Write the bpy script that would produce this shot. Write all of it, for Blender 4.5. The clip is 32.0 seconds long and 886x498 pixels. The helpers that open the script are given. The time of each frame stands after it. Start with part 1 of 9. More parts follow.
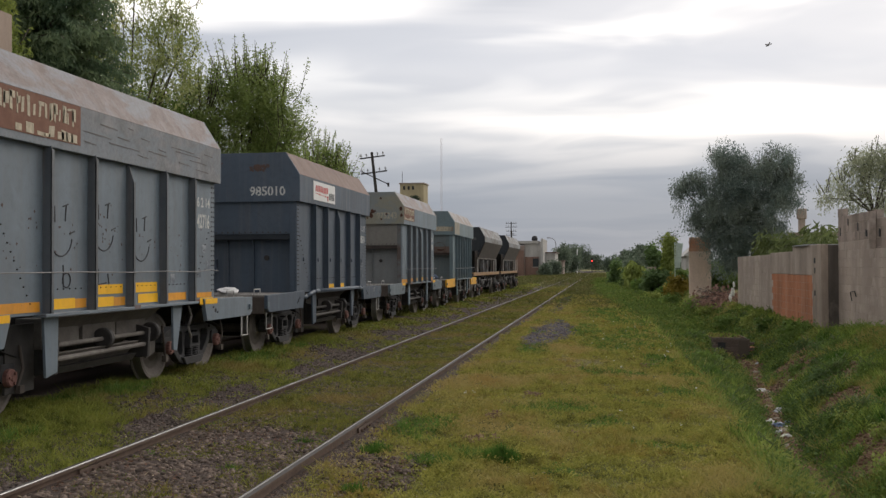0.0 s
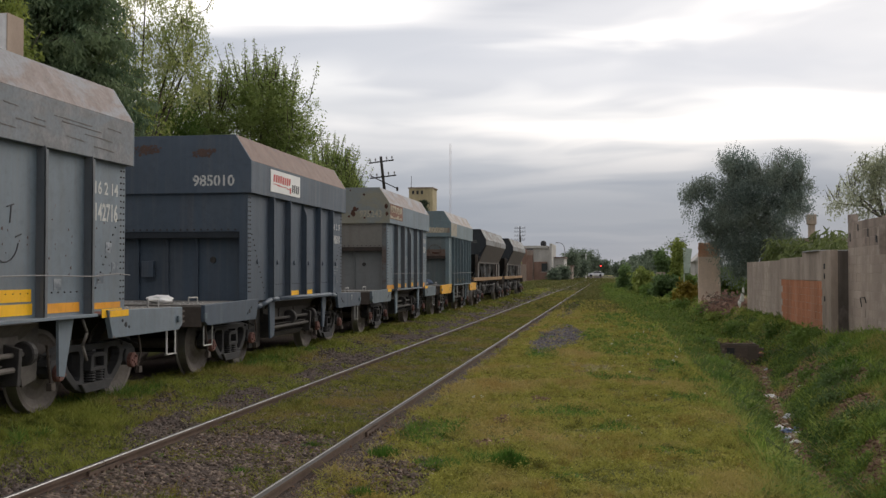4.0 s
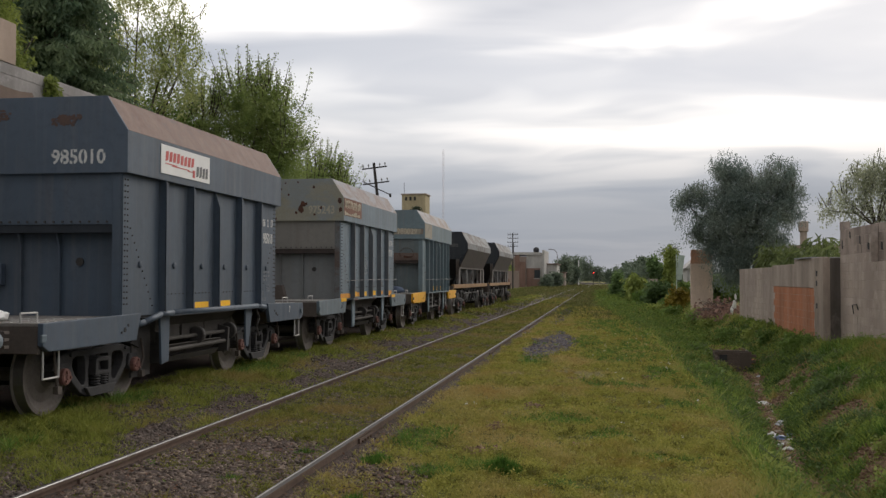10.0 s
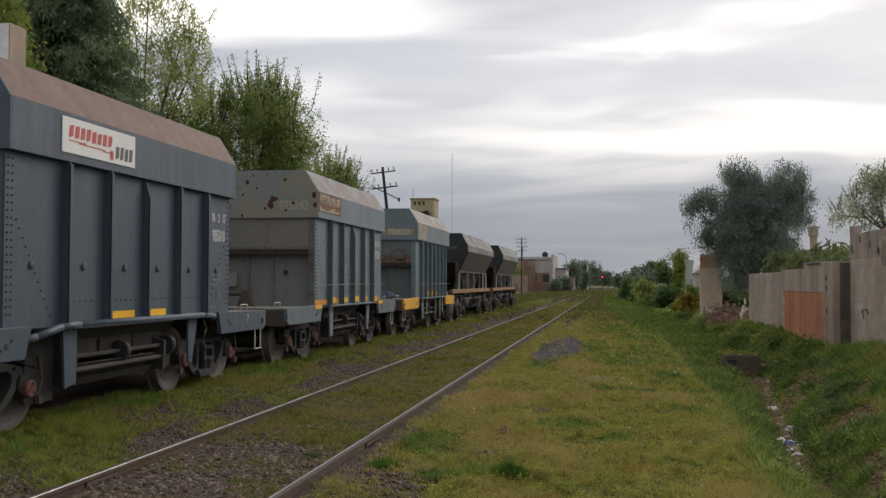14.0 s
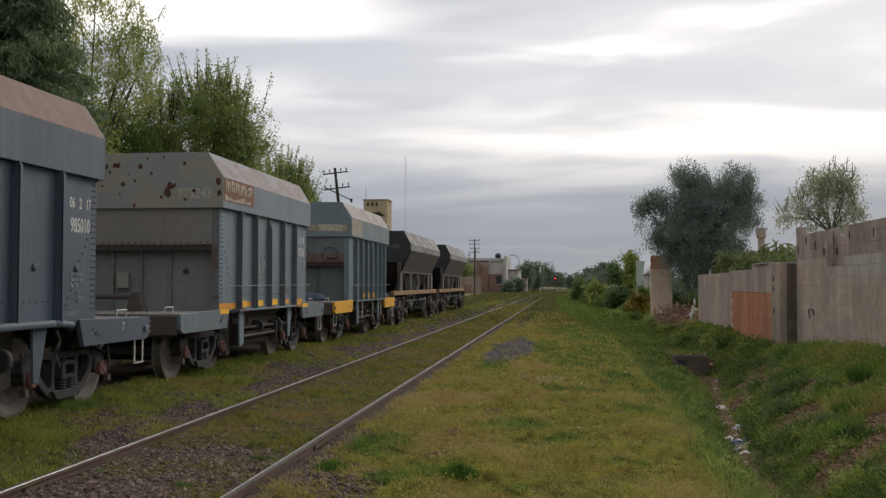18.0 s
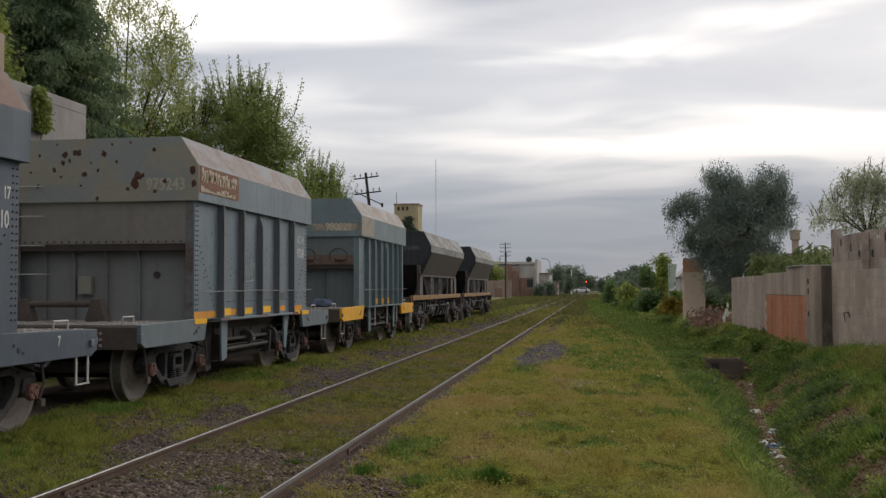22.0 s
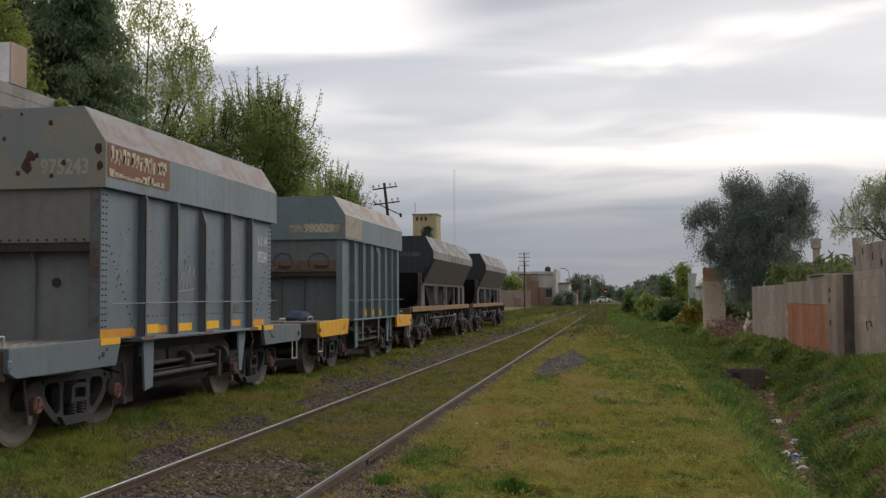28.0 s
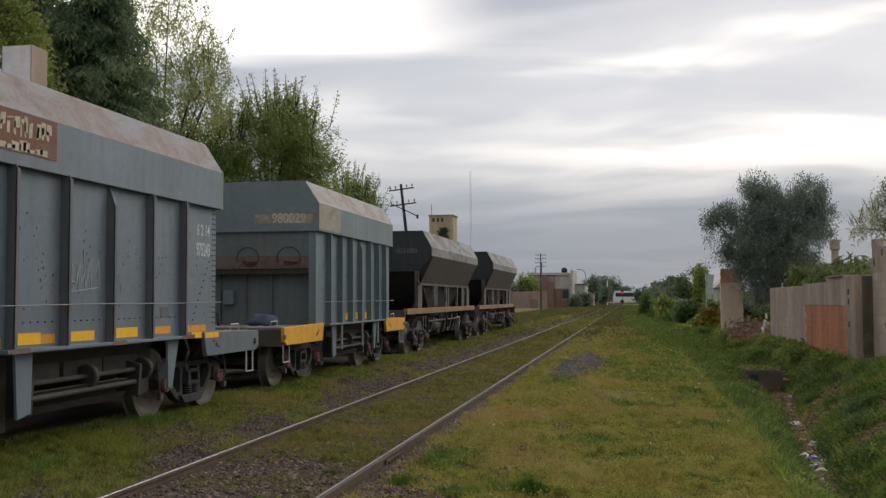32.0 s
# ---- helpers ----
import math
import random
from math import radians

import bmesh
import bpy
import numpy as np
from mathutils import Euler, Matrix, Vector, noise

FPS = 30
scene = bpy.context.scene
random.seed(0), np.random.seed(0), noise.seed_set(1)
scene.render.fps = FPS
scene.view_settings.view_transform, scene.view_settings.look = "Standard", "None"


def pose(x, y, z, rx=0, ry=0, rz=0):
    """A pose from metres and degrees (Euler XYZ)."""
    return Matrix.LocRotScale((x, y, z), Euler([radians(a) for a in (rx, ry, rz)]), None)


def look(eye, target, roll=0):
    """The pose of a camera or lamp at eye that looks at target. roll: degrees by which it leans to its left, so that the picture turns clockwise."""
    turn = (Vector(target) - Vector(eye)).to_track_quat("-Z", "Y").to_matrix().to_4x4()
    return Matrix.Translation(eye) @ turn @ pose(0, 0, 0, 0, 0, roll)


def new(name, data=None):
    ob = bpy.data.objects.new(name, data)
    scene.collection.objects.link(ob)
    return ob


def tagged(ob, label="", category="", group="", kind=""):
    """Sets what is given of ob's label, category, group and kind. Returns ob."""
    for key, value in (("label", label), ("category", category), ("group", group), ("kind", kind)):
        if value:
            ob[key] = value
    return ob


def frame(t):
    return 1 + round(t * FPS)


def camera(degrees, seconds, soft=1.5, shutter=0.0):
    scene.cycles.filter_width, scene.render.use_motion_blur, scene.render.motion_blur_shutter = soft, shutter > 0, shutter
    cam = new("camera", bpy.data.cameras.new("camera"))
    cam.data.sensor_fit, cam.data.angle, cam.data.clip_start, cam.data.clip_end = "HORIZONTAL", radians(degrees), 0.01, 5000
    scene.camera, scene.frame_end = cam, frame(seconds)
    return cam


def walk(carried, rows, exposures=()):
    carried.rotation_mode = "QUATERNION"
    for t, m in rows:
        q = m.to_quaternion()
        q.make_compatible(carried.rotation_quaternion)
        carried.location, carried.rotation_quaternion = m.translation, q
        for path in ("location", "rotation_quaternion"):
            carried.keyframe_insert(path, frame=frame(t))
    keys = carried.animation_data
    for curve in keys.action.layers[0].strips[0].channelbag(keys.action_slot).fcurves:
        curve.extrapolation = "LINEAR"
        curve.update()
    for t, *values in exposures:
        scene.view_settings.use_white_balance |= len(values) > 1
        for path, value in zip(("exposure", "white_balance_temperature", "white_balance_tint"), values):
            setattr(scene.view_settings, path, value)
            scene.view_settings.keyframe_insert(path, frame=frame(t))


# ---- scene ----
cam = camera(47.75, 32.0, soft=1.4)
PATH = [
    (0.0, look((2.471, -0.030, 1.596), (-5.290, 49.356, 2.497), -0.18)),
    (0.5, look((2.479, -0.023, 1.593), (-5.122, 49.387, 2.554), -0.22)),
    (1.0, look((2.481, -0.025, 1.592), (-5.245, 49.365, 2.577), -0.23)),
    (1.5, look((2.479, -0.036, 1.593), (-5.237, 49.353, 2.711), -0.30)),
    (2.0, look((2.474, -0.048, 1.594), (-5.353, 49.323, 2.704), -0.24)),
    (2.5, look((2.469, -0.059, 1.595), (-5.632, 49.270, 2.598), -0.07)),
    (3.0, look((2.468, -0.063, 1.595), (-5.681, 49.258, 2.611), 0.02)),
    (3.5, look((2.471, -0.053, 1.594), (-5.805, 49.245, 2.676), 0.02)),
    (5.5, look((2.477, -0.035, 1.593), (-5.243, 49.345, 3.029), 0.03)),
    (6.0, look((2.480, -0.021, 1.592), (-5.276, 49.347, 3.206), 0.06)),
    (6.5, look((2.479, -0.014, 1.592), (-5.238, 49.360, 3.199), 0.09)),
    (7.0, look((2.477, -0.012, 1.593), (-5.250, 49.360, 3.225), 0.04)),
    (7.5, look((2.476, -0.012, 1.593), (-5.290, 49.353, 3.248), 0.09)),
    (8.0, look((2.475, -0.013, 1.594), (-5.286, 49.353, 3.264), 0.01)),
    (8.5, look((2.472, -0.018, 1.596), (-5.427, 49.329, 3.197), -0.03)),
    (9.0, look((2.468, -0.027, 1.599), (-5.484, 49.313, 3.117), -0.00)),
    (9.5, look((2.466, -0.033, 1.598), (-5.316, 49.337, 3.028), 0.12)),
    (10.0, look((2.466, -0.033, 1.595), (-5.367, 49.328, 3.040), 0.12)),
    (10.5, look((2.470, -0.028, 1.592), (-5.580, 49.298, 3.061), 0.12)),
    (11.0, look((2.476, -0.024, 1.591), (-5.525, 49.309, 3.064), -0.02)),
    (11.5, look((2.480, -0.024, 1.592), (-5.629, 49.291, 3.107), -0.05)),
    (12.0, look((2.481, -0.026, 1.593), (-5.527, 49.305, 3.116), -0.05)),
    (12.5, look((2.479, -0.028, 1.594), (-5.564, 49.296, 3.174), -0.02)),
    (13.0, look((2.476, -0.029, 1.594), (-5.894, 49.239, 3.192), 0.09)),
    (13.5, look((2.475, -0.028, 1.594), (-5.918, 49.235, 3.234), 0.24)),
    (14.0, look((2.480, -0.018, 1.592), (-5.791, 49.265, 3.261), 0.17)),
    (14.5, look((2.490, 0.006, 1.588), (-5.743, 49.295, 3.259), 0.16)),
    (16.5, look((2.501, 0.036, 1.583), (-3.613, 49.645, 2.831), -0.10)),
    (17.0, look((2.505, 0.057, 1.579), (-3.602, 49.658, 3.140), 0.05)),
    (17.5, look((2.504, 0.064, 1.579), (-3.462, 49.679, 3.244), 0.12)),
    (18.0, look((2.504, 0.063, 1.579), (-3.464, 49.675, 3.325), 0.10)),
    (18.5, look((2.505, 0.057, 1.580), (-3.520, 49.660, 3.372), 0.12)),
    (19.0, look((2.505, 0.047, 1.580), (-3.713, 49.629, 3.315), 0.08)),
    (19.5, look((2.505, 0.036, 1.580), (-4.270, 49.543, 3.370), -0.02)),
    (20.0, look((2.504, 0.026, 1.581), (-4.498, 49.496, 3.477), -0.20)),
    (20.5, look((2.502, 0.020, 1.581), (-4.976, 49.419, 3.528), -0.11)),
    (21.0, look((2.500, 0.022, 1.582), (-5.056, 49.411, 3.487), -0.14)),
    (21.5, look((2.499, 0.029, 1.582), (-5.047, 49.418, 3.511), -0.11)),
    (22.0, look((2.498, 0.032, 1.582), (-4.985, 49.430, 3.523), -0.13)),
    (22.5, look((2.498, 0.028, 1.582), (-5.112, 49.405, 3.586), -0.09)),
    (23.0, look((2.498, 0.022, 1.582), (-5.194, 49.377, 3.800), -0.16)),
    (23.5, look((2.499, 0.018, 1.583), (-5.391, 49.340, 3.835), -0.18)),
    (24.0, look((2.499, 0.019, 1.583), (-5.371, 49.340, 3.941), -0.11)),
    (24.5, look((2.500, 0.020, 1.584), (-5.260, 49.357, 3.966), -0.13)),
    (25.0, look((2.498, 0.019, 1.585), (-5.247, 49.355, 4.033), -0.09)),
    (25.5, look((2.495, 0.017, 1.584), (-5.410, 49.326, 4.053), -0.26)),
    (27.5, look((2.494, 0.018, 1.584), (-5.845, 49.257, 4.015), -0.27)),
    (28.0, look((2.495, 0.023, 1.582), (-5.899, 49.253, 4.024), -0.28)),
    (28.5, look((2.496, 0.027, 1.582), (-5.831, 49.268, 4.026), -0.27)),
    (29.0, look((2.496, 0.021, 1.585), (-5.832, 49.263, 4.017), -0.29)),
    (29.5, look((2.493, 0.011, 1.587), (-6.035, 49.216, 4.059), -0.29)),
    (30.0, look((2.491, 0.004, 1.588), (-6.266, 49.165, 4.149), -0.22)),
    (30.5, look((2.489, -0.000, 1.588), (-6.347, 49.147, 4.135), -0.15)),
    (31.0, look((2.489, -0.004, 1.588), (-6.386, 49.136, 4.129), -0.18)),
    (31.5, look((2.489, -0.009, 1.587), (-6.564, 49.101, 4.098), -0.21)),
    (32.0, look((2.488, -0.014, 1.584), (-6.707, 49.069, 4.083), -0.23)),
]
walk(cam, PATH, [(0.0, 0.0), (6.0, -0.01), (14.0, -0.06), (20.0, -0.1), (32.0, -0.13)])

# ---- light ----
SUN_DIR = Vector((0.42, 0.78, 0.46)).normalized()
world = bpy.data.worlds.new("overcast_sky")
scene.world = world
world.use_nodes = True
wt = world.node_tree
wt.nodes.clear()


def wnode(kind, **values):
    n = wt.nodes.new(kind)
    for k, v in values.items():
        if k == "operation":
            n.operation = v
        elif k == "blend_type":
            n.blend_type = v
        elif k == "data_type":
            n.data_type = v
    return n


def wlink(a, b):
    wt.links.new(a, b)


w_out = wnode("ShaderNodeOutputWorld")
w_bg = wnode("ShaderNodeBackground")
w_sky = wnode("ShaderNodeTexSky")
w_sky.sky_type = "NISHITA"
w_sky.sun_disc = False
w_sky.sun_elevation = math.asin(SUN_DIR.z)
w_sky.sun_rotation = math.atan2(SUN_DIR.x, SUN_DIR.y)
w_tc = wnode("ShaderNodeTexCoord")
w_sep = wnode("ShaderNodeSeparateXYZ")
wlink(w_tc.outputs["Generated"], w_sep.inputs[0])


def wmath(op, a, b=None):
    n = wnode("ShaderNodeMath", operation=op)
    for i, v in enumerate((a, b)):
        if v is None:
            continue
        if isinstance(v, (int, float)):
            n.inputs[i].default_value = v
        else:
            wlink(v, n.inputs[i])
    return n.outputs[0]


# cloud sheet: the direction carried to a flat layer overhead
up = wmath("ADD", wmath("MAXIMUM", w_sep.outputs[2], 0.0), 0.1)
px = wmath("DIVIDE", w_sep.outputs[0], up)
py = wmath("DIVIDE", w_sep.outputs[1], up)
w_comb = wnode("ShaderNodeCombineXYZ")
wlink(px, w_comb.inputs[0])
wlink(py, w_comb.inputs[1])


def wnoise(scale, detail, rough, mx, my, dist=0.0, off=0.0):
    m = wnode("ShaderNodeMapping")
    m.inputs["Scale"].default_value = (mx, my, 1)
    m.inputs["Location"].default_value = (off, off * 0.7, 0)
    wlink(w_comb.outputs[0], m.inputs[0])
    n = wnode("ShaderNodeTexNoise")
    n.inputs["Scale"].default_value = scale
    n.inputs["Detail"].default_value = detail
    n.inputs["Roughness"].default_value = rough
    n.inputs["Distortion"].default_value = dist
    wlink(m.outputs[0], n.inputs["Vector"])
    return n.outputs["Fac"]


def wramp(fac, stops):
    n = wnode("ShaderNodeValToRGB")
    n.color_ramp.interpolation = "EASE"
    while len(n.color_ramp.elements) < len(stops):
        n.color_ramp.elements.new(0.5)
    for e, (p, c) in zip(n.color_ramp.elements, stops):
        e.position, e.color = p, (*c, 1)
    wlink(fac, n.inputs[0])
    return n.outputs[0]


def wmix(fac, a, b, blend="MIX"):
    n = wnode("ShaderNodeMix", data_type="RGBA", blend_type=blend)
    if isinstance(fac, (int, float)):
        n.inputs[0].default_value = fac
    else:
        wlink(fac, n.inputs[0])
    for i, v in ((6, a), (7, b)):
        if isinstance(v, tuple):
            n.inputs[i].default_value = (*v, 1)
        else:
            wlink(v, n.inputs[i])
    return n.outputs[2]


streak = wnoise(0.85, 3, 0.45, 0.55, 0.8, 0.7, 3.1)
fine = wnoise(1.9, 3, 0.48, 0.7, 1.0, 0.6, 7.7)
mixed = wmath("ADD", wmath("MULTIPLY", streak, 0.8), wmath("MULTIPLY", fine, 0.2))
cloud = wramp(mixed, [(0.33, (0.46, 0.485, 0.55)), (0.42, (0.68, 0.69, 0.73)), (0.485, (0.97, 0.955, 0.95)), (0.58, (1.5, 1.42, 1.34))])
# one long soft grey bank of cloud across the line
bank = wmath("ADD", w_sep.outputs[2], wmath("MULTIPLY", w_sep.outputs[0], 0.09))
bank = wmath("ADD", bank, wmath("MULTIPLY", wmath("SUBTRACT", fine, 0.5), 0.07))
cloud = wmix(wramp(bank, [(0.165, (0, 0, 0)), (0.195, (0.72, 0.72, 0.72)), (0.21, (0.72, 0.72, 0.72)), (0.238, (0, 0, 0))]), cloud, (0.6, 0.62, 0.675))
# thin bright cloud above the bank, on the side of the trees
veil = wmath("SUBTRACT", w_sep.outputs[2], wmath("MULTIPLY", w_sep.outputs[0], 0.04))
veil = wmath("ADD", veil, wmath("MULTIPLY", wmath("SUBTRACT", fine, 0.5), 0.04))
thin = wmath("MULTIPLY", wramp(veil, [(0.238, (0, 0, 0)), (0.266, (0.95, 0.95, 0.95)), (0.36, (0.8, 0.8, 0.8)), (0.5, (0, 0, 0))]), wramp(wmath("ADD", w_sep.outputs[0], 0.5), [(0.22, (1, 1, 1)), (0.4, (0, 0, 0))]))
cloud = wmix(thin, cloud, (1.5, 1.43, 1.36))
# a duller stretch of sky low over the train
dull = wmath("MULTIPLY", wramp(w_sep.outputs[2], [(0.06, (0, 0, 0)), (0.11, (1, 1, 1)), (0.165, (1, 1, 1)), (0.2, (0, 0, 0))]), wramp(wmath("ADD", w_sep.outputs[0], 0.5), [(0.28, (0.42, 0.42, 0.42)), (0.52, (0, 0, 0))]))
cloud = wmix(dull, cloud, (0.56, 0.58, 0.63))
# brighter round the veiled sun
toward = wnode("ShaderNodeVectorMath", operation="DOT_PRODUCT")
wlink(w_tc.outputs["Generated"], toward.inputs[0])
toward.inputs[1].default_value = SUN_DIR
glow = wramp(toward.outputs["Value"], [(0.25, (0.72, 0.73, 0.76)), (0.64, (1.06, 1.06, 1.06)), (0.99, (1.3, 1.26, 1.22))])
cloud = wmix(1.0, cloud, glow, "MULTIPLY")
# haze near the horizon
low = wramp(w_sep.outputs[2], [(0.055, (1, 1, 1)), (0.2, (0, 0, 0))])
cloud = wmix(wmath("MULTIPLY", low, 0.95), cloud, (0.292, 0.322, 0.388))
blue = wmix(1.0, w_sky.outputs[0], (0.1, 0.1, 0.1), "MULTIPLY")
wlink(wmix(0.95, blue, cloud), w_bg.inputs[0])
w_bg.inputs[1].default_value = 1.0
wlink(w_bg.outputs[0], w_out.inputs[0])

sun_data = bpy.data.lights.new("sun", "SUN")
sun_data.energy, sun_data.angle, sun_data.color = 0.9, radians(25), (1.0, 0.95, 0.88)
sun = new("sun", sun_data)
sun.matrix_world = look(SUN_DIR * 200, (0, 0, 0))
scene.view_settings.exposure = 0.0


# ---- materials ----
class Mat:
    """A node material with small helpers."""

    def __init__(self, name, rough=0.7, metal=0.0, spec=0.5):
        self.m = bpy.data.materials.new(name)
        self.m.use_nodes = True
        self.t = self.m.node_tree
        self.b = self.t.nodes["Principled BSDF"]
        self.b.inputs["Roughness"].default_value = rough
        self.b.inputs["Metallic"].default_value = metal
        self.b.inputs["Specular IOR Level"].default_value = spec
        self.tc = self.t.nodes.new("ShaderNodeTexCoord")
        self.geo = None

    def link(self, a, b):
        self.t.links.new(a, b)

    def pos(self):
        if self.geo is None:
            self.geo = self.t.nodes.new("ShaderNodeNewGeometry")
        return self.geo.outputs["Position"]

    def noise(self, scale, detail=4, rough=0.6, world_space=False, stretch=(1, 1, 1), dist=0.0):
        mp = self.t.nodes.new("ShaderNodeMapping")
        mp.inputs["Scale"].default_value = stretch
        self.link(self.pos() if world_space else self.tc.outputs["Object"], mp.inputs[0])
        n = self.t.nodes.new("ShaderNodeTexNoise")
        n.inputs["Scale"].default_value = scale
        n.inputs["Detail"].default_value = detail
        n.inputs["Roughness"].default_value = rough
        n.inputs["Distortion"].default_value = dist
        self.link(mp.outputs[0], n.inputs["Vector"])
        return n.outputs["Fac"]

    def ramp(self, fac, stops):
        n = self.t.nodes.new("ShaderNodeValToRGB")
        while len(n.color_ramp.elements) < len(stops):
            n.color_ramp.elements.new(0.5)
        for e, (p, c) in zip(n.color_ramp.elements, stops):
            e.position = p
            e.color = (*c, 1) if isinstance(c, tuple) else (c, c, c, 1)
        self.link(fac, n.inputs[0])
        return n.outputs[0]

    def mix(self, fac, a, b, blend="MIX"):
        n = self.t.nodes.new("ShaderNodeMix")
        n.data_type, n.blend_type = "RGBA", blend
        if isinstance(fac, (int, float)):
            n.inputs[0].default_value = fac
        else:
            self.link(fac, n.inputs[0])
        for i, v in ((6, a), (7, b)):
            if isinstance(v, tuple):
                n.inputs[i].default_value = (*v, 1)
            else:
                self.link(v, n.inputs[i])
        return n.outputs[2]

    def math(self, op, a, b):
        n = self.t.nodes.new("ShaderNodeMath")
        n.operation = op
        for i, v in enumerate((a, b)):
            if isinstance(v, (int, float)):
                n.inputs[i].default_value = v
            else:
                self.link(v, n.inputs[i])
        return n.outputs[0]

    def random(self):
        return self.t.nodes.new("ShaderNodeObjectInfo").outputs["Random"]

    def island(self):
        if self.geo is None:
            self.geo = self.t.nodes.new("ShaderNodeNewGeometry")
        return self.geo.outputs["Random Per Island"]

    def colour(self, c):
        if isinstance(c, tuple):
            self.b.inputs["Base Color"].default_value = (*c, 1)
        else:
            self.link(c, self.b.inputs["Base Color"])
        return self

    def rough(self, c):
        self.link(c, self.b.inputs["Roughness"])
        return self

    def bump(self, height, strength=0.3, distance=0.01):
        n = self.t.nodes.new("ShaderNodeBump")
        n.inputs["Strength"].default_value = strength
        n.inputs["Distance"].default_value = distance
        self.link(height, n.inputs["Height"])
        self.link(n.outputs[0], self.b.inputs["Normal"])
        return self


def scale3(c, k):
    return tuple(min(1.0, v * k) for v in c)


RUST = (0.17, 0.075, 0.04)
DUST = (0.185, 0.17, 0.155)


def paint(name, base, rust=0.3, dust=0.3, rough=0.55):
    """Weathered paint on steel: blotches, run-down dirt, rust spots, fine relief."""
    m = Mat(name, rough)
    big = m.noise(0.9, 5, 0.6)
    runs = m.noise(3.0, 5, 0.65, stretch=(1.6, 1.6, 0.16))
    c = m.mix(m.ramp(big, [(0.3, 0.0), (0.7, 1.0)]), scale3(base, 0.82), scale3(base, 1.12))
    c = m.mix(m.math("MULTIPLY", m.ramp(runs, [(0.45, 0.0), (0.75, 1.0)]), dust), c, DUST)
    spots = m.noise(5.5, 8, 0.68, dist=0.3)
    edge = 0.74 - 0.16 * rust
    c = m.mix(m.ramp(spots, [(edge, 0.0), (edge + 0.03, 1.0)]), c, RUST)
    tears = m.noise(6.0, 4, 0.6, stretch=(1.3, 1.3, 0.07))
    c = m.mix(m.ramp(tears, [(0.58, 0.0), (0.74, min(0.4, 0.06 + rust * 0.9))]), c, (0.13, 0.085, 0.06))
    wash = m.noise(2.2, 5, 0.65, dist=0.6)
    c = m.mix(m.ramp(wash, [(0.55, 0.0), (0.7, 0.3)]), c, scale3(base, 1.3))
    mottle = m.noise(8.0, 8, 0.72, dist=0.4)
    c = m.mix(m.ramp(mottle, [(0.38, 0.3), (0.5, 0.0)]), c, scale3(base, 0.62))
    drip = m.noise(9.0, 5, 0.6, stretch=(1.2, 1.2, 0.05))
    c = m.mix(m.ramp(drip, [(0.52, 0.0), (0.66, 0.03 + dust * 0.4)]), c, scale3(DUST, 1.15))
    m.colour(c)
    m.rough(m.ramp(runs, [(0.3, rough - 0.1), (0.7, rough + 0.2)]))
    m.bump(m.noise(14, 6, 0.7), 0.12, 0.006)
    return m.m


def rusty(name, base, second, scale=2.5, rough=0.85):
    m = Mat(name, rough)
    a = m.noise(scale, 7, 0.65, dist=0.4)
    b = m.noise(scale * 9, 5, 0.7)
    c = m.mix(m.ramp(a, [(0.35, 0.0), (0.65, 1.0)]), base, second)
    c = m.mix(m.ramp(b, [(0.3, 0.55), (0.7, 0.0)]), c, scale3(base, 0.6))
    m.colour(c)
    m.bump(b, 0.25, 0.006)
    return m.m


def plain(name, base, rough=0.7, metal=0.0, var=0.2, scale=6.0, bump=0.1):
    m = Mat(name, rough, metal)
    a = m.noise(scale, 6, 0.65)
    m.colour(m.mix(m.ramp(a, [(0.3, 0.0), (0.7, 1.0)]), scale3(base, 1 - var), scale3(base, 1 + var)))
    m.bump(m.noise(scale * 5, 5, 0.7), bump, 0.006)
    return m.m


def patchy(name, paint_c, rust_a, rust_b, amount=0.5):
    """Old paint with broad worn-through patches of rust and pale dust."""
    m = Mat(name, 0.75)
    big = m.noise(1.0, 7, 0.62, stretch=(1.0, 0.6, 1.4), dist=0.8)
    mid = m.noise(4.5, 6, 0.68, dist=0.4)
    fine = m.noise(26.0, 5, 0.7)
    runs = m.noise(5.0, 5, 0.65, stretch=(0.25, 1.6, 0.25))
    rust = m.mix(m.ramp(mid, [(0.35, 0.0), (0.65, 1.0)]), rust_a, rust_b)
    c = m.mix(m.ramp(big, [(0.62 - amount * 0.3, 0.0), (0.7 - amount * 0.3, 1.0)]), paint_c, rust)
    c = m.mix(m.math("MULTIPLY", m.ramp(runs, [(0.45, 0.0), (0.7, 1.0)]), 0.22), c, scale3(rust_b, 1.25))
    blot = m.noise(9.0, 6, 0.7, dist=0.6)
    c = m.mix(m.ramp(blot, [(0.5, 0.0), (0.58, 0.45 * amount)]), c, rust)
    c = m.mix(m.ramp(blot, [(0.4, 0.3), (0.46, 0.0)]), c, scale3(paint_c, 1.15))
    c = m.mix(m.ramp(fine, [(0.3, 0.4), (0.55, 0.0)]), c, scale3(rust_a, 0.7))
    m.colour(c)
    m.bump(mid, 0.25, 0.01)
    return m.m

# ---- mesh helpers ----
def box(bm, x0, x1, y0, y1, z0, z1):
    v = [bm.verts.new(p) for p in ((x0, y0, z0), (x1, y0, z0), (x1, y1, z0), (x0, y1, z0), (x0, y0, z1), (x1, y0, z1), (x1, y1, z1), (x0, y1, z1))]
    for f in ((0, 3, 2, 1), (4, 5, 6, 7), (0, 1, 5, 4), (1, 2, 6, 5), (2, 3, 7, 6), (3, 0, 4, 7)):
        bm.faces.new([v[i] for i in f])
    return bm


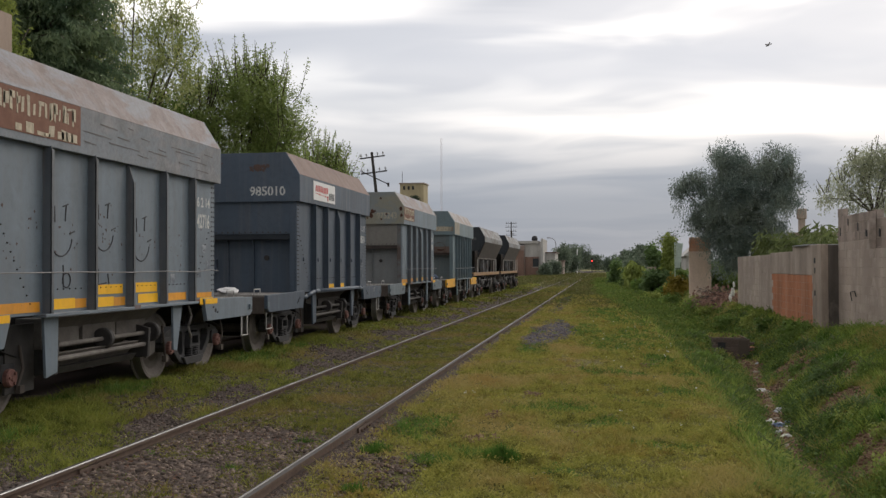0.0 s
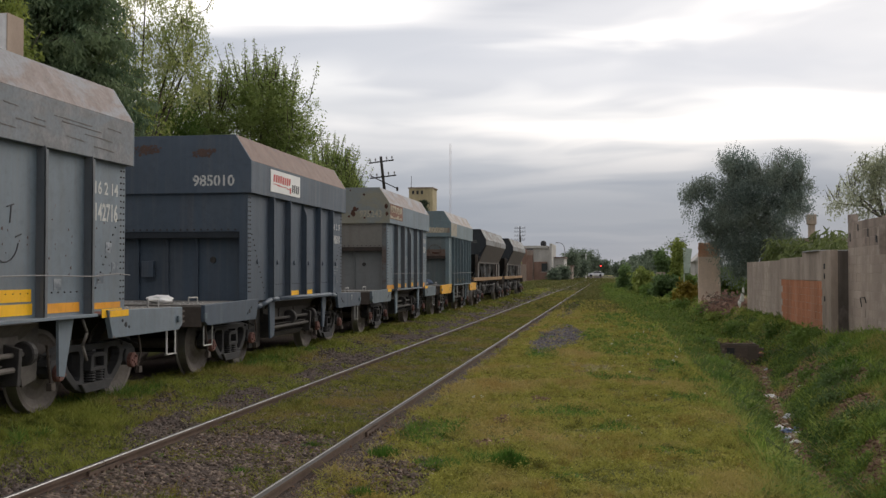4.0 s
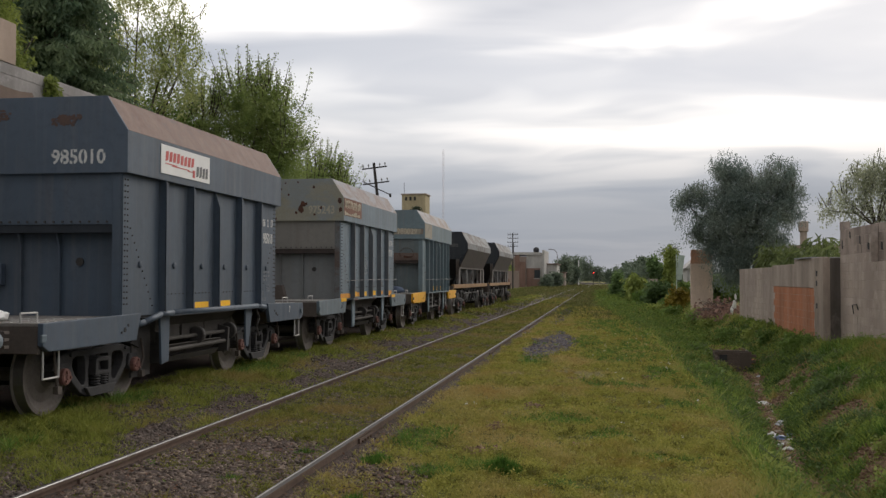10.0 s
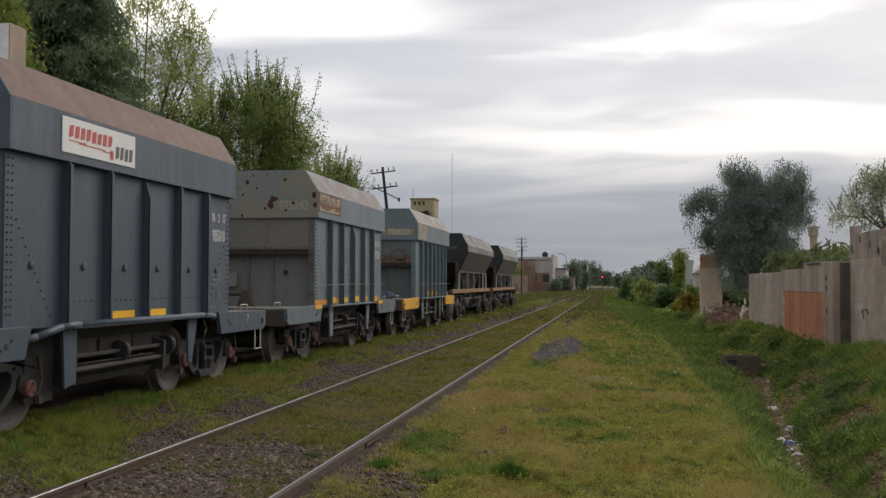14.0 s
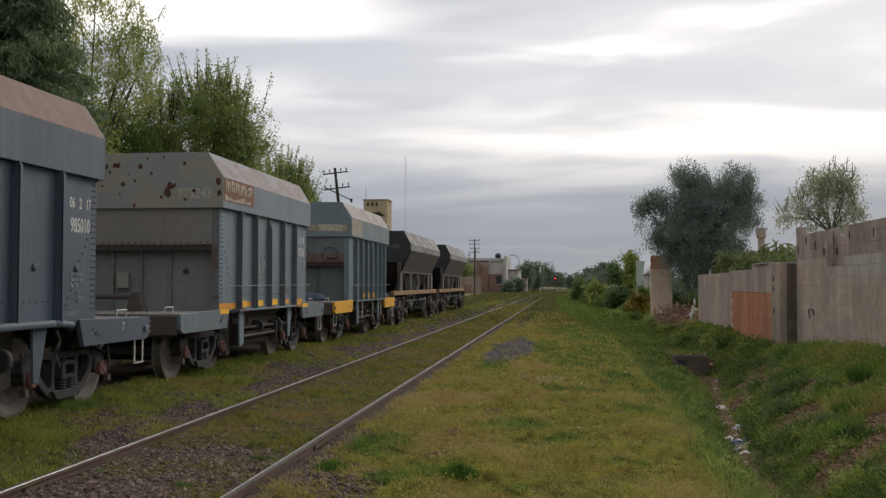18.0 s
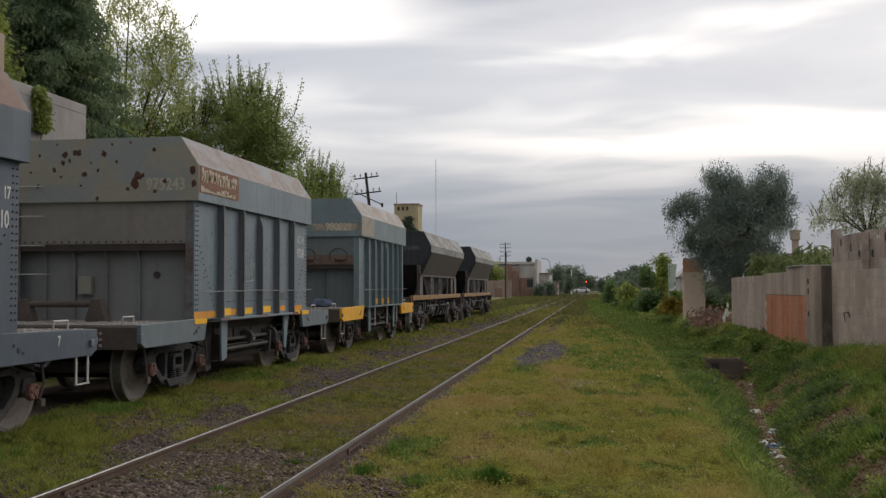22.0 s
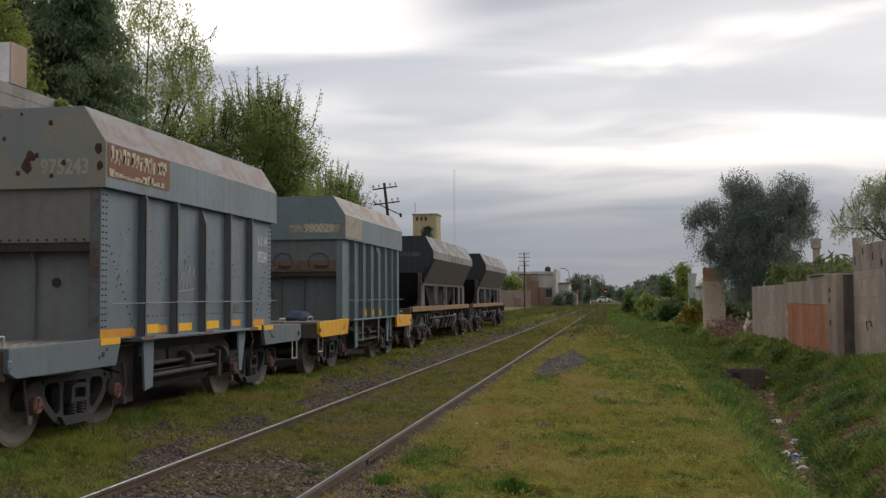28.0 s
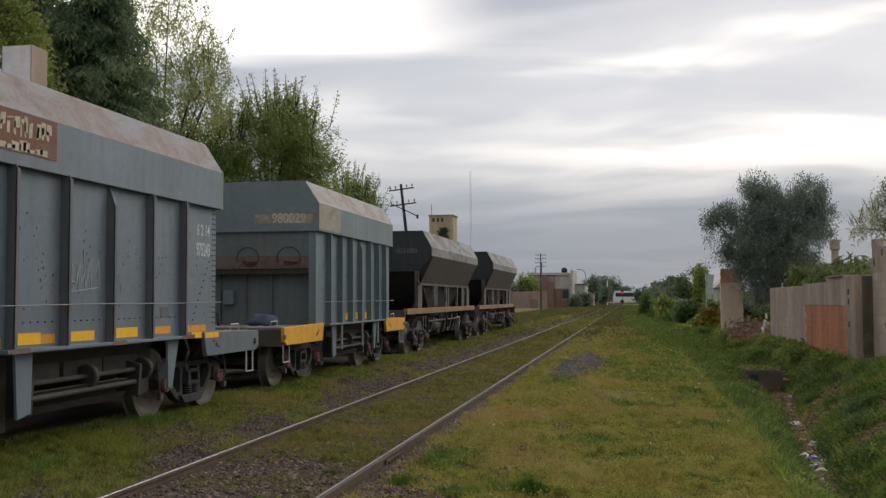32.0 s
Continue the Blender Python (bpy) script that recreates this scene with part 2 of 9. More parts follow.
def prism(bm, pts, axis, a, b):
    """A convex outline of 2D points carried along an axis from a to b."""
    def at(p, k):
        return {"x": (k, p[0], p[1]), "y": (p[0], k, p[1]), "z": (p[0], p[1], k)}[axis]
    lo = [bm.verts.new(at(p, a)) for p in pts]
    hi = [bm.verts.new(at(p, b)) for p in pts]
    n = len(pts)
    bm.faces.new(lo[::-1])
    bm.faces.new(hi)
    for i in range(n):
        bm.faces.new((lo[i], lo[(i + 1) % n], hi[(i + 1) % n], hi[i]))
    return bm


def rod(bm, p0, p1, r, n=8, r1=None):
    """A round bar from p0 to p1, tapering to r1."""
    p0, p1 = Vector(p0), Vector(p1)
    d = (p1 - p0).normalized()
    u = d.orthogonal().normalized()
    w = d.cross(u)
    r1 = r if r1 is None else r1
    lo, hi = [], []
    for i in range(n):
        a = 2 * math.pi * i / n
        o = u * math.cos(a) + w * math.sin(a)
        lo.append(bm.verts.new(p0 + o * r))
        hi.append(bm.verts.new(p1 + o * r1))
    bm.faces.new(lo[::-1])
    bm.faces.new(hi)
    for i in range(n):
        bm.faces.new((lo[i], lo[(i + 1) % n], hi[(i + 1) % n], hi[i]))
    return bm


def pipe(bm, pts, r, n=8):
    for a, b in zip(pts, pts[1:]):
        rod(bm, a, b, r, n)
    return bm


def lathe(bm, outline, axis="x", n=24, centre=(0, 0, 0)):
    """Turn (along, radius) pairs round an axis."""
    rings = []
    cx, cy, cz = centre
    for k, r in outline:
        ring = []
        for i in range(n):
            a = 2 * math.pi * i / n
            c, s = math.cos(a) * r, math.sin(a) * r
            p = {"x": (cx + k, cy + c, cz + s), "y": (cx + c, cy + k, cz + s), "z": (cx + c, cy + s, cz + k)}[axis]
            ring.append(bm.verts.new(p))
        rings.append(ring)
    for r0, r1 in zip(rings, rings[1:]):
        for i in range(n):
            bm.faces.new((r0[i], r0[(i + 1) % n], r1[(i + 1) % n], r1[i]))
    bm.faces.new(rings[0][::-1])
    bm.faces.new(rings[-1])
    return bm


def finish(bm, name, material, bevel=0.0, smooth=False):
    bmesh.ops.recalc_face_normals(bm, faces=bm.faces)
    if bevel:
        bmesh.ops.bevel(bm, geom=[e for e in bm.edges if len(e.link_faces) == 2 and e.calc_face_angle() > 0.5], offset=bevel, segments=2, affect="EDGES", profile=0.6)
    if smooth:
        for f in bm.faces:
            f.smooth = True
    me = bpy.data.meshes.new(name)
    bm.to_mesh(me)
    bm.free()
    me.materials.append(material)
    return me


def part(name, bm, material, parent, label="", bevel=0.0, smooth=False):
    me = bm if isinstance(bm, bpy.types.Mesh) else finish(bm, name, material, bevel, smooth)
    ob = new(name, me)
    ob.parent = parent
    return tagged(ob, label)


def thing(name, bm, material, label, category, group="", kind="", bevel=0.0, smooth=False):
    me = bm if isinstance(bm, bpy.types.Mesh) else finish(bm, name, material, bevel, smooth)
    return tagged(new(name, me), label, category, group, kind)


def empty(name, m, label, category, group="", kind=""):
    ob = tagged(new(name), label, category, group, kind)
    ob.matrix_basis = m
    return ob


def raw_mesh(name, verts, faces, material):
    """A mesh from arrays: verts (n, 3), faces (m, k)."""
    verts, faces = np.asarray(verts, np.float32), np.asarray(faces, np.int32)
    me = bpy.data.meshes.new(name)
    k = faces.shape[1]
    me.vertices.add(len(verts))
    me.vertices.foreach_set("co", verts.ravel())
    me.loops.add(faces.size)
    me.loops.foreach_set("vertex_index", faces.ravel())
    me.polygons.add(len(faces))
    me.polygons.foreach_set("loop_start", np.arange(0, faces.size, k, dtype=np.int32))
    me.update(calc_edges=True)
    me.materials.append(material)
    return me


def letters(text, size, material, parent, m, name="lettering", label="", squeeze=1.0):
    """Flat lettering, its centre at m, upright in m's x and y."""
    cu = bpy.data.curves.new(name, "FONT")
    cu.body, cu.size, cu.align_x, cu.align_y, cu.extrude = text, size, "CENTER", "CENTER", 0.001
    cu.resolution_u = 3
    cu.offset = size * 0.022
    tmp = bpy.data.objects.new(name, cu)
    scene.collection.objects.link(tmp)
    me = bpy.data.meshes.new_from_object(tmp.evaluated_get(bpy.context.evaluated_depsgraph_get()))
    scene.collection.objects.unlink(tmp)
    bpy.data.objects.remove(tmp)
    me.transform(m @ Matrix.Diagonal((squeeze, 1, 1, 1)))
    me.materials.clear()
    me.materials.append(material)
    return part(name, me, material, parent, label)


# ---- ground ----
GAUGE = 1.746
TRAIN_X, TRAIN_Z = -4.47, 0.08


def ditch_x(y):
    return float(np.interp(y, [0, 8, 12.5, 15, 19, 24, 30, 45, 80], [4.6, 4.62, 4.75, 4.97, 5.35, 6.0, 6.25, 6.3, 6.3]))


def height(x, y):
    """The lie of the land across the track at distance y."""
    xc = ditch_x(y)
    depth = float(np.interp(y, [0, 18, 24, 30, 36, 45, 70, 110], [-0.74, -0.76, -0.92, -0.92, -0.75, -0.6, -0.35, -0.15]))
    wall_z = float(np.interp(y, [0, 14, 20, 24, 27, 34, 42, 60, 110], [0.55, 0.5, 0.38, 0.08, -0.02, 0.1, 0.0, 0.15, 0.0]))
    xs = [-400, -30, -7, -5.6, -3.3, -2.7, -1.95, -1.6, -0.15, 0.25, 1.5, 3.5, 4.02, 4.32, max(xc - 0.22, 4.4), xc + 0.2, xc + 0.85, 7.6, 9.5, 40, 400]
    hs = [0.2, 0.1, 0.06, 0.07, 0.07, -0.02, -0.08, -0.1, -0.1, -0.1, -0.12, -0.17, -0.24, min(-0.45, depth * 0.65), depth, depth - 0.02, depth * 0.55 + wall_z * 0.3, wall_z, wall_z + 0.02, 0.1, 0.2]
    return float(np.interp(x, xs, hs))


def rough_height(x, y):
    h = height(x, y)
    n = noise.noise(Vector((x * 0.9, y * 0.9, 0.3))) * 0.04 + noise.noise(Vector((x * 3.1, y * 3.1, 5.3))) * 0.018
    if -4.9 < x < 0.6:
        n *= 0.45
    elif y < 60 and x < 9:
        n += noise.noise(Vector((x * 6.0, y * 6.0, 9.1))) * 0.022
    return h + n


def ground_material():
    m = Mat("ground_earth_and_grass", 0.95, spec=0.15)
    patch = m.noise(0.45, 6, 0.62, True, dist=0.6)
    fine = m.noise(5.0, 6, 0.7, True)
    grit = m.noise(45.0, 4, 0.7, True)
    green = m.mix(m.ramp(fine, [(0.3, 0.0), (0.7, 1.0)]), (0.075, 0.085, 0.022), (0.14, 0.135, 0.04))
    dry = m.mix(m.ramp(fine, [(0.3, 0.0), (0.7, 1.0)]), (0.15, 0.12, 0.045), (0.21, 0.165, 0.075))
    c = m.mix(m.ramp(patch, [(0.45, 0.0), (0.62, 1.0)]), green, dry)
    soil = m.mix(m.ramp(grit, [(0.3, 0.0), (0.7, 1.0)]), (0.06, 0.046, 0.038), (0.14, 0.11, 0.095))
    bare = m.noise(0.8, 7, 0.68, True, stretch=(1.0, 0.55, 1.0), dist=0.4)
    c = m.mix(m.ramp(bare, [(0.6, 0.0), (0.66, 1.0)]), c, soil)
    m.colour(c)
    m.bump(grit, 0.7, 0.03)
    return m.m


def build_ground():
    xs = sorted({*np.round(np.arange(-12, 12.01, 0.25), 2), *np.round(np.arange(-60, -12, 4), 1), *np.round(np.arange(14, 60, 4), 1), -1500, -700, -300, -120, 120, 300, 700, 1500})
    ys = sorted({*np.round(np.arange(-4, 50.01, 0.3), 2), *np.round(np.arange(50.5, 130, 1.5), 1), *np.round(np.arange(130, 400, 10), 1), -300, -80, -20, -10, 500, 700, 1000, 1600, 2600})
    verts = [(x, y, rough_height(x, y)) for y in ys for x in xs]
    n = len(xs)
    faces = [(j * n + i, j * n + i + 1, (j + 1) * n + i + 1, (j + 1) * n + i) for j in range(len(ys) - 1) for i in range(n - 1)]
    me = raw_mesh("ground", verts, faces, ground_material())
    me.polygons.foreach_set("use_smooth", np.ones(len(faces), bool))
    tagged(new("ground", me), "trackside ground of worn grass, soil and a shallow ditch", "ground", kind="structure")


build_ground()


def bed_material():
    m = Mat("old_ballast_with_moss", 0.95, spec=0.15)
    st = m.noise(38.0, 4, 0.75, True)
    c = m.mix(m.ramp(st, [(0.3, 0.0), (0.7, 1.0)]), (0.045, 0.034, 0.03), (0.118, 0.09, 0.078))
    moss = m.noise(0.7, 6, 0.65, True, stretch=(1.3, 0.5, 1.0), dist=0.5)
    c = m.mix(m.ramp(moss, [(0.54, 0.0), (0.66, 0.7)]), c, m.mix(m.ramp(st, [(0.35, 0.0), (0.65, 1.0)]), (0.06, 0.065, 0.022), (0.12, 0.112, 0.038)))
    m.colour(c)
    m.bump(st, 0.9, 0.03)
    return m.m


def build_bed(x0, x1, label):
    xs = [round(x0 + 0.25 * i, 2) for i in range(int((x1 - x0) / 0.25) + 1)]
    ys = [y for y in sorted({*np.round(np.arange(-4, 50.01, 0.3), 2), *np.round(np.arange(50.5, 130, 1.5), 1), *np.round(np.arange(130, 400, 10), 1)})]
    verts = []
    for y in ys:
        for x in xs:
            edge = 0.0 if x0 < x < x1 else noise.noise(Vector((x, y * 1.3, 2.0))) * 0.35 + noise.noise(Vector((x, y * 4.1, 7.0))) * 0.12
            verts.append((x + edge, y, rough_height(x, y) + (0.01 if x0 < x < x1 else -0.05)))
    n = len(xs)
    faces = [(j * n + i, j * n + i + 1, (j + 1) * n + i + 1, (j + 1) * n + i) for j in range(len(ys) - 1) for i in range(n - 1)]
    me = raw_mesh("ballast_bed", verts, faces, M_BED)
    tagged(new("ballast_bed", me), label, "ballast", kind="structure")


M_BED = bed_material()
build_bed(-3.0, 0.5, "brown stony track bed with moss and grass")
build_bed(-6.0, -3.25, "grassed-over track bed under the wagons")

M_RAIL = rusty("rail_side_rust", (0.1, 0.064, 0.046), (0.155, 0.105, 0.077), rough=0.95)
M_RAIL_TOP = plain("worn_rail_head", (0.26, 0.248, 0.238), 0.33, 0.7, 0.25, 3.0, 0.05)
M_RAIL_DARK = plain("dark_rail_head_film", (0.05, 0.043, 0.039), 0.8, 0, 0.3, 3.0, 0.1)


def rail_shape(bm, x, z, y0, y1):
    prism(bm, [(x - 0.065, z - 0.14), (x + 0.065, z - 0.14), (x + 0.065, z - 0.128), (x + 0.012, z - 0.115), (x + 0.009, z - 0.042), (x + 0.034, z - 0.03),
               (x + 0.035, z - 0.006), (x - 0.035, z - 0.006), (x - 0.034, z - 0.03), (x - 0.009, z - 0.042), (x - 0.012, z - 0.115), (x - 0.065, z - 0.128)], "y", y0, y1)


def build_track(name, xl, xr, z, joints, label, y_end, shiny=True):
    track = empty(name, pose(0, 0, 0), label, "railway track", kind="structure")
    for x in (xl, xr):
        edges = [-30.0] + joints[x] + [y_end]
        for a, b in zip(edges, edges[1:]):
            bm = bmesh.new()
            rail_shape(bm, x, z, a + 0.006, b - 0.006)
            rail = part("rail", bm, M_RAIL, track)
            rail.data.materials.append(M_RAIL_DARK)
            for poly in rail.data.polygons:
                if poly.normal.z > 0.9 and poly.center.z > z - 0.02:
                    poly.material_index = 1
            bm = bmesh.new()
            k = x + (0.014 if x < -0.9 else -0.014)
            prism(bm, [(k - 0.0075, z - 0.007), (k + 0.0075, z - 0.007), (k + 0.004, z), (k - 0.004, z)], "y", a + 0.006, b - 0.006)
            part("rail_head", bm, M_RAIL_TOP if shiny else M_RAIL, rail, "bright worn band on the rail head")
        for j in joints[x]:
            for s in (-1, 1):
                bm = bmesh.new()
                box(bm, x + s * 0.012, x + s * 0.034, j - 0.26, j + 0.26, z - 0.112, z - 0.045)
                for k in (-0.18, -0.06, 0.06, 0.18):
                    rod(bm, (x + s * 0.034, j + k, z - 0.078), (x + s * 0.056, j + k, z - 0.078), 0.014, 6)
                part("fishplate", bm, M_RAIL, track)
    return track


build_track("main_track", -GAUGE, 0.0, 0.0, {-GAUGE: [7.83, 19.9, 31.9, 55.9, 103.9], 0.0: [10.2, 22.2, 34.2, 58.2, 106.2]}, "broad gauge railway track with worn rails in gravel and grass", 420.0)
build_track("siding_track", TRAIN_X - GAUGE / 2, TRAIN_X + GAUGE / 2, TRAIN_Z, {TRAIN_X - GAUGE / 2: [14.0, 38.0], TRAIN_X + GAUGE / 2: [15.0, 39.0]}, "grassed-over railway track under the goods train", 420.0, False)


# ---- the goods train ----
M_STEEL = plain("dark_grimy_steel", (0.04, 0.036, 0.034), 0.75, 0.1, 0.35, 5.0, 0.4)
M_BOGIE = plain("grimy_cast_steel", (0.03, 0.029, 0.03), 0.85, 0.0, 0.5, 4.0, 0.5)
M_WHEEL = rusty("wheel_disc", (0.12, 0.103, 0.09), (0.2, 0.172, 0.15), 3.0, 0.8)
M_TREAD = plain("worn_wheel_tread", (0.35, 0.34, 0.33), 0.4, 0.9, 0.1)
M_CAP = rusty("faded_red_axle_cap", (0.13, 0.06, 0.05), (0.27, 0.125, 0.1), 9.0)
M_GREY_METAL = plain("galvanised_handrail", (0.4, 0.39, 0.37), 0.6, 0.2, 0.2)
M_YELLOW = paint("faded_yellow_paint", (0.95, 0.49, 0.0), 0.08, 0.03)
M_YELLOW_DECK = paint("dirty_yellow_deck_paint", (0.74, 0.37, 0.004), 0.28, 0.12)
M_ORANGE_WORN = paint("worn_orange_paint", (0.72, 0.3, 0.01), 0.35, 0.15)
M_WHITE = plain("chalky_white_lettering", (0.5, 0.5, 0.48), 0.8, 0, 0.2, 20.0)
M_PALE = plain("faded_pale_lettering", (0.46, 0.4, 0.3), 0.85, 0, 0.3, 20.0)
M_FAINT = patchy("almost_worn_off_lettering", (0.36, 0.33, 0.25), (0.22, 0.21, 0.175), (0.28, 0.26, 0.21), 0.4)
M_RED = plain("faded_red_sign_paint", (0.5, 0.09, 0.08), 0.7, 0, 0.2, 20.0)
M_SIGNGREY = plain("dark_grey_sign_paint", (0.12, 0.12, 0.12), 0.7)
M_SIGN = plain("white_sign_board", (0.72, 0.71, 0.69), 0.6, 0, 0.06, 4.0)
M_BROWN_SIGN = rusty("rust_brown_sign_patch", (0.19, 0.085, 0.055), (0.24, 0.12, 0.08), 2.0)
M_BLACK = plain("rubber_black", (0.03, 0.03, 0.032), 0.7)
M_ROPE = plain("wire_rope", (0.2, 0.19, 0.19), 0.6, 0.3)
# near black for dark fittings, and for shade inside hoppers, holes and joints
M_DARKPIT = plain("near_black", (0.025, 0.025, 0.027), 0.8, 0, 0.3)
M_RUSTSPOT = rusty("rust_spot", (0.05, 0.022, 0.014), (0.1, 0.038, 0.02), 8.0, 0.9)

WHEEL_R = 0.45
WHEELBASE = 1.66
WHEELSETS = []


def wheelset_mesh():
    bm = bmesh.new()
    rod(bm, (-1.08, 0, 0), (1.08, 0, 0), 0.075, 12)
    for s in (-1, 1):
        g = GAUGE / 2
        o = [(0.06, 0.09), (0.075, 0.14), (0.03, 0.2), (0.02, 0.3), (0.05, 0.375), (0.065, 0.4), (0.065, WHEEL_R - 0.004), (-0.05, WHEEL_R + 0.002), (-0.062, WHEEL_R + 0.028), (-0.075, WHEEL_R + 0.02), (-0.075, 0.39), (-0.02, 0.3), (-0.02, 0.12)]
        lathe(bm, [(s * (g + k), r) for k, r in o], "x", 32)
    return finish(bm, "wheelset", M_WHEEL, smooth=False)


ME_WHEELSET = wheelset_mesh()
ME_WHEELSET.materials.append(M_TREAD)
for poly in ME_WHEELSET.polygons:
    c = poly.center
    if WHEEL_R - 0.03 < math.hypot(c.y, c.z) and abs(poly.normal.x) < 0.9:
        poly.material_index = 1


def cut_plate(bm, outer, holes, x0, x1):
    """A plate in the plane of y and z with holes through it, from x0 to x1."""
    edges = []
    for loop in (outer, *holes):
        vs = [bm.verts.new((x0, a, b)) for a, b in loop]
        edges += [bm.edges.new((vs[k], vs[(k + 1) % len(vs)])) for k in range(len(vs))]
    made = bmesh.ops.triangle_fill(bm, use_beauty=True, use_dissolve=False, edges=edges)
    faces = [g for g in made["geom"] if isinstance(g, bmesh.types.BMFace)]
    ext = bmesh.ops.extrude_face_region(bm, geom=faces)
    bmesh.ops.translate(bm, verts=[g for g in ext["geom"] if isinstance(g, bmesh.types.BMVert)], vec=(x1 - x0, 0, 0))
    bmesh.ops.recalc_face_normals(bm, faces=bm.faces)


def side_frame_mesh():
    """A cast bogie side frame with rounded windows, centred at 0."""
    bm = bmesh.new()
    half = [(0.0, 0.69), (0.3, 0.69), (0.55, 0.7), (0.74, 0.66), (0.9, 0.6), (0.98, 0.55), (1.0, 0.47), (0.95, 0.46), (0.94, 0.54), (0.72, 0.54), (0.68, 0.48), (0.68, 0.38), (0.58, 0.26), (0.42, 0.11), (0.3, 0.06), (0.0, 0.05)]
    outer = half + [(-a, b) for a, b in reversed(half[1:-1])]
    tri = [(0.31, 0.56), (0.35, 0.61), (0.52, 0.61), (0.59, 0.57), (0.6, 0.48), (0.55, 0.38), (0.4, 0.22), (0.34, 0.21), (0.31, 0.26)]
    mid = [(-0.22, 0.6), (0.22, 0.6), (0.24, 0.4), (0.23, 0.17), (-0.23, 0.17), (-0.24, 0.4)]
    cut_plate(bm, outer, (tri, [(-a, b) for a, b in tri], mid), -0.055, 0.055)
    for s in (-1, 1):
        prism(bm, [(s * 0.72, 0.55), (s * 0.95, 0.55), (s * 0.97, 0.38), (s * 0.91, 0.31), (s * 0.75, 0.31), (s * 0.69, 0.38)], "x", -0.08, 0.075)
        rod(bm, (0.05, s * 0.64, 0.64), (0.085, s * 0.64, 0.64), 0.028, 8)
        prism(bm, [(s * 0.7, 0.72), (s * 0.98, 0.62), (s * 0.98, 0.6), (s * 0.7, 0.7)], "x", -0.03, 0.09)
    prism(bm, [(-0.36, 0.17), (-0.26, 0.04), (0.26, 0.04), (0.36, 0.17)], "x", -0.06, 0.1)
    for v in bm.verts:
        v.co.z = 0.69 - (0.69 - v.co.z) * 0.83
    return finish(bm, "side_frame", M_BOGIE, 0.012)


def spring_mesh():
    """One stout coil spring, as a turned stack of coils."""
    bm = bmesh.new()
    o = []
    for k in range(4):
        o += [(0.262 + k * 0.03, 0.055), (0.277 + k * 0.03, 0.078)]
    lathe(bm, o + [(0.39, 0.055)], "z", 12)
    return finish(bm, "coil_spring", M_BOGIE)


def bolster_end_mesh():
    bm = bmesh.new()
    cut_plate(bm, [(-0.19, 0.385), (0.19, 0.385), (0.17, 0.565), (0.1, 0.59), (-0.1, 0.59), (-0.17, 0.565)], [[(-0.11, 0.43), (-0.11, 0.54), (0.11, 0.54), (0.11, 0.43)]], -0.05, 0.095)
    box(bm, -0.05, 0.0, -0.12, 0.12, 0.4, 0.54)
    return finish(bm, "bolster_end", M_BOGIE, 0.01)


def cap_mesh():
    bm = bmesh.new()
    lathe(bm, [(0.0, 0.092), (0.05, 0.092), (0.064, 0.078), (0.064, 0.035), (0.075, 0.026), (0.075, 0.01)], "x", 14)
    for i in range(3):
        a = i * 2.094 + 0.5
        rod(bm, (0.06, math.cos(a) * 0.056, math.sin(a) * 0.056), (0.08, math.cos(a) * 0.056, math.sin(a) * 0.056), 0.016, 6)
    return finish(bm, "axle_cap", M_CAP)


ME_SIDE_FRAME, ME_SPRING, ME_BOLSTER, ME_CAP = side_frame_mesh(), spring_mesh(), bolster_end_mesh(), cap_mesh()


def bogie(wagon, y):
    """One four-wheel bogie under a wagon, its centre at y."""
    bm = bmesh.new()
    box(bm, -1.0, 1.0, -0.17, 0.17, 0.36, 0.62)
    box(bm, -0.9, 0.9, -0.45, -0.38, 0.28, 0.4)
    box(bm, -0.9, 0.9, 0.38, 0.45, 0.28, 0.4)
    me = finish(bm, "bogie", M_BOGIE, 0.01)
    me.transform(pose(0, y, 0))
    frame_ob = part("bogie", me, M_BOGIE, wagon, "grimy cast steel bogie with coil springs")
    for s in (-1, 1):
        for nm, me, off, lab in (("side_frame", ME_SIDE_FRAME, 1.06, ""), ("bolster_end", ME_BOLSTER, 1.08, "")):
            o = part(nm, me, None, frame_ob, lab)
            o.matrix_basis = pose(s * off, y, 0, 0, 0, 0 if s > 0 else 180)
        for k in (-0.09, 0.09):
            o = part("coil_spring", ME_SPRING, None, frame_ob)
            o.matrix_basis = pose(s * 1.1, y + k, 0)
        for k in (-1, 1):
            o = part("axle_cap", ME_CAP, None, frame_ob, "faded orange axle cap")
            o.matrix_basis = pose(s * 1.13, y + k * WHEELBASE / 2, WHEEL_R - 0.02, random.uniform(0, 90), 0, 0 if s > 0 else 180)
        for k in (-1, 1):
            q = y + k * 0.99
            bm = bmesh.new()
            pipe(bm, [(s * 1.14, q + k * 0.04, 0.74), (s * 1.17, q + k * 0.05, 0.5), (s * 1.15, q - k * 0.03, 0.3)], 0.016, 6)
            box(bm, min(s * 1.13, s * 1.19), max(s * 1.13, s * 1.19), q - 0.03, q + 0.05, 0.26, 0.34)
            part("brake_link", bm, M_END_SILL, frame_ob, "rusty brown brake link")
    for k in (-1, 1):
        o = part("wheelset", ME_WHEELSET, None, wagon, "pair of dusty steel wheels on an axle")
        WHEELSETS.append((o, y + k * WHEELBASE / 2))
        o.matrix_basis = pose(0, y + k * WHEELBASE / 2, WHEEL_R)


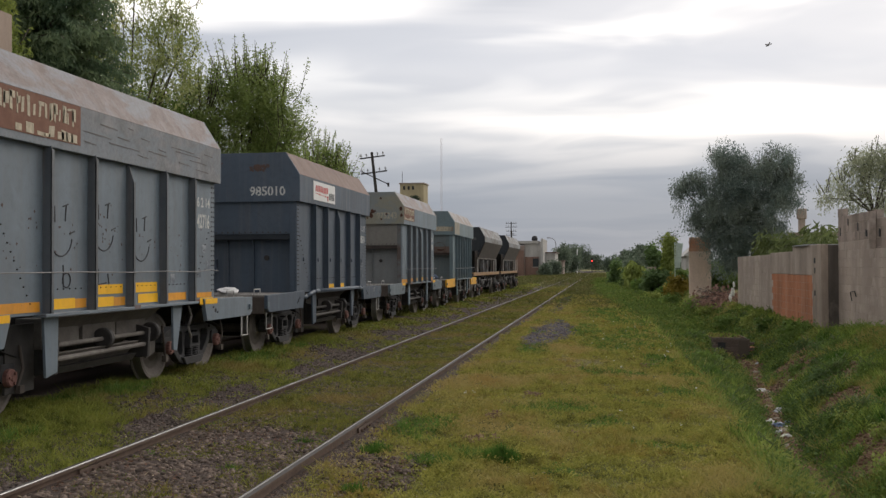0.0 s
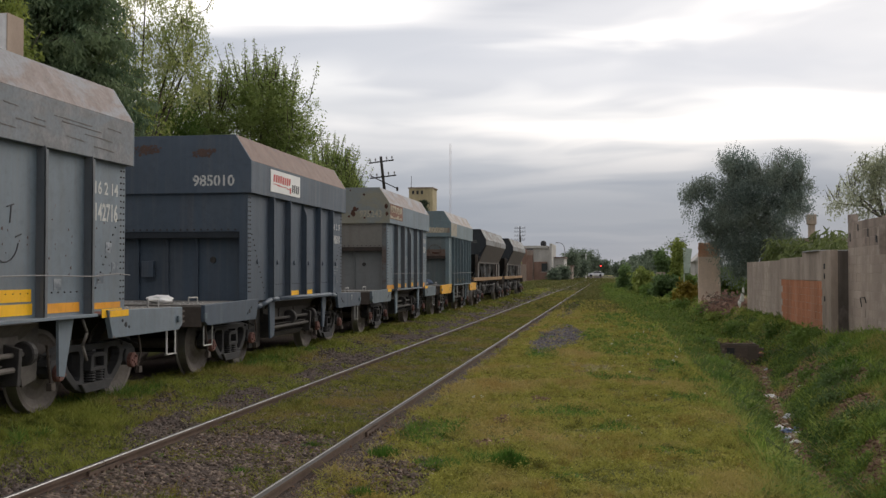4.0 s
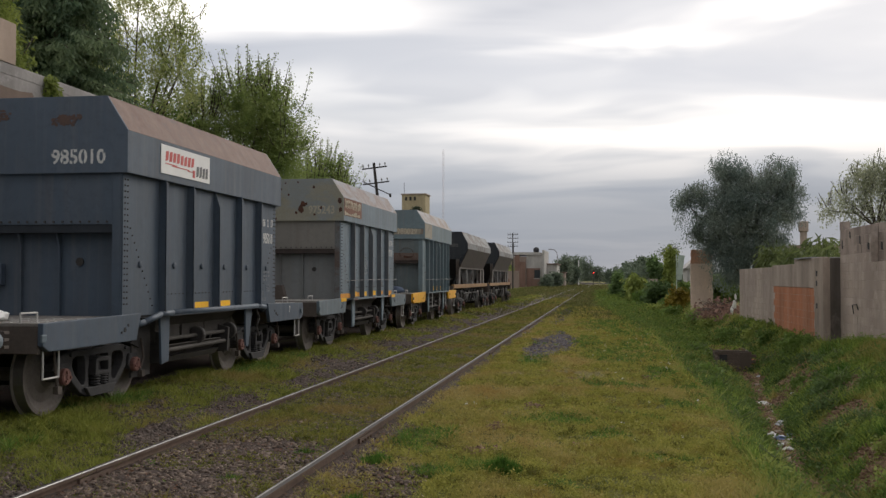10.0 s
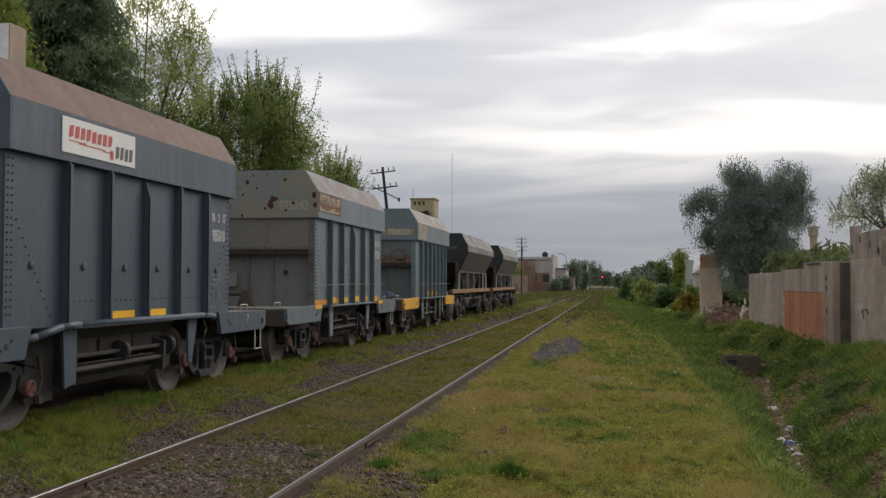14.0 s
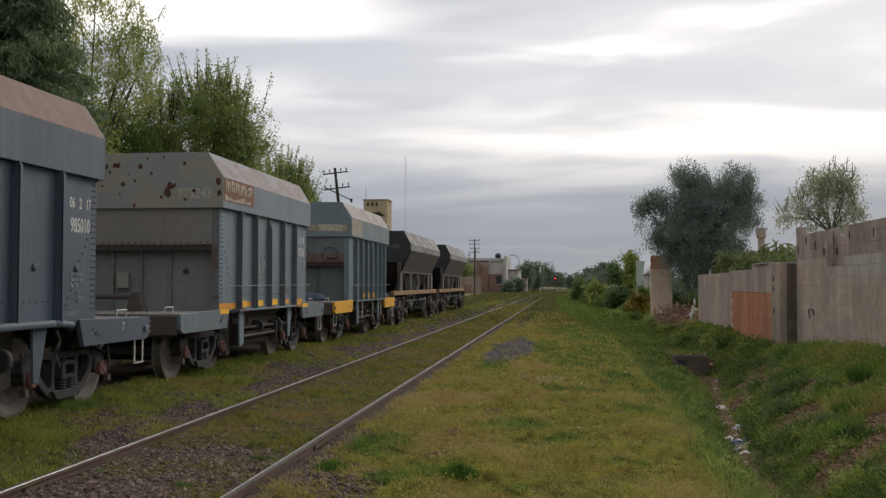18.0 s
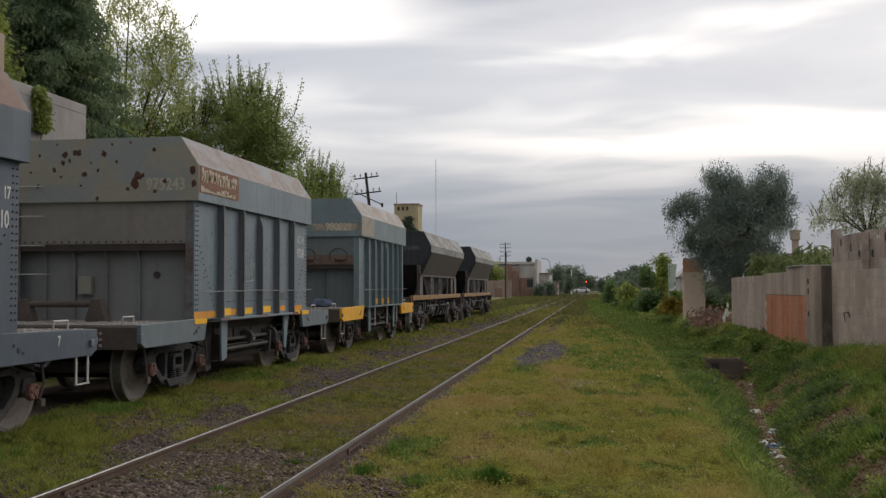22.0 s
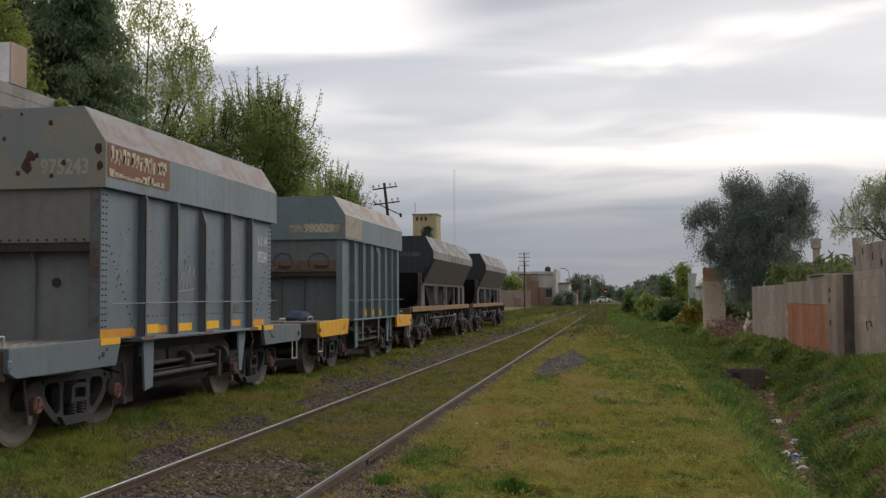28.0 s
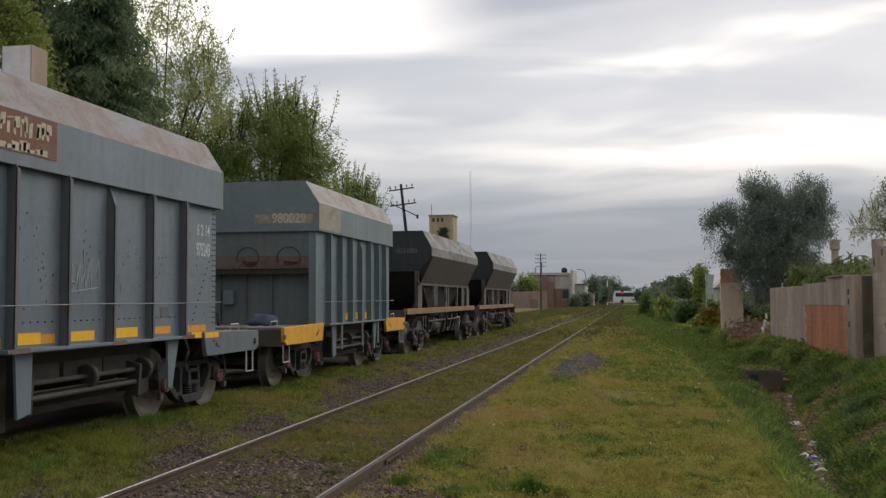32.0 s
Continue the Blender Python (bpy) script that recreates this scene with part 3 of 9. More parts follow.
def coupler(wagon, y, s):
    """Automatic coupler with its draft box at an end; s points outward."""
    bm = bmesh.new()
    box(bm, -0.2, 0.2, min(y, y - s * 0.3), max(y, y - s * 0.3), 0.72, 1.02)
    a, b = sorted((y - s * 0.02, y + s * 0.42))
    box(bm, -0.09, 0.09, a, b, 0.76, 0.96)
    a, b = sorted((y + s * 0.36, y + s * 0.62))
    box(bm, -0.17, 0.13, a, b, 0.7, 1.0)
    rod(bm, (0.12, y + s * 0.52, 0.7), (0.12, y + s * 0.52, 1.02), 0.06, 10)
    part("coupler", bm, M_STEEL, wagon, "heavy steel automatic coupler", 0.015)
    bm = bmesh.new()
    pipe(bm, [(0.35, y, 0.85), (0.38, y + s * 0.2, 0.7), (0.36, y + s * 0.38, 0.55), (0.3, y + s * 0.52, 0.58)], 0.025)
    part("brake_hose", bm, M_BLACK, wagon, "black rubber brake hose")


def hook_handle(wagon, x, y, z, along="y", size=0.3, drop=0.0, name="grab_handle"):
    """A bent-bar handle standing on a deck or hanging below it."""
    bm = bmesh.new()
    h = 0.1 if not drop else -drop
    a, b = ((x, y, z), (x, y + size, z)) if along == "y" else ((x, y, z), (x + size, y, z))
    pipe(bm, [a, (a[0], a[1], z + h), (b[0], b[1], z + h), b], 0.011, 6)
    part(name, bm, M_GREY_METAL, wagon, "thin pale metal handle")


def rivet_rows(pts, r, out):
    """Small bolt heads at (y, z) on a side plate whose face is at x = out."""
    bm = bmesh.new()
    s = 1 if out > 0 else -1
    for y, z in pts:
        rod(bm, (out, y, z), (out + s * 0.012, y, z), r, 6, r * 0.6)
    return bm


def rust_spots(wagon, spots, y):
    """Holes eaten in the end plate: dark rusty blisters, each (x, z, size)."""
    rnd = random.Random(5)
    for x, z, r in spots:
        bm = bmesh.new()
        n = 9
        ring = [bm.verts.new((x + math.cos(a) * r * rnd.uniform(0.6, 1.2), y - 0.004, z + math.sin(a) * r * rnd.uniform(0.7, 1.35))) for a in [2 * math.pi * i / n for i in range(n)]]
        c = bm.verts.new((x, y - 0.009, z))
        for i in range(n):
            bm.faces.new((ring[i], ring[(i + 1) % n], c))
        part("rust_blister", bm, M_RUSTSPOT, wagon, "dark rust blister eating the end plate")


def dash_bars(wagon, x, rows, material, name="worn_marking", label=""):
    """Unreadable marking as bars on the side face: (y0, y1, z0, z1)."""
    for y0, y1, z0, z1 in rows:
        bm = bmesh.new()
        box(bm, x, x + 0.004, y0, y1, z0, z1)
        part(name, bm, material, wagon, label)


HOOD_L, BODY_HALF, HOOD_HALF = 5.67, 1.39, 1.47
Z_LOW, Z_BEND, Z_TOP, Z_SIDE = 2.74, 3.24, 3.65, 1.08
DECK0, DECK1, DECK_TOP, DECK_BOT = -1.66, 7.15, 1.05, 0.76


def stone_wagon(y, label, m_side, m_end, m_slope, m_deck, ribs, m_mid=None, rib_m=None, m_low=None, m_hood=None, m_chute=None, stirrups=True, beam=2.14, m_post=None, riveted=True):
    """A high-sided bogie hopper with a hood, seen end and side. y: where its hood begins."""
    w = empty("hopper_wagon", pose(TRAIN_X, y, TRAIN_Z), label, "railway wagon", "wagons of the goods train")
    hood_l = HOOD_L
    m_chute = m_chute or M_CHUTE
    # hood: two upright side bands, two leaning bands, two end plates
    for s in (-1, 1):
        bm = bmesh.new()
        a, b = sorted((s * HOOD_HALF, s * (HOOD_HALF - 0.03)))
        box(bm, a, b, 0.03, hood_l - 0.03, Z_LOW, Z_BEND)
        part("hood_side", bm, m_hood or m_side, w, bevel=0.006)
        bm = bmesh.new()
        prism(bm, [(s * HOOD_HALF, Z_BEND + 0.002), (s * (HOOD_HALF - 0.265), Z_TOP), (s * (HOOD_HALF - 0.3), Z_TOP), (s * (HOOD_HALF - 0.035), Z_BEND + 0.002)], "y", 0.03, hood_l - 0.03)
        part("hood_slope", bm, m_slope, w, "rust-dusted sloping hood plate")
        bm = bmesh.new()
        a, b = sorted((s * (HOOD_HALF - 0.03), s * (BODY_HALF - 0.04)))
        box(bm, a, b, 0.03, hood_l - 0.03, Z_LOW, Z_LOW + 0.02)
        part("hood_ledge", bm, m_side, w)
    for e, ya, yb in ((0, 0.0, 0.03), (1, hood_l - 0.03, hood_l)):
        bm = bmesh.new()
        prism(bm, [(-HOOD_HALF, Z_LOW), (HOOD_HALF, Z_LOW), (HOOD_HALF, Z_BEND), (HOOD_HALF - 0.265, Z_TOP), (-HOOD_HALF + 0.265, Z_TOP), (-HOOD_HALF, Z_BEND)], "y", ya, yb)
        part("hood_end", bm, m_end, w, bevel=0.004)
    # body: two sides with bolts, ends stepped in under a beam
    for s in (-1, 1):
        bm = bmesh.new()
        a, b = sorted((s * BODY_HALF, s * (BODY_HALF - 0.02)))
        prism(bm, [(0.06, DECK_TOP), (hood_l - 0.06, DECK_TOP), (hood_l - 0.06, Z_LOW + 0.01), (0.06, Z_LOW + 0.01)], "x", a, b)
        part("side_plate", bm, m_side, w)
        for k, ry in enumerate(ribs):
            bm = bmesh.new()
            x0, x1 = s * (BODY_HALF - 0.002), s * (BODY_HALF + 0.095)
            taper = k == len(ribs) // 2
            prism(bm, [(x0, Z_SIDE - 0.02), (x1, Z_SIDE - 0.02), (x1, Z_LOW - (0.2 if taper else 0.02)), (x0 + s * (0.03 if taper else 0.094), Z_LOW + 0.012), (x0, Z_LOW + 0.012)], "y", ry - 0.008, ry + 0.008)
            a, c = sorted((x1 - s * 0.012, x1))
            box(bm, a, c, ry - 0.008, ry + 0.05, Z_SIDE - 0.02, Z_LOW - (0.2 if taper else 0.02))
            part("side_rib", bm, rib_m or m_side, w, bevel=0.003)
        pts = []
        for k in range(22 if riveted else 0):
            z = 1.2 + k * 0.07
            pts += [(0.1, z), (0.17, z), (hood_l - 0.1, z), (hood_l - 0.17, z)]
        for k in range(12 if riveted else 0):
            pts += [(0.24 + k * 0.055, 2.1 - k * 0.085), (hood_l - 0.24 - k * 0.055, 2.1 - k * 0.085)]
        if pts:
            tagged(part("rivet_row", rivet_rows(pts, 0.011, s * BODY_HALF), M_STEEL, w, "rows of bolt heads on the side plate"), kind="stuff")
        pts = [((a + b) / 2 + d, 1.3) for a, b in zip(ribs, ribs[1:]) for d in (-0.3, -0.18, -0.06, 0.06, 0.18, 0.3)]
        if riveted:
            tagged(part("rivet_row", rivet_rows(pts, 0.009, s * BODY_HALF), M_STEEL, w), kind="stuff")
        bm = bmesh.new()
        a, b = sorted((s * (BODY_HALF - 0.05), s * (BODY_HALF + 0.1)))
        box(bm, a, b, ribs[0] - 0.1, ribs[-1] + 0.12, Z_SIDE - 0.055, Z_SIDE - 0.02)
        part("side_sill", bm, m_side, w, bevel=0.006)
    for e, s in ((0, 1), (1, -1)):
        y0 = 0.0 if e == 0 else hood_l

        def span(a, b):
            return sorted((y0 + s * a, y0 + s * b))
        bm = bmesh.new()
        box(bm, -BODY_HALF + 0.02, BODY_HALF - 0.02, *span(0.07, 0.1), beam, Z_LOW + 0.01)
        part("end_plate", bm, m_mid or m_end, w)
        bm = bmesh.new()
        box(bm, -BODY_HALF + 0.02, BODY_HALF - 0.02, *span(0.08, 0.27), beam - 0.1, beam)
        # the slate wagon's beam is near black to draw its shadow line
        part("end_beam", bm, M_BEAM_SHADOW if m_end == P_SLATE else m_end if m_mid is None else M_BEAM_DARK, w, "dark bolted beam across the end", 0.006)
        bm = bmesh.new()
        for k in range(24):
            x = -1.3 + k * 2.6 / 23
            rod(bm, (x, y0 + s * 0.085, beam + 0.03), (x, y0 + s * 0.055, beam + 0.03), 0.014, 6)
        tagged(part("rivet_row", bm, M_STEEL, w), kind="stuff")
        bm = bmesh.new()
        box(bm, -BODY_HALF + 0.02, BODY_HALF - 0.02, *span(0.26, 0.29), DECK_TOP, beam - 0.09)
        part("end_plate", bm, m_low or m_mid or m_end, w)
        for x in (-0.95, -0.5, 0.0, 0.5):
            bm = bmesh.new()
            p = [(y0 + s * 0.26, DECK_TOP), (y0 + s * 0.26, beam - 0.1), (y0 + s * 0.14, beam - 0.1), (y0 + s * 0.2, beam - 0.24), (y0 + s * 0.21, DECK_TOP)]
            prism(bm, p, "x", x - 0.012, x + 0.012)
            part("end_stiffener", bm, m_low or m_mid or m_end, w)
        for sx in (-1, 1):
            bm = bmesh.new()
            a, b = sorted((sx * (BODY_HALF - 0.13), sx * (BODY_HALF - 0.02)))
            box(bm, a, b, *span(0.05, 0.07), DECK_TOP, Z_LOW)
            part("corner_post", bm, m_post or m_end, w, bevel=0.004)
        bm = bmesh.new()
        box(bm, -0.42, -0.22, *span(0.16, 0.25), 1.42, 1.68)
        part("junction_box", bm, m_end, w, "small box on the end plate", 0.01)
        if riveted:
            bm = bmesh.new()
            lathe(bm, [(-0.015, 0.05), (0.015, 0.05)], "y", 10, (0.75, y0 + s * 0.25, 1.7))
            part("end_boss", bm, M_STEEL, w)
        for z in (1.29, 1.71, 2.12, 2.54, 2.97):
            back = 0.24 if z < beam - 0.1 else 0.06 if z < Z_LOW else -0.01
            bm = bmesh.new()
            pipe(bm, [(-0.88, y0 + s * back, z), (-0.88, y0 - s * 0.07, z), (-1.3, y0 - s * 0.07, z), (-1.3, y0 + s * back, z)], 0.0095, 6)
            part("ladder_rung", bm, M_GREY_METAL, w, "thin pale bent ladder rung")
    # deck with end platforms
    for d0, d1, s in ((DECK0, 0.5, -1), (HOOD_L - 0.5, DECK1, 1)):
        bm = bmesh.new()
        box(bm, -1.36, 1.36, d0, d1, DECK_TOP - 0.03, DECK_TOP)
        deck = part("deck_plate", bm, M_DUST_DECK, w, "dusty chequered deck plate at the end")
        bm = bmesh.new()
        y_out = d0 if s < 0 else d1
        for k in range(9):
            for j in range(7):
                yy = y_out - s * (0.12 + j * 0.16)
                box(bm, -1.2 + k * 0.3, -1.1 + k * 0.3, yy - 0.02, yy + 0.02, DECK_TOP, DECK_TOP + 0.008)
        tagged(part("deck_ridges", bm, M_GREY_METAL, deck), kind="stuff")
        for sx in (-1, 1):
            bm = bmesh.new()
            a, b = sorted((sx * 1.42, sx * 1.36))
            inner = d1 if s < 0 else d0
            prism(bm, [(y_out, DECK_TOP), (y_out, DECK_BOT + 0.06), (y_out - s * 0.12, DECK_BOT), (inner + s * 0.12, DECK_BOT), (inner, DECK_TOP + 0.03), (inner + s * 0.1, DECK_TOP + 0.03)], "x", a, b)
            part("deck_side_beam", bm, m_deck, w, bevel=0.008)
            for dy, dz, q in ((0.42, 0.9, 0.03), (0.34, 0.95, 0.018), (0.5, 0.87, 0.016)):
                # a black disc stands for the shade in the hole
                bm = bmesh.new()
                rod(bm, (sx * 1.421, inner + s * dy, dz), (sx * 1.426, inner + s * dy, dz), q, 10)
                part("beam_hole", bm, M_DARKPIT, w)
            hook_handle(w, sx * 1.2, y_out - s * 0.25 - 0.3, DECK_TOP, "y", 0.3)
            if s > 0:
                bm = bmesh.new()
                yb = y_out - 0.4
                for k in (0.0, 0.25):
                    box(bm, *sorted((sx * 1.37, sx * 1.385)), yb + k, yb + k + 0.035, DECK_BOT - 0.3, DECK_BOT + 0.08)
                box(bm, *sorted((sx * 1.36, sx * 1.395)), yb, yb + 0.285, DECK_BOT - 0.312, DECK_BOT - 0.297)
                part("step_stirrup", bm, M_GREY_METAL, w, "flat pale steel step below the deck", 0.003)
            elif stirrups:
                hook_handle(w, sx * 1.36, y_out - s * 0.25 - 0.15, DECK_BOT, "y", 0.3, 0.28, "step_stirrup")
        bm = bmesh.new()
        a, b = sorted((y_out, y_out - s * 0.05))
        box(bm, -1.36, 1.36, a, b, DECK_BOT - 0.02, DECK_TOP - 0.03)
        part("end_sill", bm, M_END_SILL, w, "worn brown end sill", 0.01)
        coupler(w, y_out, s)
        for sx in ((-1, 1) if s > 0 else ()):
            bm = bmesh.new()
            lathe(bm, [(0.0, 0.125), (0.05, 0.125), (0.06, 0.1), (0.22, 0.1), (0.28, 0.085), (0.3, 0.05)], "y", 16, (sx * 1.2, y_out, 0.9))
            drum = part("end_drum", bm, m_deck, w, "grey drum on the end sill", smooth=False)
            for z in (0.84, 0.91, 0.98):
                bm = bmesh.new()
                box(bm, *sorted((sx * 1.1, sx * 1.28)), y_out + 0.3, y_out + 0.38, z - 0.014, z + 0.014)
                part("drum_fin", bm, M_END_SILL, drum)
        bm = bmesh.new()
        a, b = sorted((y_out - s * 0.1, y_out - s * 0.02))
        box(bm, 1.421, 1.45, a - 0.08, b - 0.08, 0.86, 0.94)
        part("lamp_bracket", bm, P_DUSTBEAM, w, "small pale metal bracket", 0.012)
    # underframe: centre sill, discharge gear with shafts, side brackets
    bm = bmesh.new()
    box(bm, -0.3, 0.3, DECK0 + 0.1, DECK1 - 0.1, 0.66, DECK_TOP - 0.04)
    part("centre_sill", bm, M_STEEL, w)
    for s in (-1, 1):
        for ya, yb in ((1.12, 1.4), (4.22, 4.52)):
            bm = bmesh.new()
            x = s * 1.38
            foot = [(yb - 0.02, 0.44), (ya + 0.05, 0.4)] if ya < 2 else [(ya + 0.13, 0.42), (ya + 0.02, 0.44)]
            prism(bm, [(ya, Z_SIDE - 0.06), (yb, Z_SIDE - 0.06)] + foot, "x", *sorted((x, x - s * 0.03)))
            part("side_bracket", bm, m_side, w, "tapered steel bracket below the side", 0.004)
        bm = bmesh.new()
        prism(bm, [(s * 1.3, Z_SIDE - 0.08), (s * 0.62, 0.42), (s * 0.57, 0.42), (s * 1.2, Z_SIDE - 0.08)], "y", 1.55, 4.0)
        part("chute_plate", bm, m_chute, w, "dusty sloping chute plate")
        bm = bmesh.new()
        rod(bm, (s * 1.24, 1.45, 0.7), (s * 1.24, 3.95, 0.7), 0.028, 10)
        part("gear_shaft", bm, m_chute, w, "dusty steel shaft")
        for yy in (2.62, 3.85):
            bm = bmesh.new()
            lathe(bm, [(-0.045, 0.11), (-0.03, 0.125), (0.03, 0.125), (0.045, 0.11), (0.05, 0.055), (0.09, 0.055)], "y", 16, (s * 1.24, yy, 0.7))
            part("gear_wheel", bm, M_STEEL, w, "grimy gear wheel on the shaft")
        bm = bmesh.new()
        prism(bm, [(s * 1.3, 0.62), (s * 1.1, 0.43), (s * 1.04, 0.43), (s * 1.22, 0.62)], "y", 1.55, 3.4)
        part("chute_lip", bm, m_chute, w, "dusty tilted chute lip", 0.006)
        bm = bmesh.new()
        rod(bm, (s * 1.3, 1.44, 0.56), (s * 1.26, 3.62, 0.56), 0.03, 8)
        part("lower_shaft", bm, m_chute, w)
        bm = bmesh.new()
        prism(bm, [(s * 1.22, 0.46), (s * 1.16, 0.38), (s * 0.8, 0.38), (s * 0.8, 0.46)], "y", 1.6, 3.5)
        part("trough", bm, M_STEEL, w, "grimy bottom trough")
        for yy in (1.5, 3.66):
            bm = bmesh.new()
            prism(bm, [(s * 1.3, 0.4), (s * 1.32, 0.76), (s * 1.1, 0.82), (s * 0.98, 0.38)], "y", yy - 0.03, yy + 0.03)
            part("gear_cheek", bm, M_STEEL, w, bevel=0.01)
        bm = bmesh.new()
        prism(bm, [(3.9, 0.98), (4.34, 0.98), (4.3, 0.4), (4.05, 0.34)], "x", *sorted((s * 1.06, s * 1.09)))
        part("guard_plate", bm, m_chute, w, bevel=0.006)
        bm = bmesh.new()
        box(bm, min(s * 1.1, s * 1.13), max(s * 1.1, s * 1.13), 0.84, 1.36, 0.26, 0.95)
        part("splash_plate", bm, M_STEEL, w, bevel=0.006)
        bm = bmesh.new()
        pipe(bm, [(s * 1.4, 4.66, 1.0), (s * 1.43, 4.7, 0.86), (s * 1.4, 4.66, 0.72), (s * 1.42, 4.72, 0.56)], 0.016, 6)
        part("hanging_lever", bm, m_chute, w, "dusty lever hanging below the side", smooth=True)
        for yy in (1.85, 2.7, 3.5):
            bm = bmesh.new()
            box(bm, min(s * 0.85, s * 1.15), max(s * 0.85, s * 1.15), yy - 0.39, yy + 0.38, 0.66, 0.985)
            part("chute_door", bm, m_chute, w, "dusty chute door", 0.01)
    for yy in (0.05, 5.44):
        bogie(w, yy)
    return w


M_BEAM_DARK = rusty("dark_rusted_beam", (0.035, 0.027, 0.024), (0.07, 0.05, 0.042), 3.0)
# slate paint blackened to paint the shadow under the end beam
M_BEAM_SHADOW = rusty("beam_shadow_navy", (0.016, 0.021, 0.028), (0.03, 0.037, 0.047), 3.0)
M_DUST_DECK = rusty("dusty_deck", (0.2, 0.18, 0.16), (0.25, 0.235, 0.215), 2.0)
M_END_SILL = rusty("worn_brown_sill", (0.076, 0.059, 0.049), (0.115, 0.094, 0.08), 2.0)
# stone-dusted steel, darkened to paint the deep shade below the wagons
M_CHUTE = rusty("shade_darkened_dusty_steel", (0.038, 0.033, 0.029), (0.075, 0.066, 0.058), 1.6)
M_CHUTE_PALE = rusty("pale_stone_dust_on_steel", (0.11, 0.096, 0.084), (0.2, 0.18, 0.16), 1.6)

P_GREY = paint("light_grey_wagon_paint", (0.148, 0.185, 0.22), 0.16, 0.32)
P_SCUFFED = patchy("scuffed_grey_hood_paint", (0.185, 0.205, 0.228), (0.13, 0.135, 0.145), (0.25, 0.245, 0.25), 0.5)
P_SLATE = paint("dark_slate_wagon_paint", (0.053, 0.076, 0.107), 0.09, 0.2)
P_BLUEGREY = paint("pale_blue_grey_wagon_paint", (0.136, 0.183, 0.219), 0.22, 0.33)
P_GREENGREY = paint("grey_green_wagon_paint", (0.132, 0.185, 0.206), 0.24, 0.33)
P_KHAKI = patchy("dusty_khaki_grey_paint", (0.195, 0.215, 0.215), (0.225, 0.215, 0.16), (0.24, 0.23, 0.185), 0.58)
P_KHAKI_DARK = paint("dusty_brown_grey_paint", (0.18, 0.172, 0.152), 0.25, 0.5)
M_SLOPE = patchy("grey_paint_with_rust_dust", (0.24, 0.245, 0.26), (0.17, 0.125, 0.112), (0.26, 0.22, 0.208), 0.5)
M_SLOPE_RED = patchy("reddish_rust_on_hood", (0.11, 0.1, 0.1), (0.14, 0.08, 0.06), (0.19, 0.125, 0.1), 0.9)
M_SLOPE_PALE = patchy("pale_dusty_hood_paint", (0.3, 0.295, 0.29), (0.2, 0.145, 0.12), (0.3, 0.25, 0.22), 0.4)
M_RUST_BAND = patchy("rusty_brown_band", (0.13, 0.12, 0.11), (0.1, 0.06, 0.045), (0.15, 0.11, 0.09), 0.6)
# rusty, dusty rib paint, darkened for the shade along the ribs
P_RIB = paint("shade_darkened_rib_paint", (0.108, 0.122, 0.136), 0.35, 0.5)
P_DUSTBEAM = paint("dusty_grey_beam_paint", (0.112, 0.147, 0.17), 0.25, 0.33)
P_GRIME = paint("grimy_teal_end_paint", (0.1, 0.128, 0.134), 0.3, 0.4)
P_RECESS = paint("dusty_recess_paint", (0.18, 0.19, 0.19), 0.25, 0.45)

M_RUST_POST = patchy("rust_streaked_post_paint", (0.125, 0.132, 0.135), (0.07, 0.05, 0.042), (0.11, 0.085, 0.072), 0.42)

RIBS_A = (1.08, 1.98, 2.88, 3.79, 4.7)
RIBS_B = (1.04, 1.91, 2.84, 3.74, 4.63)
RIBS_C = (0.95, 1.83, 2.72, 3.62, 4.5)
RIBS8 = (0.7, 1.45, 2.17, 2.9, 3.62, 4.32, 4.97)
WAGON_Y = (8.23, 17.78, 27.69, 37.66)
wagon_1 = stone_wagon(WAGON_Y[0], "light grey bogie hopper wagon with rusty sign and graffiti on rails", P_GREY, P_GREY, M_SLOPE, P_GREY, RIBS_A, None, P_RIB, None, P_SCUFFED, M_CHUTE_PALE)
wagon_2 = stone_wagon(WAGON_Y[1], "dark slate-grey bogie hopper wagon with white sign on rails", P_SLATE, P_SLATE, M_SLOPE_RED, P_SLATE, RIBS_B)
wagon_3 = stone_wagon(WAGON_Y[2], "pale blue-grey hopper wagon with rust-blistered khaki end on rails", P_BLUEGREY, P_KHAKI, M_SLOPE, P_DUSTBEAM, RIBS_C, P_KHAKI_DARK, P_RIB, P_RECESS, stirrups=False, m_post=M_RUST_POST)
wagon_4 = stone_wagon(WAGON_Y[3], "grey-green many-ribbed hopper wagon with yellow deck ends on rails", P_GREENGREY, P_GREENGREY, M_SLOPE_PALE, M_YELLOW_DECK, RIBS8, P_GRIME, None, P_GRIME, beam=2.07, riveted=False)

P_BLACK = paint("sooty_black_wagon_paint", (0.014, 0.019, 0.025), 0.1, 0.04)
P_WHITEGREY = patchy("dusty_white_grey_hood_paint", (0.23, 0.24, 0.245), (0.085, 0.066, 0.055), (0.18, 0.165, 0.15), 0.5)
P_BROWN = patchy("brown_rusty_sheet", (0.06, 0.05, 0.042), (0.034, 0.025, 0.021), (0.085, 0.064, 0.05), 0.62)
P_POST = patchy("grimy_grey_post_paint", (0.11, 0.105, 0.098), (0.05, 0.036, 0.028), (0.085, 0.068, 0.055), 0.55)
P_SILL_ORANGE = paint("rusty_orange_sill_paint", (0.27, 0.14, 0.038), 0.8, 0.2)


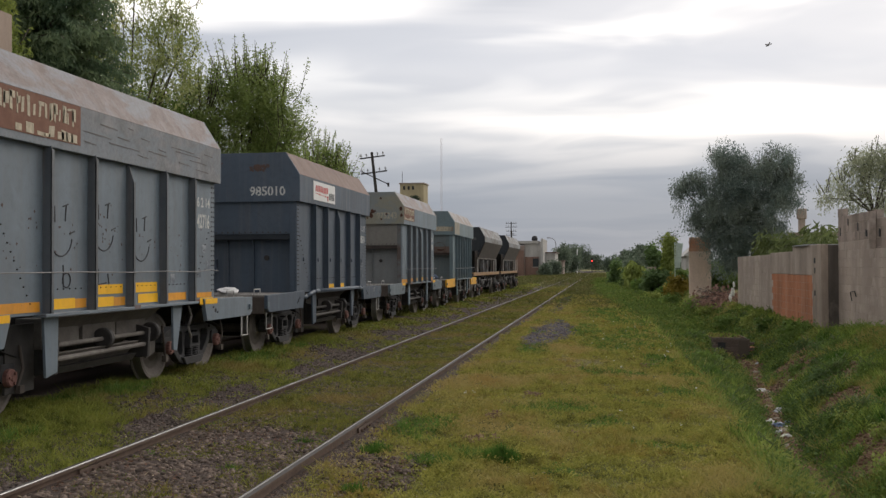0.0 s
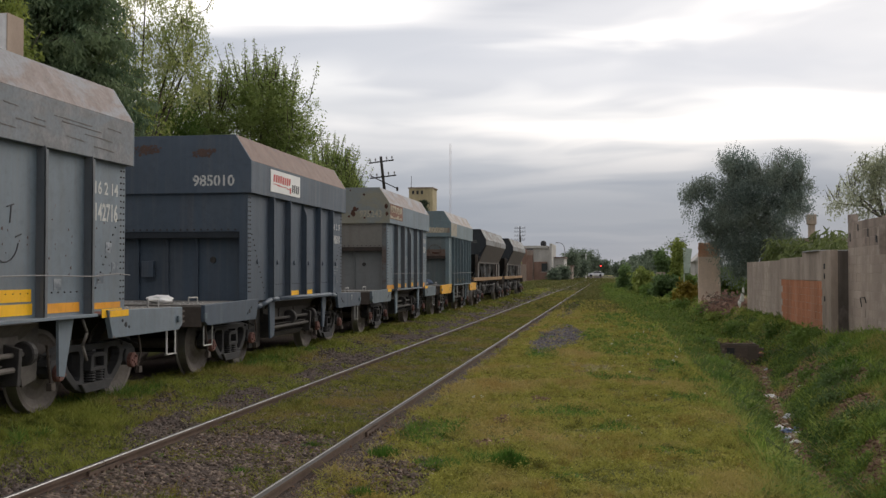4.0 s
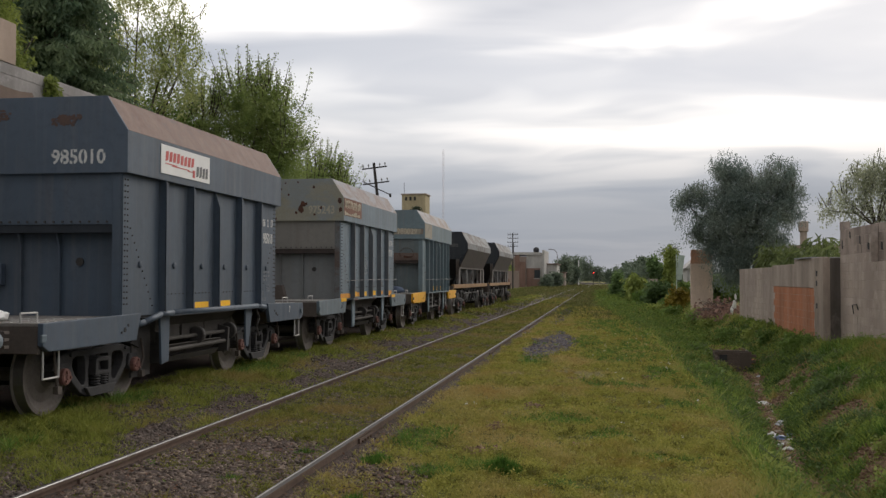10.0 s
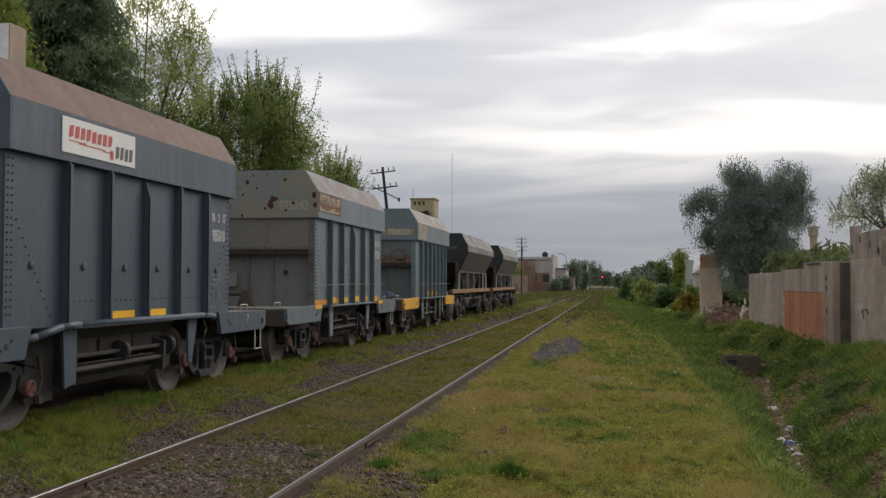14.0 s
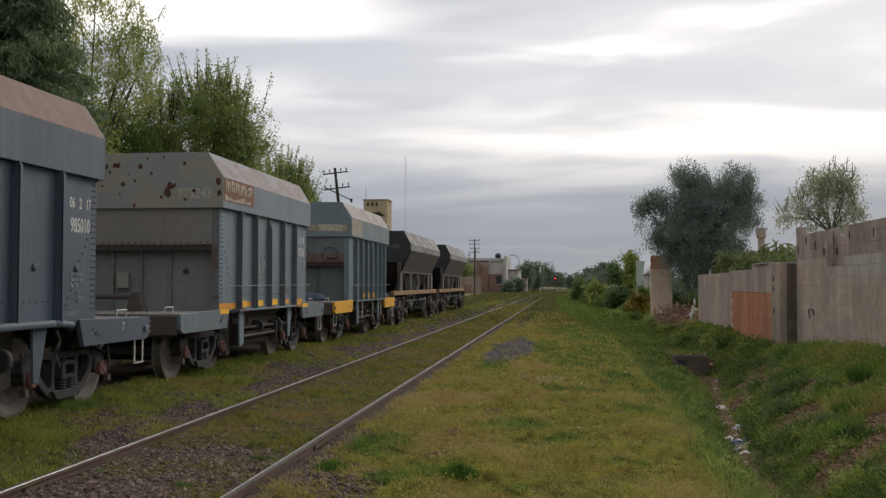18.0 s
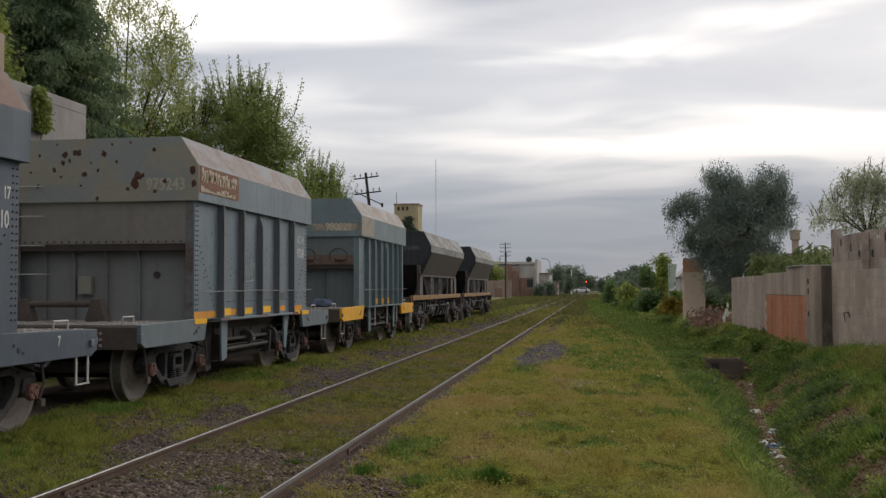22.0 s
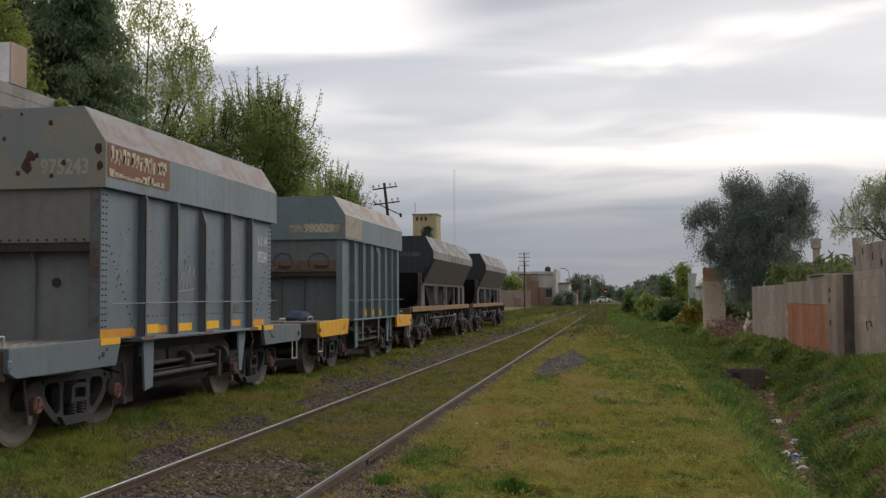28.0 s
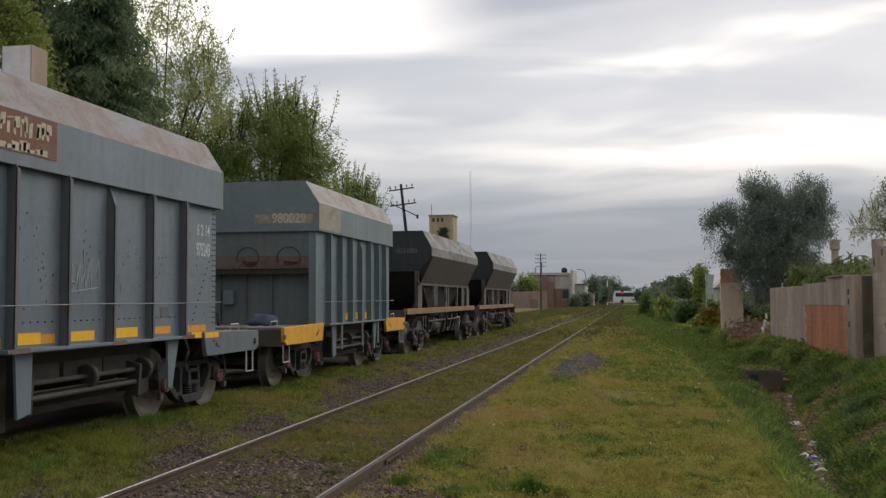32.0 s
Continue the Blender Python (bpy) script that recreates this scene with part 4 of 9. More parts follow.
def ballast_wagon(y, label, last=False):
    """A ballast hopper: wide upper bin, sheets leaning in below it, posts on an open frame. y: where its bin begins."""
    w = empty("ballast_wagon", pose(TRAIN_X, y, TRAIN_Z), label, "railway wagon", "wagons of the goods train")
    n = 8.75
    d0, d1 = -2.15, n + 1.55
    half, top, low = 1.4, 1.14, 1.03
    for s in (-1, 1):
        bm = bmesh.new()
        box(bm, *sorted((s * half, s * (half - 0.03))), 0.02, n - 0.02, 2.74, 2.98)
        part("bin_side", bm, P_WHITEGREY, w, bevel=0.006)
        bm = bmesh.new()
        prism(bm, [(s * half, 2.982), (s * top, 3.46), (s * (top - 0.04), 3.46), (s * (half - 0.04), 2.982)], "y", 0.02, n - 0.02)
        part("bin_slope", bm, P_WHITEGREY, w)
        bm = bmesh.new()
        prism(bm, [(s * half, 2.738), (s * low, 1.95), (s * (low - 0.03), 1.95), (s * (half - 0.03), 2.738)], "y", 0.25, n - 0.25)
        part("slope_sheet", bm, P_BROWN, w, "brown dusty sheet leaning inward")
        bm = bmesh.new()
        box(bm, *sorted((s * (low + 0.02), s * (low - 0.08))), 0.0, n, 1.9, 1.97)
        part("waist_rail", bm, P_BROWN, w)
        for yy in (0.12, 2.3, 2.65, 4.3, 4.65, 6.4, n - 1.2, n - 0.12):
            wd = 0.28 if yy in (0.12, n - 0.12, n - 1.2) else 0.05
            bm = bmesh.new()
            box(bm, *sorted((s * (low + 0.01), s * (low - 0.06))), yy - wd, yy + wd, 1.24, 1.9)
            part("side_post", bm, P_POST if wd > 0.1 else P_WHITEGREY, w, bevel=0.004)
        bm = bmesh.new()
        box(bm, *sorted((s * (low + 0.06), s * (low - 0.06))), d0 + 0.4, d1 - 0.4, 1.09, 1.25)
        part("side_sill", bm, P_SILL_ORANGE, w, "long rusty orange side sill", 0.008)
        # sheet coloured near black for the shaded open interior
        bm = bmesh.new()
        prism(bm, [(s * 0.95, 1.9), (s * 0.35, 0.5), (s * 0.3, 0.5), (s * 0.9, 1.9)], "y", 0.8, n - 0.8)
        part("hopper_sheet", bm, M_DARKPIT, w)
        for yy in (0.6, n - 0.6):
            hook_handle(w, s * low, yy, 1.02, "y", 0.35, 0.5, "step_stirrup")
    for e, s, y0 in ((0, 1, 0.0), (1, -1, n)):
        bm = bmesh.new()
        prism(bm, [(-half, 2.74), (-low, 2.3), (low, 2.3), (half, 2.74), (half, 2.98), (top, 3.46), (-top, 3.46), (-half, 2.98)], "y", *sorted((y0, y0 + s * 0.03)))
        part("bin_end", bm, P_BLACK, w, "sooty black end plate")
        bm = bmesh.new()
        prism(bm, [(y0 + s * 0.03, 2.32), (y0 + s * 1.6, 1.0), (y0 + s * 1.65, 1.0), (y0 + s * 0.08, 2.36)], "x", -low, low)
        part("end_slope_sheet", bm, M_DARKPIT, w)
        for sx in (-1, 1):
            bm = bmesh.new()
            box(bm, *sorted((sx * 1.02, sx * 0.9)), *sorted((y0, y0 + s * 0.12)), 1.2, 2.32)
            part("end_post", bm, P_POST, w, bevel=0.005)
    for ya in (d0, d1 - 0.1):
        bm = bmesh.new()
        box(bm, -1.1, 1.1, ya, ya + 0.1, 0.8, 1.2)
        part("end_sill", bm, M_END_SILL, w, bevel=0.01)
    for a, b in ((d0 + 0.1, 0.6), (n - 0.6, d1 - 0.1)):
        bm = bmesh.new()
        box(bm, -1.05, 1.05, a, b, 1.12, 1.18)
        part("deck_plate", bm, M_END_SILL, w)
    bm = bmesh.new()
    box(bm, -0.28, 0.28, d0 + 0.1, d1 - 0.1, 0.66, 1.1)
    part("centre_sill", bm, M_STEEL, w)
    bm = bmesh.new()
    lathe(bm, [(-0.6, 0.1), (-0.55, 0.22), (0.55, 0.22), (0.6, 0.1)], "y", 16, (0.75, 2.9, 0.72))
    part("air_tank", bm, M_STEEL, w, "dusty brake air tank", smooth=True)
    for k in range(4):
        bm = bmesh.new()
        prism(bm, [(0.5, 0.98), (0.95, 0.98), (0.8, 0.42), (0.5, 0.36)], "y", 3.85 + k * 0.85, 4.35 + k * 0.85)
        part("discharge_door", bm, M_DARKPIT, w, bevel=0.02)
    for s in (-1, 1):
        for yy in (1.3, 4.4, 7.2):
            bm = bmesh.new()
            pipe(bm, [(s * 1.0, yy, 1.02), (s * 1.02, yy + 0.1, 0.7), (s * 0.9, yy + 0.5, 0.5), (s * 0.9, yy + 0.9, 0.55)], 0.03, 6)
            part("brake_lever", bm, M_STEEL, w)
    for s in (-1, 1):
        for k in range(5):
            bm = bmesh.new()
            yy = 2.2 + k * 1.05
            prism(bm, [(s * 0.98, 1.08), (s * 1.02, 1.08), (s * 0.92, 0.5), (s * 0.88, 0.5)], "y", yy, yy + 0.09)
            part("door_arm", bm, M_STEEL, w)
        bm = bmesh.new()
        rod(bm, (s * 0.96, 1.6, 0.84), (s * 0.96, n - 1.8, 0.84), 0.035, 8)
        part("door_shaft", bm, M_STEEL, w)
        for k, yy in enumerate((1.9, 3.9, 5.9)):
            bm = bmesh.new()
            prism(bm, [(s * half, 2.9), (s * (half + 0.012), 2.9), (s * (top + 0.012), 3.465), (s * top, 3.465)], "y", yy - 0.03, yy + 0.03)
            part("bin_strap", bm, P_WHITEGREY, w)
    bm = bmesh.new()
    prism(bm, [(-top, 3.46), (top, 3.46), (0.5, 3.56), (-0.5, 3.56)], "y", 2.6, 2.75)
    part("roof_bow", bm, P_BROWN, w)
    coupler(w, d0, -1)
    coupler(w, d1, 1)
    for yy in (-0.35, n - 0.35):
        bogie(w, yy)
    if last:
        bm = bmesh.new()
        box(bm, -0.98, 0.98, n + 0.04, n + 1.0, 1.2, 2.05)
        box(bm, -1.02, 1.02, n, n + 1.05, 2.05, 2.12)
        part("tail_locker", bm, M_END_SILL, w, "rusty brown locker at the tail", 0.012)
    return w


wagon_5 = ballast_wagon(48.35, "sooty ballast hopper wagon with dusty white hood on rails")
wagon_6 = ballast_wagon(61.35, "brown-stained ballast hopper wagon at the tail of the train", True)
TRAIN = ((wagon_1, WAGON_Y[0]), (wagon_2, WAGON_Y[1]), (wagon_3, WAGON_Y[2]), (wagon_4, WAGON_Y[3]), (wagon_5, 48.35), (wagon_6, 61.35))


# ---- markings and loose fittings of the wagons ----
SIDE_X = BODY_HALF + 0.002
HOOD_X = HOOD_HALF + 0.002
M_GREYSTENCIL = patchy("worn_grey_stencil", (0.36, 0.38, 0.4), (0.1, 0.12, 0.15), (0.16, 0.18, 0.2), 0.45)


def side_m(x, y, z):
    """The pose of lettering on the side that faces the open track."""
    return Matrix.Translation((x, y, z)) @ Matrix(((0, 0, 1, 0), (1, 0, 0, 0), (0, 1, 0, 0), (0, 0, 0, 1)))


def end_m(x, y, z):
    return Matrix.Translation((x, y, z)) @ Matrix(((1, 0, 0, 0), (0, 0, -1, 0), (0, 1, 0, 0), (0, 0, 0, 1)))


def yellow_patch(w, y0, y1, z0, z1, worn=False):
    bm = bmesh.new()
    box(bm, SIDE_X - 0.001, SIDE_X + 0.003, y0, y1, z0, z1)
    part("yellow_stripe", bm, M_ORANGE_WORN if worn else M_YELLOW, w, "flaking yellow warning stripe")


def rope(w, pts):
    bm = bmesh.new()
    pipe(bm, pts, 0.0065, 6)
    part("side_rod", bm, M_ROPE, w, "thin metal rod along the side")


def scrawl(w, y0, z0, strokes, material, label):
    """Hand-drawn strokes on the side, each a list of (y, z) offsets."""
    bm = bmesh.new()
    for st in strokes:
        pipe(bm, [(SIDE_X, y0 + a, z0 + b) for a, b in st], 0.008, 5)
    part("graffiti", bm, material, w, label)


def arc(y, z, r, a0, a1, n=9):
    return [(y + r * math.cos(radians(a0 + (a1 - a0) * i / n)), z + r * math.sin(radians(a0 + (a1 - a0) * i / n))) for i in range(n + 1)]


# light grey wagon: rust sign, stripes, scrawled faces, faint numbers
bm = bmesh.new()
box(bm, HOOD_X - 0.001, HOOD_X + 0.003, 0.0, 1.66, 2.82, 3.235)
sign = part("sign_patch", bm, M_BROWN_SIGN, wagon_1, "rust-brown sign patch with flaked pale paint")


def flaked_sign(parent, y0, y1, z0, z1, seed):
    """The remains of painted letters: ragged pale flakes in two rows."""
    r = random.Random(seed)
    rows = []
    y = y0
    while y < y1 - 0.05:
        wd = r.uniform(0.05, 0.1)
        zb = z0 + (z1 - z0) * r.uniform(0.42, 0.5)
        rows.append((y, y + wd * r.uniform(0.35, 0.6), zb, z0 + (z1 - z0) * r.uniform(0.75, 0.93)))
        if r.random() < 0.85:
            rows.append((y, y + wd, zb + r.uniform(0.0, 0.14), zb + r.uniform(0.16, 0.19)))
        if r.random() < 0.85:
            rows.append((y - 0.02, y + wd + 0.03, z0 + 0.005, z0 + (z1 - z0) * r.uniform(0.08, 0.34)))
        y += wd + r.uniform(0.008, 0.03)
    bm = bmesh.new()
    for a, b, c, d in rows:
        sl = r.uniform(-0.015, 0.015)
        prism(bm, [(a, c), (b, c + sl), (b + sl, d), (a + sl, d - sl)], "x", HOOD_X + 0.003, HOOD_X + 0.006)
    tagged(part("flaked_paint", bm, M_PALE, parent, "pale flaked remains of sign paint"), kind="stuff")


flaked_sign(sign, 0.06, 1.62, 2.83, 3.22, 3)
for a, b, c, d, worn in ((1.14, 1.7, 1.09, 1.2, False), (1.7, 1.94, 1.09, 1.19, True), (2.04, 2.78, 1.22, 1.33, False), (2.04, 2.56, 1.08, 1.19, False), (2.56, 2.84, 1.08, 1.18, True), (2.94, 3.7, 1.22, 1.34, False),
                         (3.18, 3.72, 1.09, 1.2, False), (3.86, 4.6, 1.09, 1.19, True), (4.77, 5.5, 1.1, 1.17, True), (5.08, 5.54, 1.0, 1.095, False), (0.1, 1.02, 1.08, 1.18, True)):
    yellow_patch(wagon_1, a, b, c, d, worn)
rope(wagon_1, [(1.49, 0.0, 1.47), (1.49, 1.7, 1.475), (1.495, 2.9, 1.465), (1.49, 3.6, 1.475), (1.49, 4.7, 1.46), (1.48, 5.3, 1.49), (1.46, 5.6, 1.47)])
M_CHAR = plain("charcoal_scrawl", (0.05, 0.05, 0.055), 0.9)
M_CHALK = plain("chalk_scrawl", (0.33, 0.35, 0.36), 0.9)
for y0, z0 in ((1.42, 1.86), (2.33, 1.93), (3.26, 1.82)):
    scrawl(wagon_1, y0, z0, [arc(0, 0, 0.22, 190, 350), [(-0.12, 0.13), (-0.13, 0.3)], [(0.08, 0.15), (0.1, 0.32)], [(0.03, 0.3), (0.14, 0.33)], [(0.17, 0.02), (0.27, 0.05)]], M_CHAR, "charcoal graffiti of a curved smile")
scrawl(wagon_1, 1.46, 1.3, [[(0, 0.25), (0.01, 0.02)], arc(0.07, 0.09, 0.08, 180, -170), [(-0.26, 0.3), (-0.24, 0.1), (-0.3, 0.0)]], M_CHAR, "charcoal scrawl")
scrawl(wagon_1, 2.2, 1.33, [[(0, 0.18), (0, 0.0), (0.2, 0.02)], [(0.22, 0.12), (0.25, 0.0)]], M_CHAR, "charcoal scrawl")
letters("16 2 14", 0.19, M_WHITE, wagon_1, side_m(SIDE_X, 5.16, 2.43), "side_number", "faded white stencilled number", 0.95)
letters("142716", 0.27, M_WHITE, wagon_1, side_m(SIDE_X, 5.16, 2.16), "side_number", "faded white stencilled number", 0.66)
for a, c in ((4.97, 1.38), (5.3, 1.5), (5.15, 1.72), (4.1, 1.32)):
    bm = bmesh.new()
    box(bm, SIDE_X, SIDE_X + 0.003, a, a + 0.14, c, c + 0.12)
    part("faded_stencil", bm, M_GREYSTENCIL, wagon_1, "small faded white stencil mark")


def paint_chips(w, bays, z0, z1, n, seed):
    """Small dark chips where the paint has come off."""
    r = random.Random(seed)
    bm = bmesh.new()
    for k in range(n):
        a, b = r.choice(bays)
        y, z, q = r.uniform(a, b), r.triangular(z0, z1, (z0 + z1) / 2), r.uniform(0.004, 0.014)
        prism(bm, [(y + q * math.cos(t * 1.25) * r.uniform(0.5, 1.3), z + q * 1.3 * math.sin(t * 1.25) * r.uniform(0.5, 1.3)) for t in range(5)], "x", SIDE_X - 0.003, SIDE_X + 0.0005 + 0.00001 * k)
    tagged(part("paint_chips", bm, M_LIGHT_RUST, w, "small rusty chips in the paint"), kind="stuff")


M_LIGHT_RUST = rusty("light_rust_stain", (0.085, 0.06, 0.055), (0.13, 0.075, 0.055), 8.0, 0.9)
paint_chips(wagon_1, ((0.3, 1.0), (1.2, 1.9), (2.1, 2.8), (3.0, 3.7), (3.9, 4.6), (4.8, 5.5)), 1.35, 2.3, 80, 4)
paint_chips(wagon_3, ((0.3, 0.9), (1.1, 1.75), (1.95, 2.6), (2.9, 3.5), (3.7, 4.4), (4.6, 5.5)), 1.25, 2.5, 110, 5)
paint_chips(wagon_4, ((0.2, 0.6), (0.8, 1.4), (1.5, 2.1), (2.3, 2.8)), 1.25, 2.5, 60, 6)


M_RUST_EDGE = patchy("red_rust_at_ribs", (0.15, 0.12, 0.115), (0.13, 0.045, 0.032), (0.2, 0.075, 0.05), 0.6)
for w_, ribs_, rows_ in ((wagon_1, RIBS_A, ((1, 1.1, 1.75), (2, 1.1, 2.3), (3, 1.12, 1.6), (4, 1.1, 1.9), (2, 2.35, 2.6))), (wagon_3, RIBS_C, ((1, 1.12, 1.5), (2, 1.5, 2.1), (3, 1.12, 1.45), (4, 1.12, 1.7)))):
    for i, za, zb in rows_:
        bm = bmesh.new()
        yb = ribs_[i] + 0.052
        prism(bm, [(yb, za), (yb + 0.03, za), (yb + 0.02, (za + zb) / 2), (yb + 0.012, zb), (yb, zb)], "x", SIDE_X - 0.003, SIDE_X + 0.001)
        part("rust_run", bm, M_RUST_EDGE, w_, "red-brown rust run along a rib")
for w_, rows_ in ((wagon_1, ((4.72, 5.5, 1.04), (2.9, 3.05, 1.06))), (wagon_3, ((4.4, 5.5, 1.05), (2.7, 3.0, 1.05), (0.9, 1.2, 1.05)))):
    for a, b, z in rows_:
        bm = bmesh.new()
        box(bm, BODY_HALF + 0.1005, BODY_HALF + 0.102, a, min(b, 4.75), z - 0.03, z + 0.018) if a < 4.6 else box(bm, SIDE_X - 0.002, SIDE_X + 0.0015, a, b, z, z + 0.035)
        part("rust_patch", bm, M_RUST_EDGE, w_, "red-brown rust patch on the sill")


def scrapes(w, rows, material, seed):
    """Long scrapes along the hood side: each (y, z, length) a ragged sliver."""
    r = random.Random(seed)
    for y, z, ln in rows:
        bm = bmesh.new()
        n = 7
        lo = [(y + ln * i / n, z - r.uniform(0.002, 0.009) - 0.012 * i / n) for i in range(n + 1)]
        hi = [(y + ln * i / n, z + r.uniform(0.001, 0.009) - 0.012 * i / n) for i in range(n, -1, -1)]
        prism(bm, lo + hi, "x", HOOD_X - 0.003, HOOD_X + 0.0012)
        part("scrape", bm, material, w, "long scrape through the hood paint")


M_SCRAPE = rusty("scraped_bare_steel", (0.118, 0.115, 0.116), (0.155, 0.13, 0.118), 7.0, 0.8)
scrapes(wagon_1, ((1.72, 2.99, 0.62), (2.1, 3.11, 0.4), (2.3, 2.93, 0.75), (2.5, 3.02, 0.3), (3.0, 2.87, 0.3), (3.1, 3.08, 0.24), (3.3, 2.95, 0.5), (3.95, 3.08, 0.75), (4.1, 3.04, 0.8),
                  (4.2, 2.9, 0.35), (4.55, 2.97, 0.6), (4.75, 2.86, 0.45), (1.75, 2.88, 0.25), (5.05, 3.1, 0.3), (2.75, 3.16, 0.14), (3.6, 3.0, 0.2)), M_SCRAPE, 3)
# crumpled sack on the slate wagon's end deck
bm = bmesh.new()
bmesh.ops.create_icosphere(bm, subdivisions=3, radius=0.17)
for v in bm.verts:
    n_ = noise.noise(v.co * 9) * 0.3 + 1
    v.co = Vector((v.co.x * n_ * 1.1, v.co.y * n_ * 1.2, max(-0.06, v.co.z * n_ * 0.4)))
bmesh.ops.translate(bm, verts=bm.verts, vec=(0.6, -1.3, DECK_TOP + 0.06))
part("white_sack", bm, M_SIGN, wagon_2, "crumpled white sack lying on the deck")

bm = bmesh.new()
box(bm, -0.98, -0.72, 6.78, 7.0, DECK_TOP, DECK_TOP + 0.08)
box(bm, -0.95, -0.76, 6.8, 6.98, DECK_TOP + 0.08, DECK_TOP + 0.14)
part("loose_brick", bm, M_BROWN_SIGN, wagon_1, "loose reddish brick on the deck", 0.01)

# dark slate wagon: number, white sign, stencils, pipe rail
letters("985010", 0.235, M_WHITE, wagon_2, end_m(0.85, -0.001, 2.925), "end_number", "white stencilled number", 0.98)
letters("985010", 0.235, M_WHITE, wagon_2, side_m(SIDE_X, 5.21, 2.16), "side_number", "white stencilled number", 0.66)
letters("06   2   17", 0.17, M_WHITE, wagon_2, side_m(SIDE_X, 5.21, 2.42), "side_number", "white stencilled number", 0.72)
letters("36000", 0.1, M_GREYSTENCIL, wagon_2, side_m(SIDE_X, 4.955, 1.250), "side_number", "almost worn-off small number", 0.62)
bm = bmesh.new()
box(bm, HOOD_X - 0.001, HOOD_X + 0.008, 0.88, 2.45, 2.83, 3.195)
sign = part("sign_board", bm, M_SIGN, wagon_2, "white sign board with red and grey marks")


def sign_marks(parent, y0, y1, z0, z1, material, n, seed, name):
    r = random.Random(seed)
    bm = bmesh.new()
    x0, x1 = HOOD_X + 0.008, HOOD_X + 0.011
    w_ = (y1 - y0) / n
    for i in range(n):
        a = y0 + i * w_
        hi = z1 - (z1 - z0) * 0.1 * r.random()
        prism(bm, [(a, z0), (a + w_ * 0.7, z0 + 0.02 * r.random()), (a + w_ * 0.85, hi), (a + w_ * 0.14, hi - 0.02 * r.random())], "x", x0, x1)
    part(name, bm, material, parent)


sign_marks(sign, 1.0, 1.92, 2.99, 3.13, M_RED, 8, 1, "red_mark")
sign_marks(sign, 1.98, 2.4, 2.88, 3.04, M_SIGNGREY, 4, 2, "grey_mark")
bm = bmesh.new()
for a, b, c in ((1.0, 1.35, 2.955), (1.2, 1.75, 2.94), (1.7, 1.9, 2.925)):
    box(bm, HOOD_X + 0.008, HOOD_X + 0.011, a, b, c, c + 0.012)
box(bm, HOOD_X + 0.008, HOOD_X + 0.011, 1.86, 1.93, 2.86, 2.96)
part("red_mark", bm, M_RED, sign)
for a, b, c, d in ((1.97, 2.66, 1.055, 1.175), (2.9, 3.5, 1.06, 1.175)):
    yellow_patch(wagon_2, a, b, c, d)
rows = [(4.988, 5.05, 1.586, 1.624), (5.066, 5.127, 1.586, 1.624), (5.143, 5.204, 1.586, 1.624), (5.22, 5.282, 1.586, 1.624), (4.998, 5.082, 1.526, 1.554), (5.098, 5.182, 1.526, 1.554), (5.198, 5.282, 1.526, 1.554), (4.998, 5.077, 1.456, 1.504), (5.093, 5.172, 1.456, 1.504), (5.13, 5.3, 1.38, 1.4), (5.13, 5.3, 1.28, 1.3), (5.13, 5.16, 1.28, 1.4), (5.27, 5.3, 1.28, 1.4), (5.185, 5.245, 1.31, 1.37), (4.788, 4.842, 1.126, 1.184), (4.858, 4.912, 1.126, 1.184), (4.928, 4.982, 1.126, 1.184), (4.998, 5.052, 1.126, 1.184), (5.068, 5.122, 1.126, 1.184)]
dash_bars(wagon_2, SIDE_X, rows, M_GREYSTENCIL, "faded_stencil", "small white stencil marks")
for yy in (0.5, 1.48, 2.4, 3.25, 4.2, 5.12):
    bm = bmesh.new()
    lathe(bm, [(0.0, 0.042), (0.018, 0.042), (0.026, 0.024)], "x", 10, (BODY_HALF, yy, 1.67))
    part("side_boss", bm, P_SLATE, wagon_2, "round boss on the side")
bm = bmesh.new()
pipe(bm, [(1.36, 0.42, 0.93), (1.44, 0.55, 0.97), (1.46, 0.95, 1.05), (1.46, 1.3, 1.06), (1.46, 4.5, 1.06), (1.44, 4.95, 1.03), (1.36, 5.05, 0.98)], 0.04, 10)
part("pipe_rail", bm, P_SLATE, wagon_2, "grey pipe along the lower side", smooth=True)

for x0, x1, z0, z1, sd in ((-0.5, 0.02, 3.33, 3.52, 3), (0.5, 0.9, 3.3, 3.44, 5)):
    r_ = random.Random(sd)
    bm = bmesh.new()
    for _ in range(120):
        a, c = r_.triangular(x0, x1, (x0 + x1) / 2), r_.triangular(z0, z1, z1 - 0.05)
        q = r_.uniform(0.006, 0.024)
        pts = [(a + q * 1.5 * math.cos(k * 1.05) * r_.uniform(0.6, 1.2), c + q * math.sin(k * 1.05) * r_.uniform(0.6, 1.2)) for k in range(6)]
        prism(bm, pts, "y", -0.0015 - 0.00004 * len(bm.faces) / 8, 0.001)
    tagged(part("rust_stain", bm, M_LIGHT_RUST, wagon_2, "blotch of rust breaking through the paint"), kind="stuff")

letters("7", 0.15, M_WHITE, wagon_2, side_m(1.424, 6.33, 0.95), "deck_number", "small white painted figure", 0.8)
for k in range(6):
    x = 0.85 - 0.325 + k * 0.13
    for z in (2.925 - 0.065, 2.925 + 0.065):
        bm = bmesh.new()
        box(bm, x - 0.008, x + 0.008, -0.0035, -0.001, z - 0.022, z + 0.022)
        part("stencil_gap", bm, P_SLATE, wagon_2)

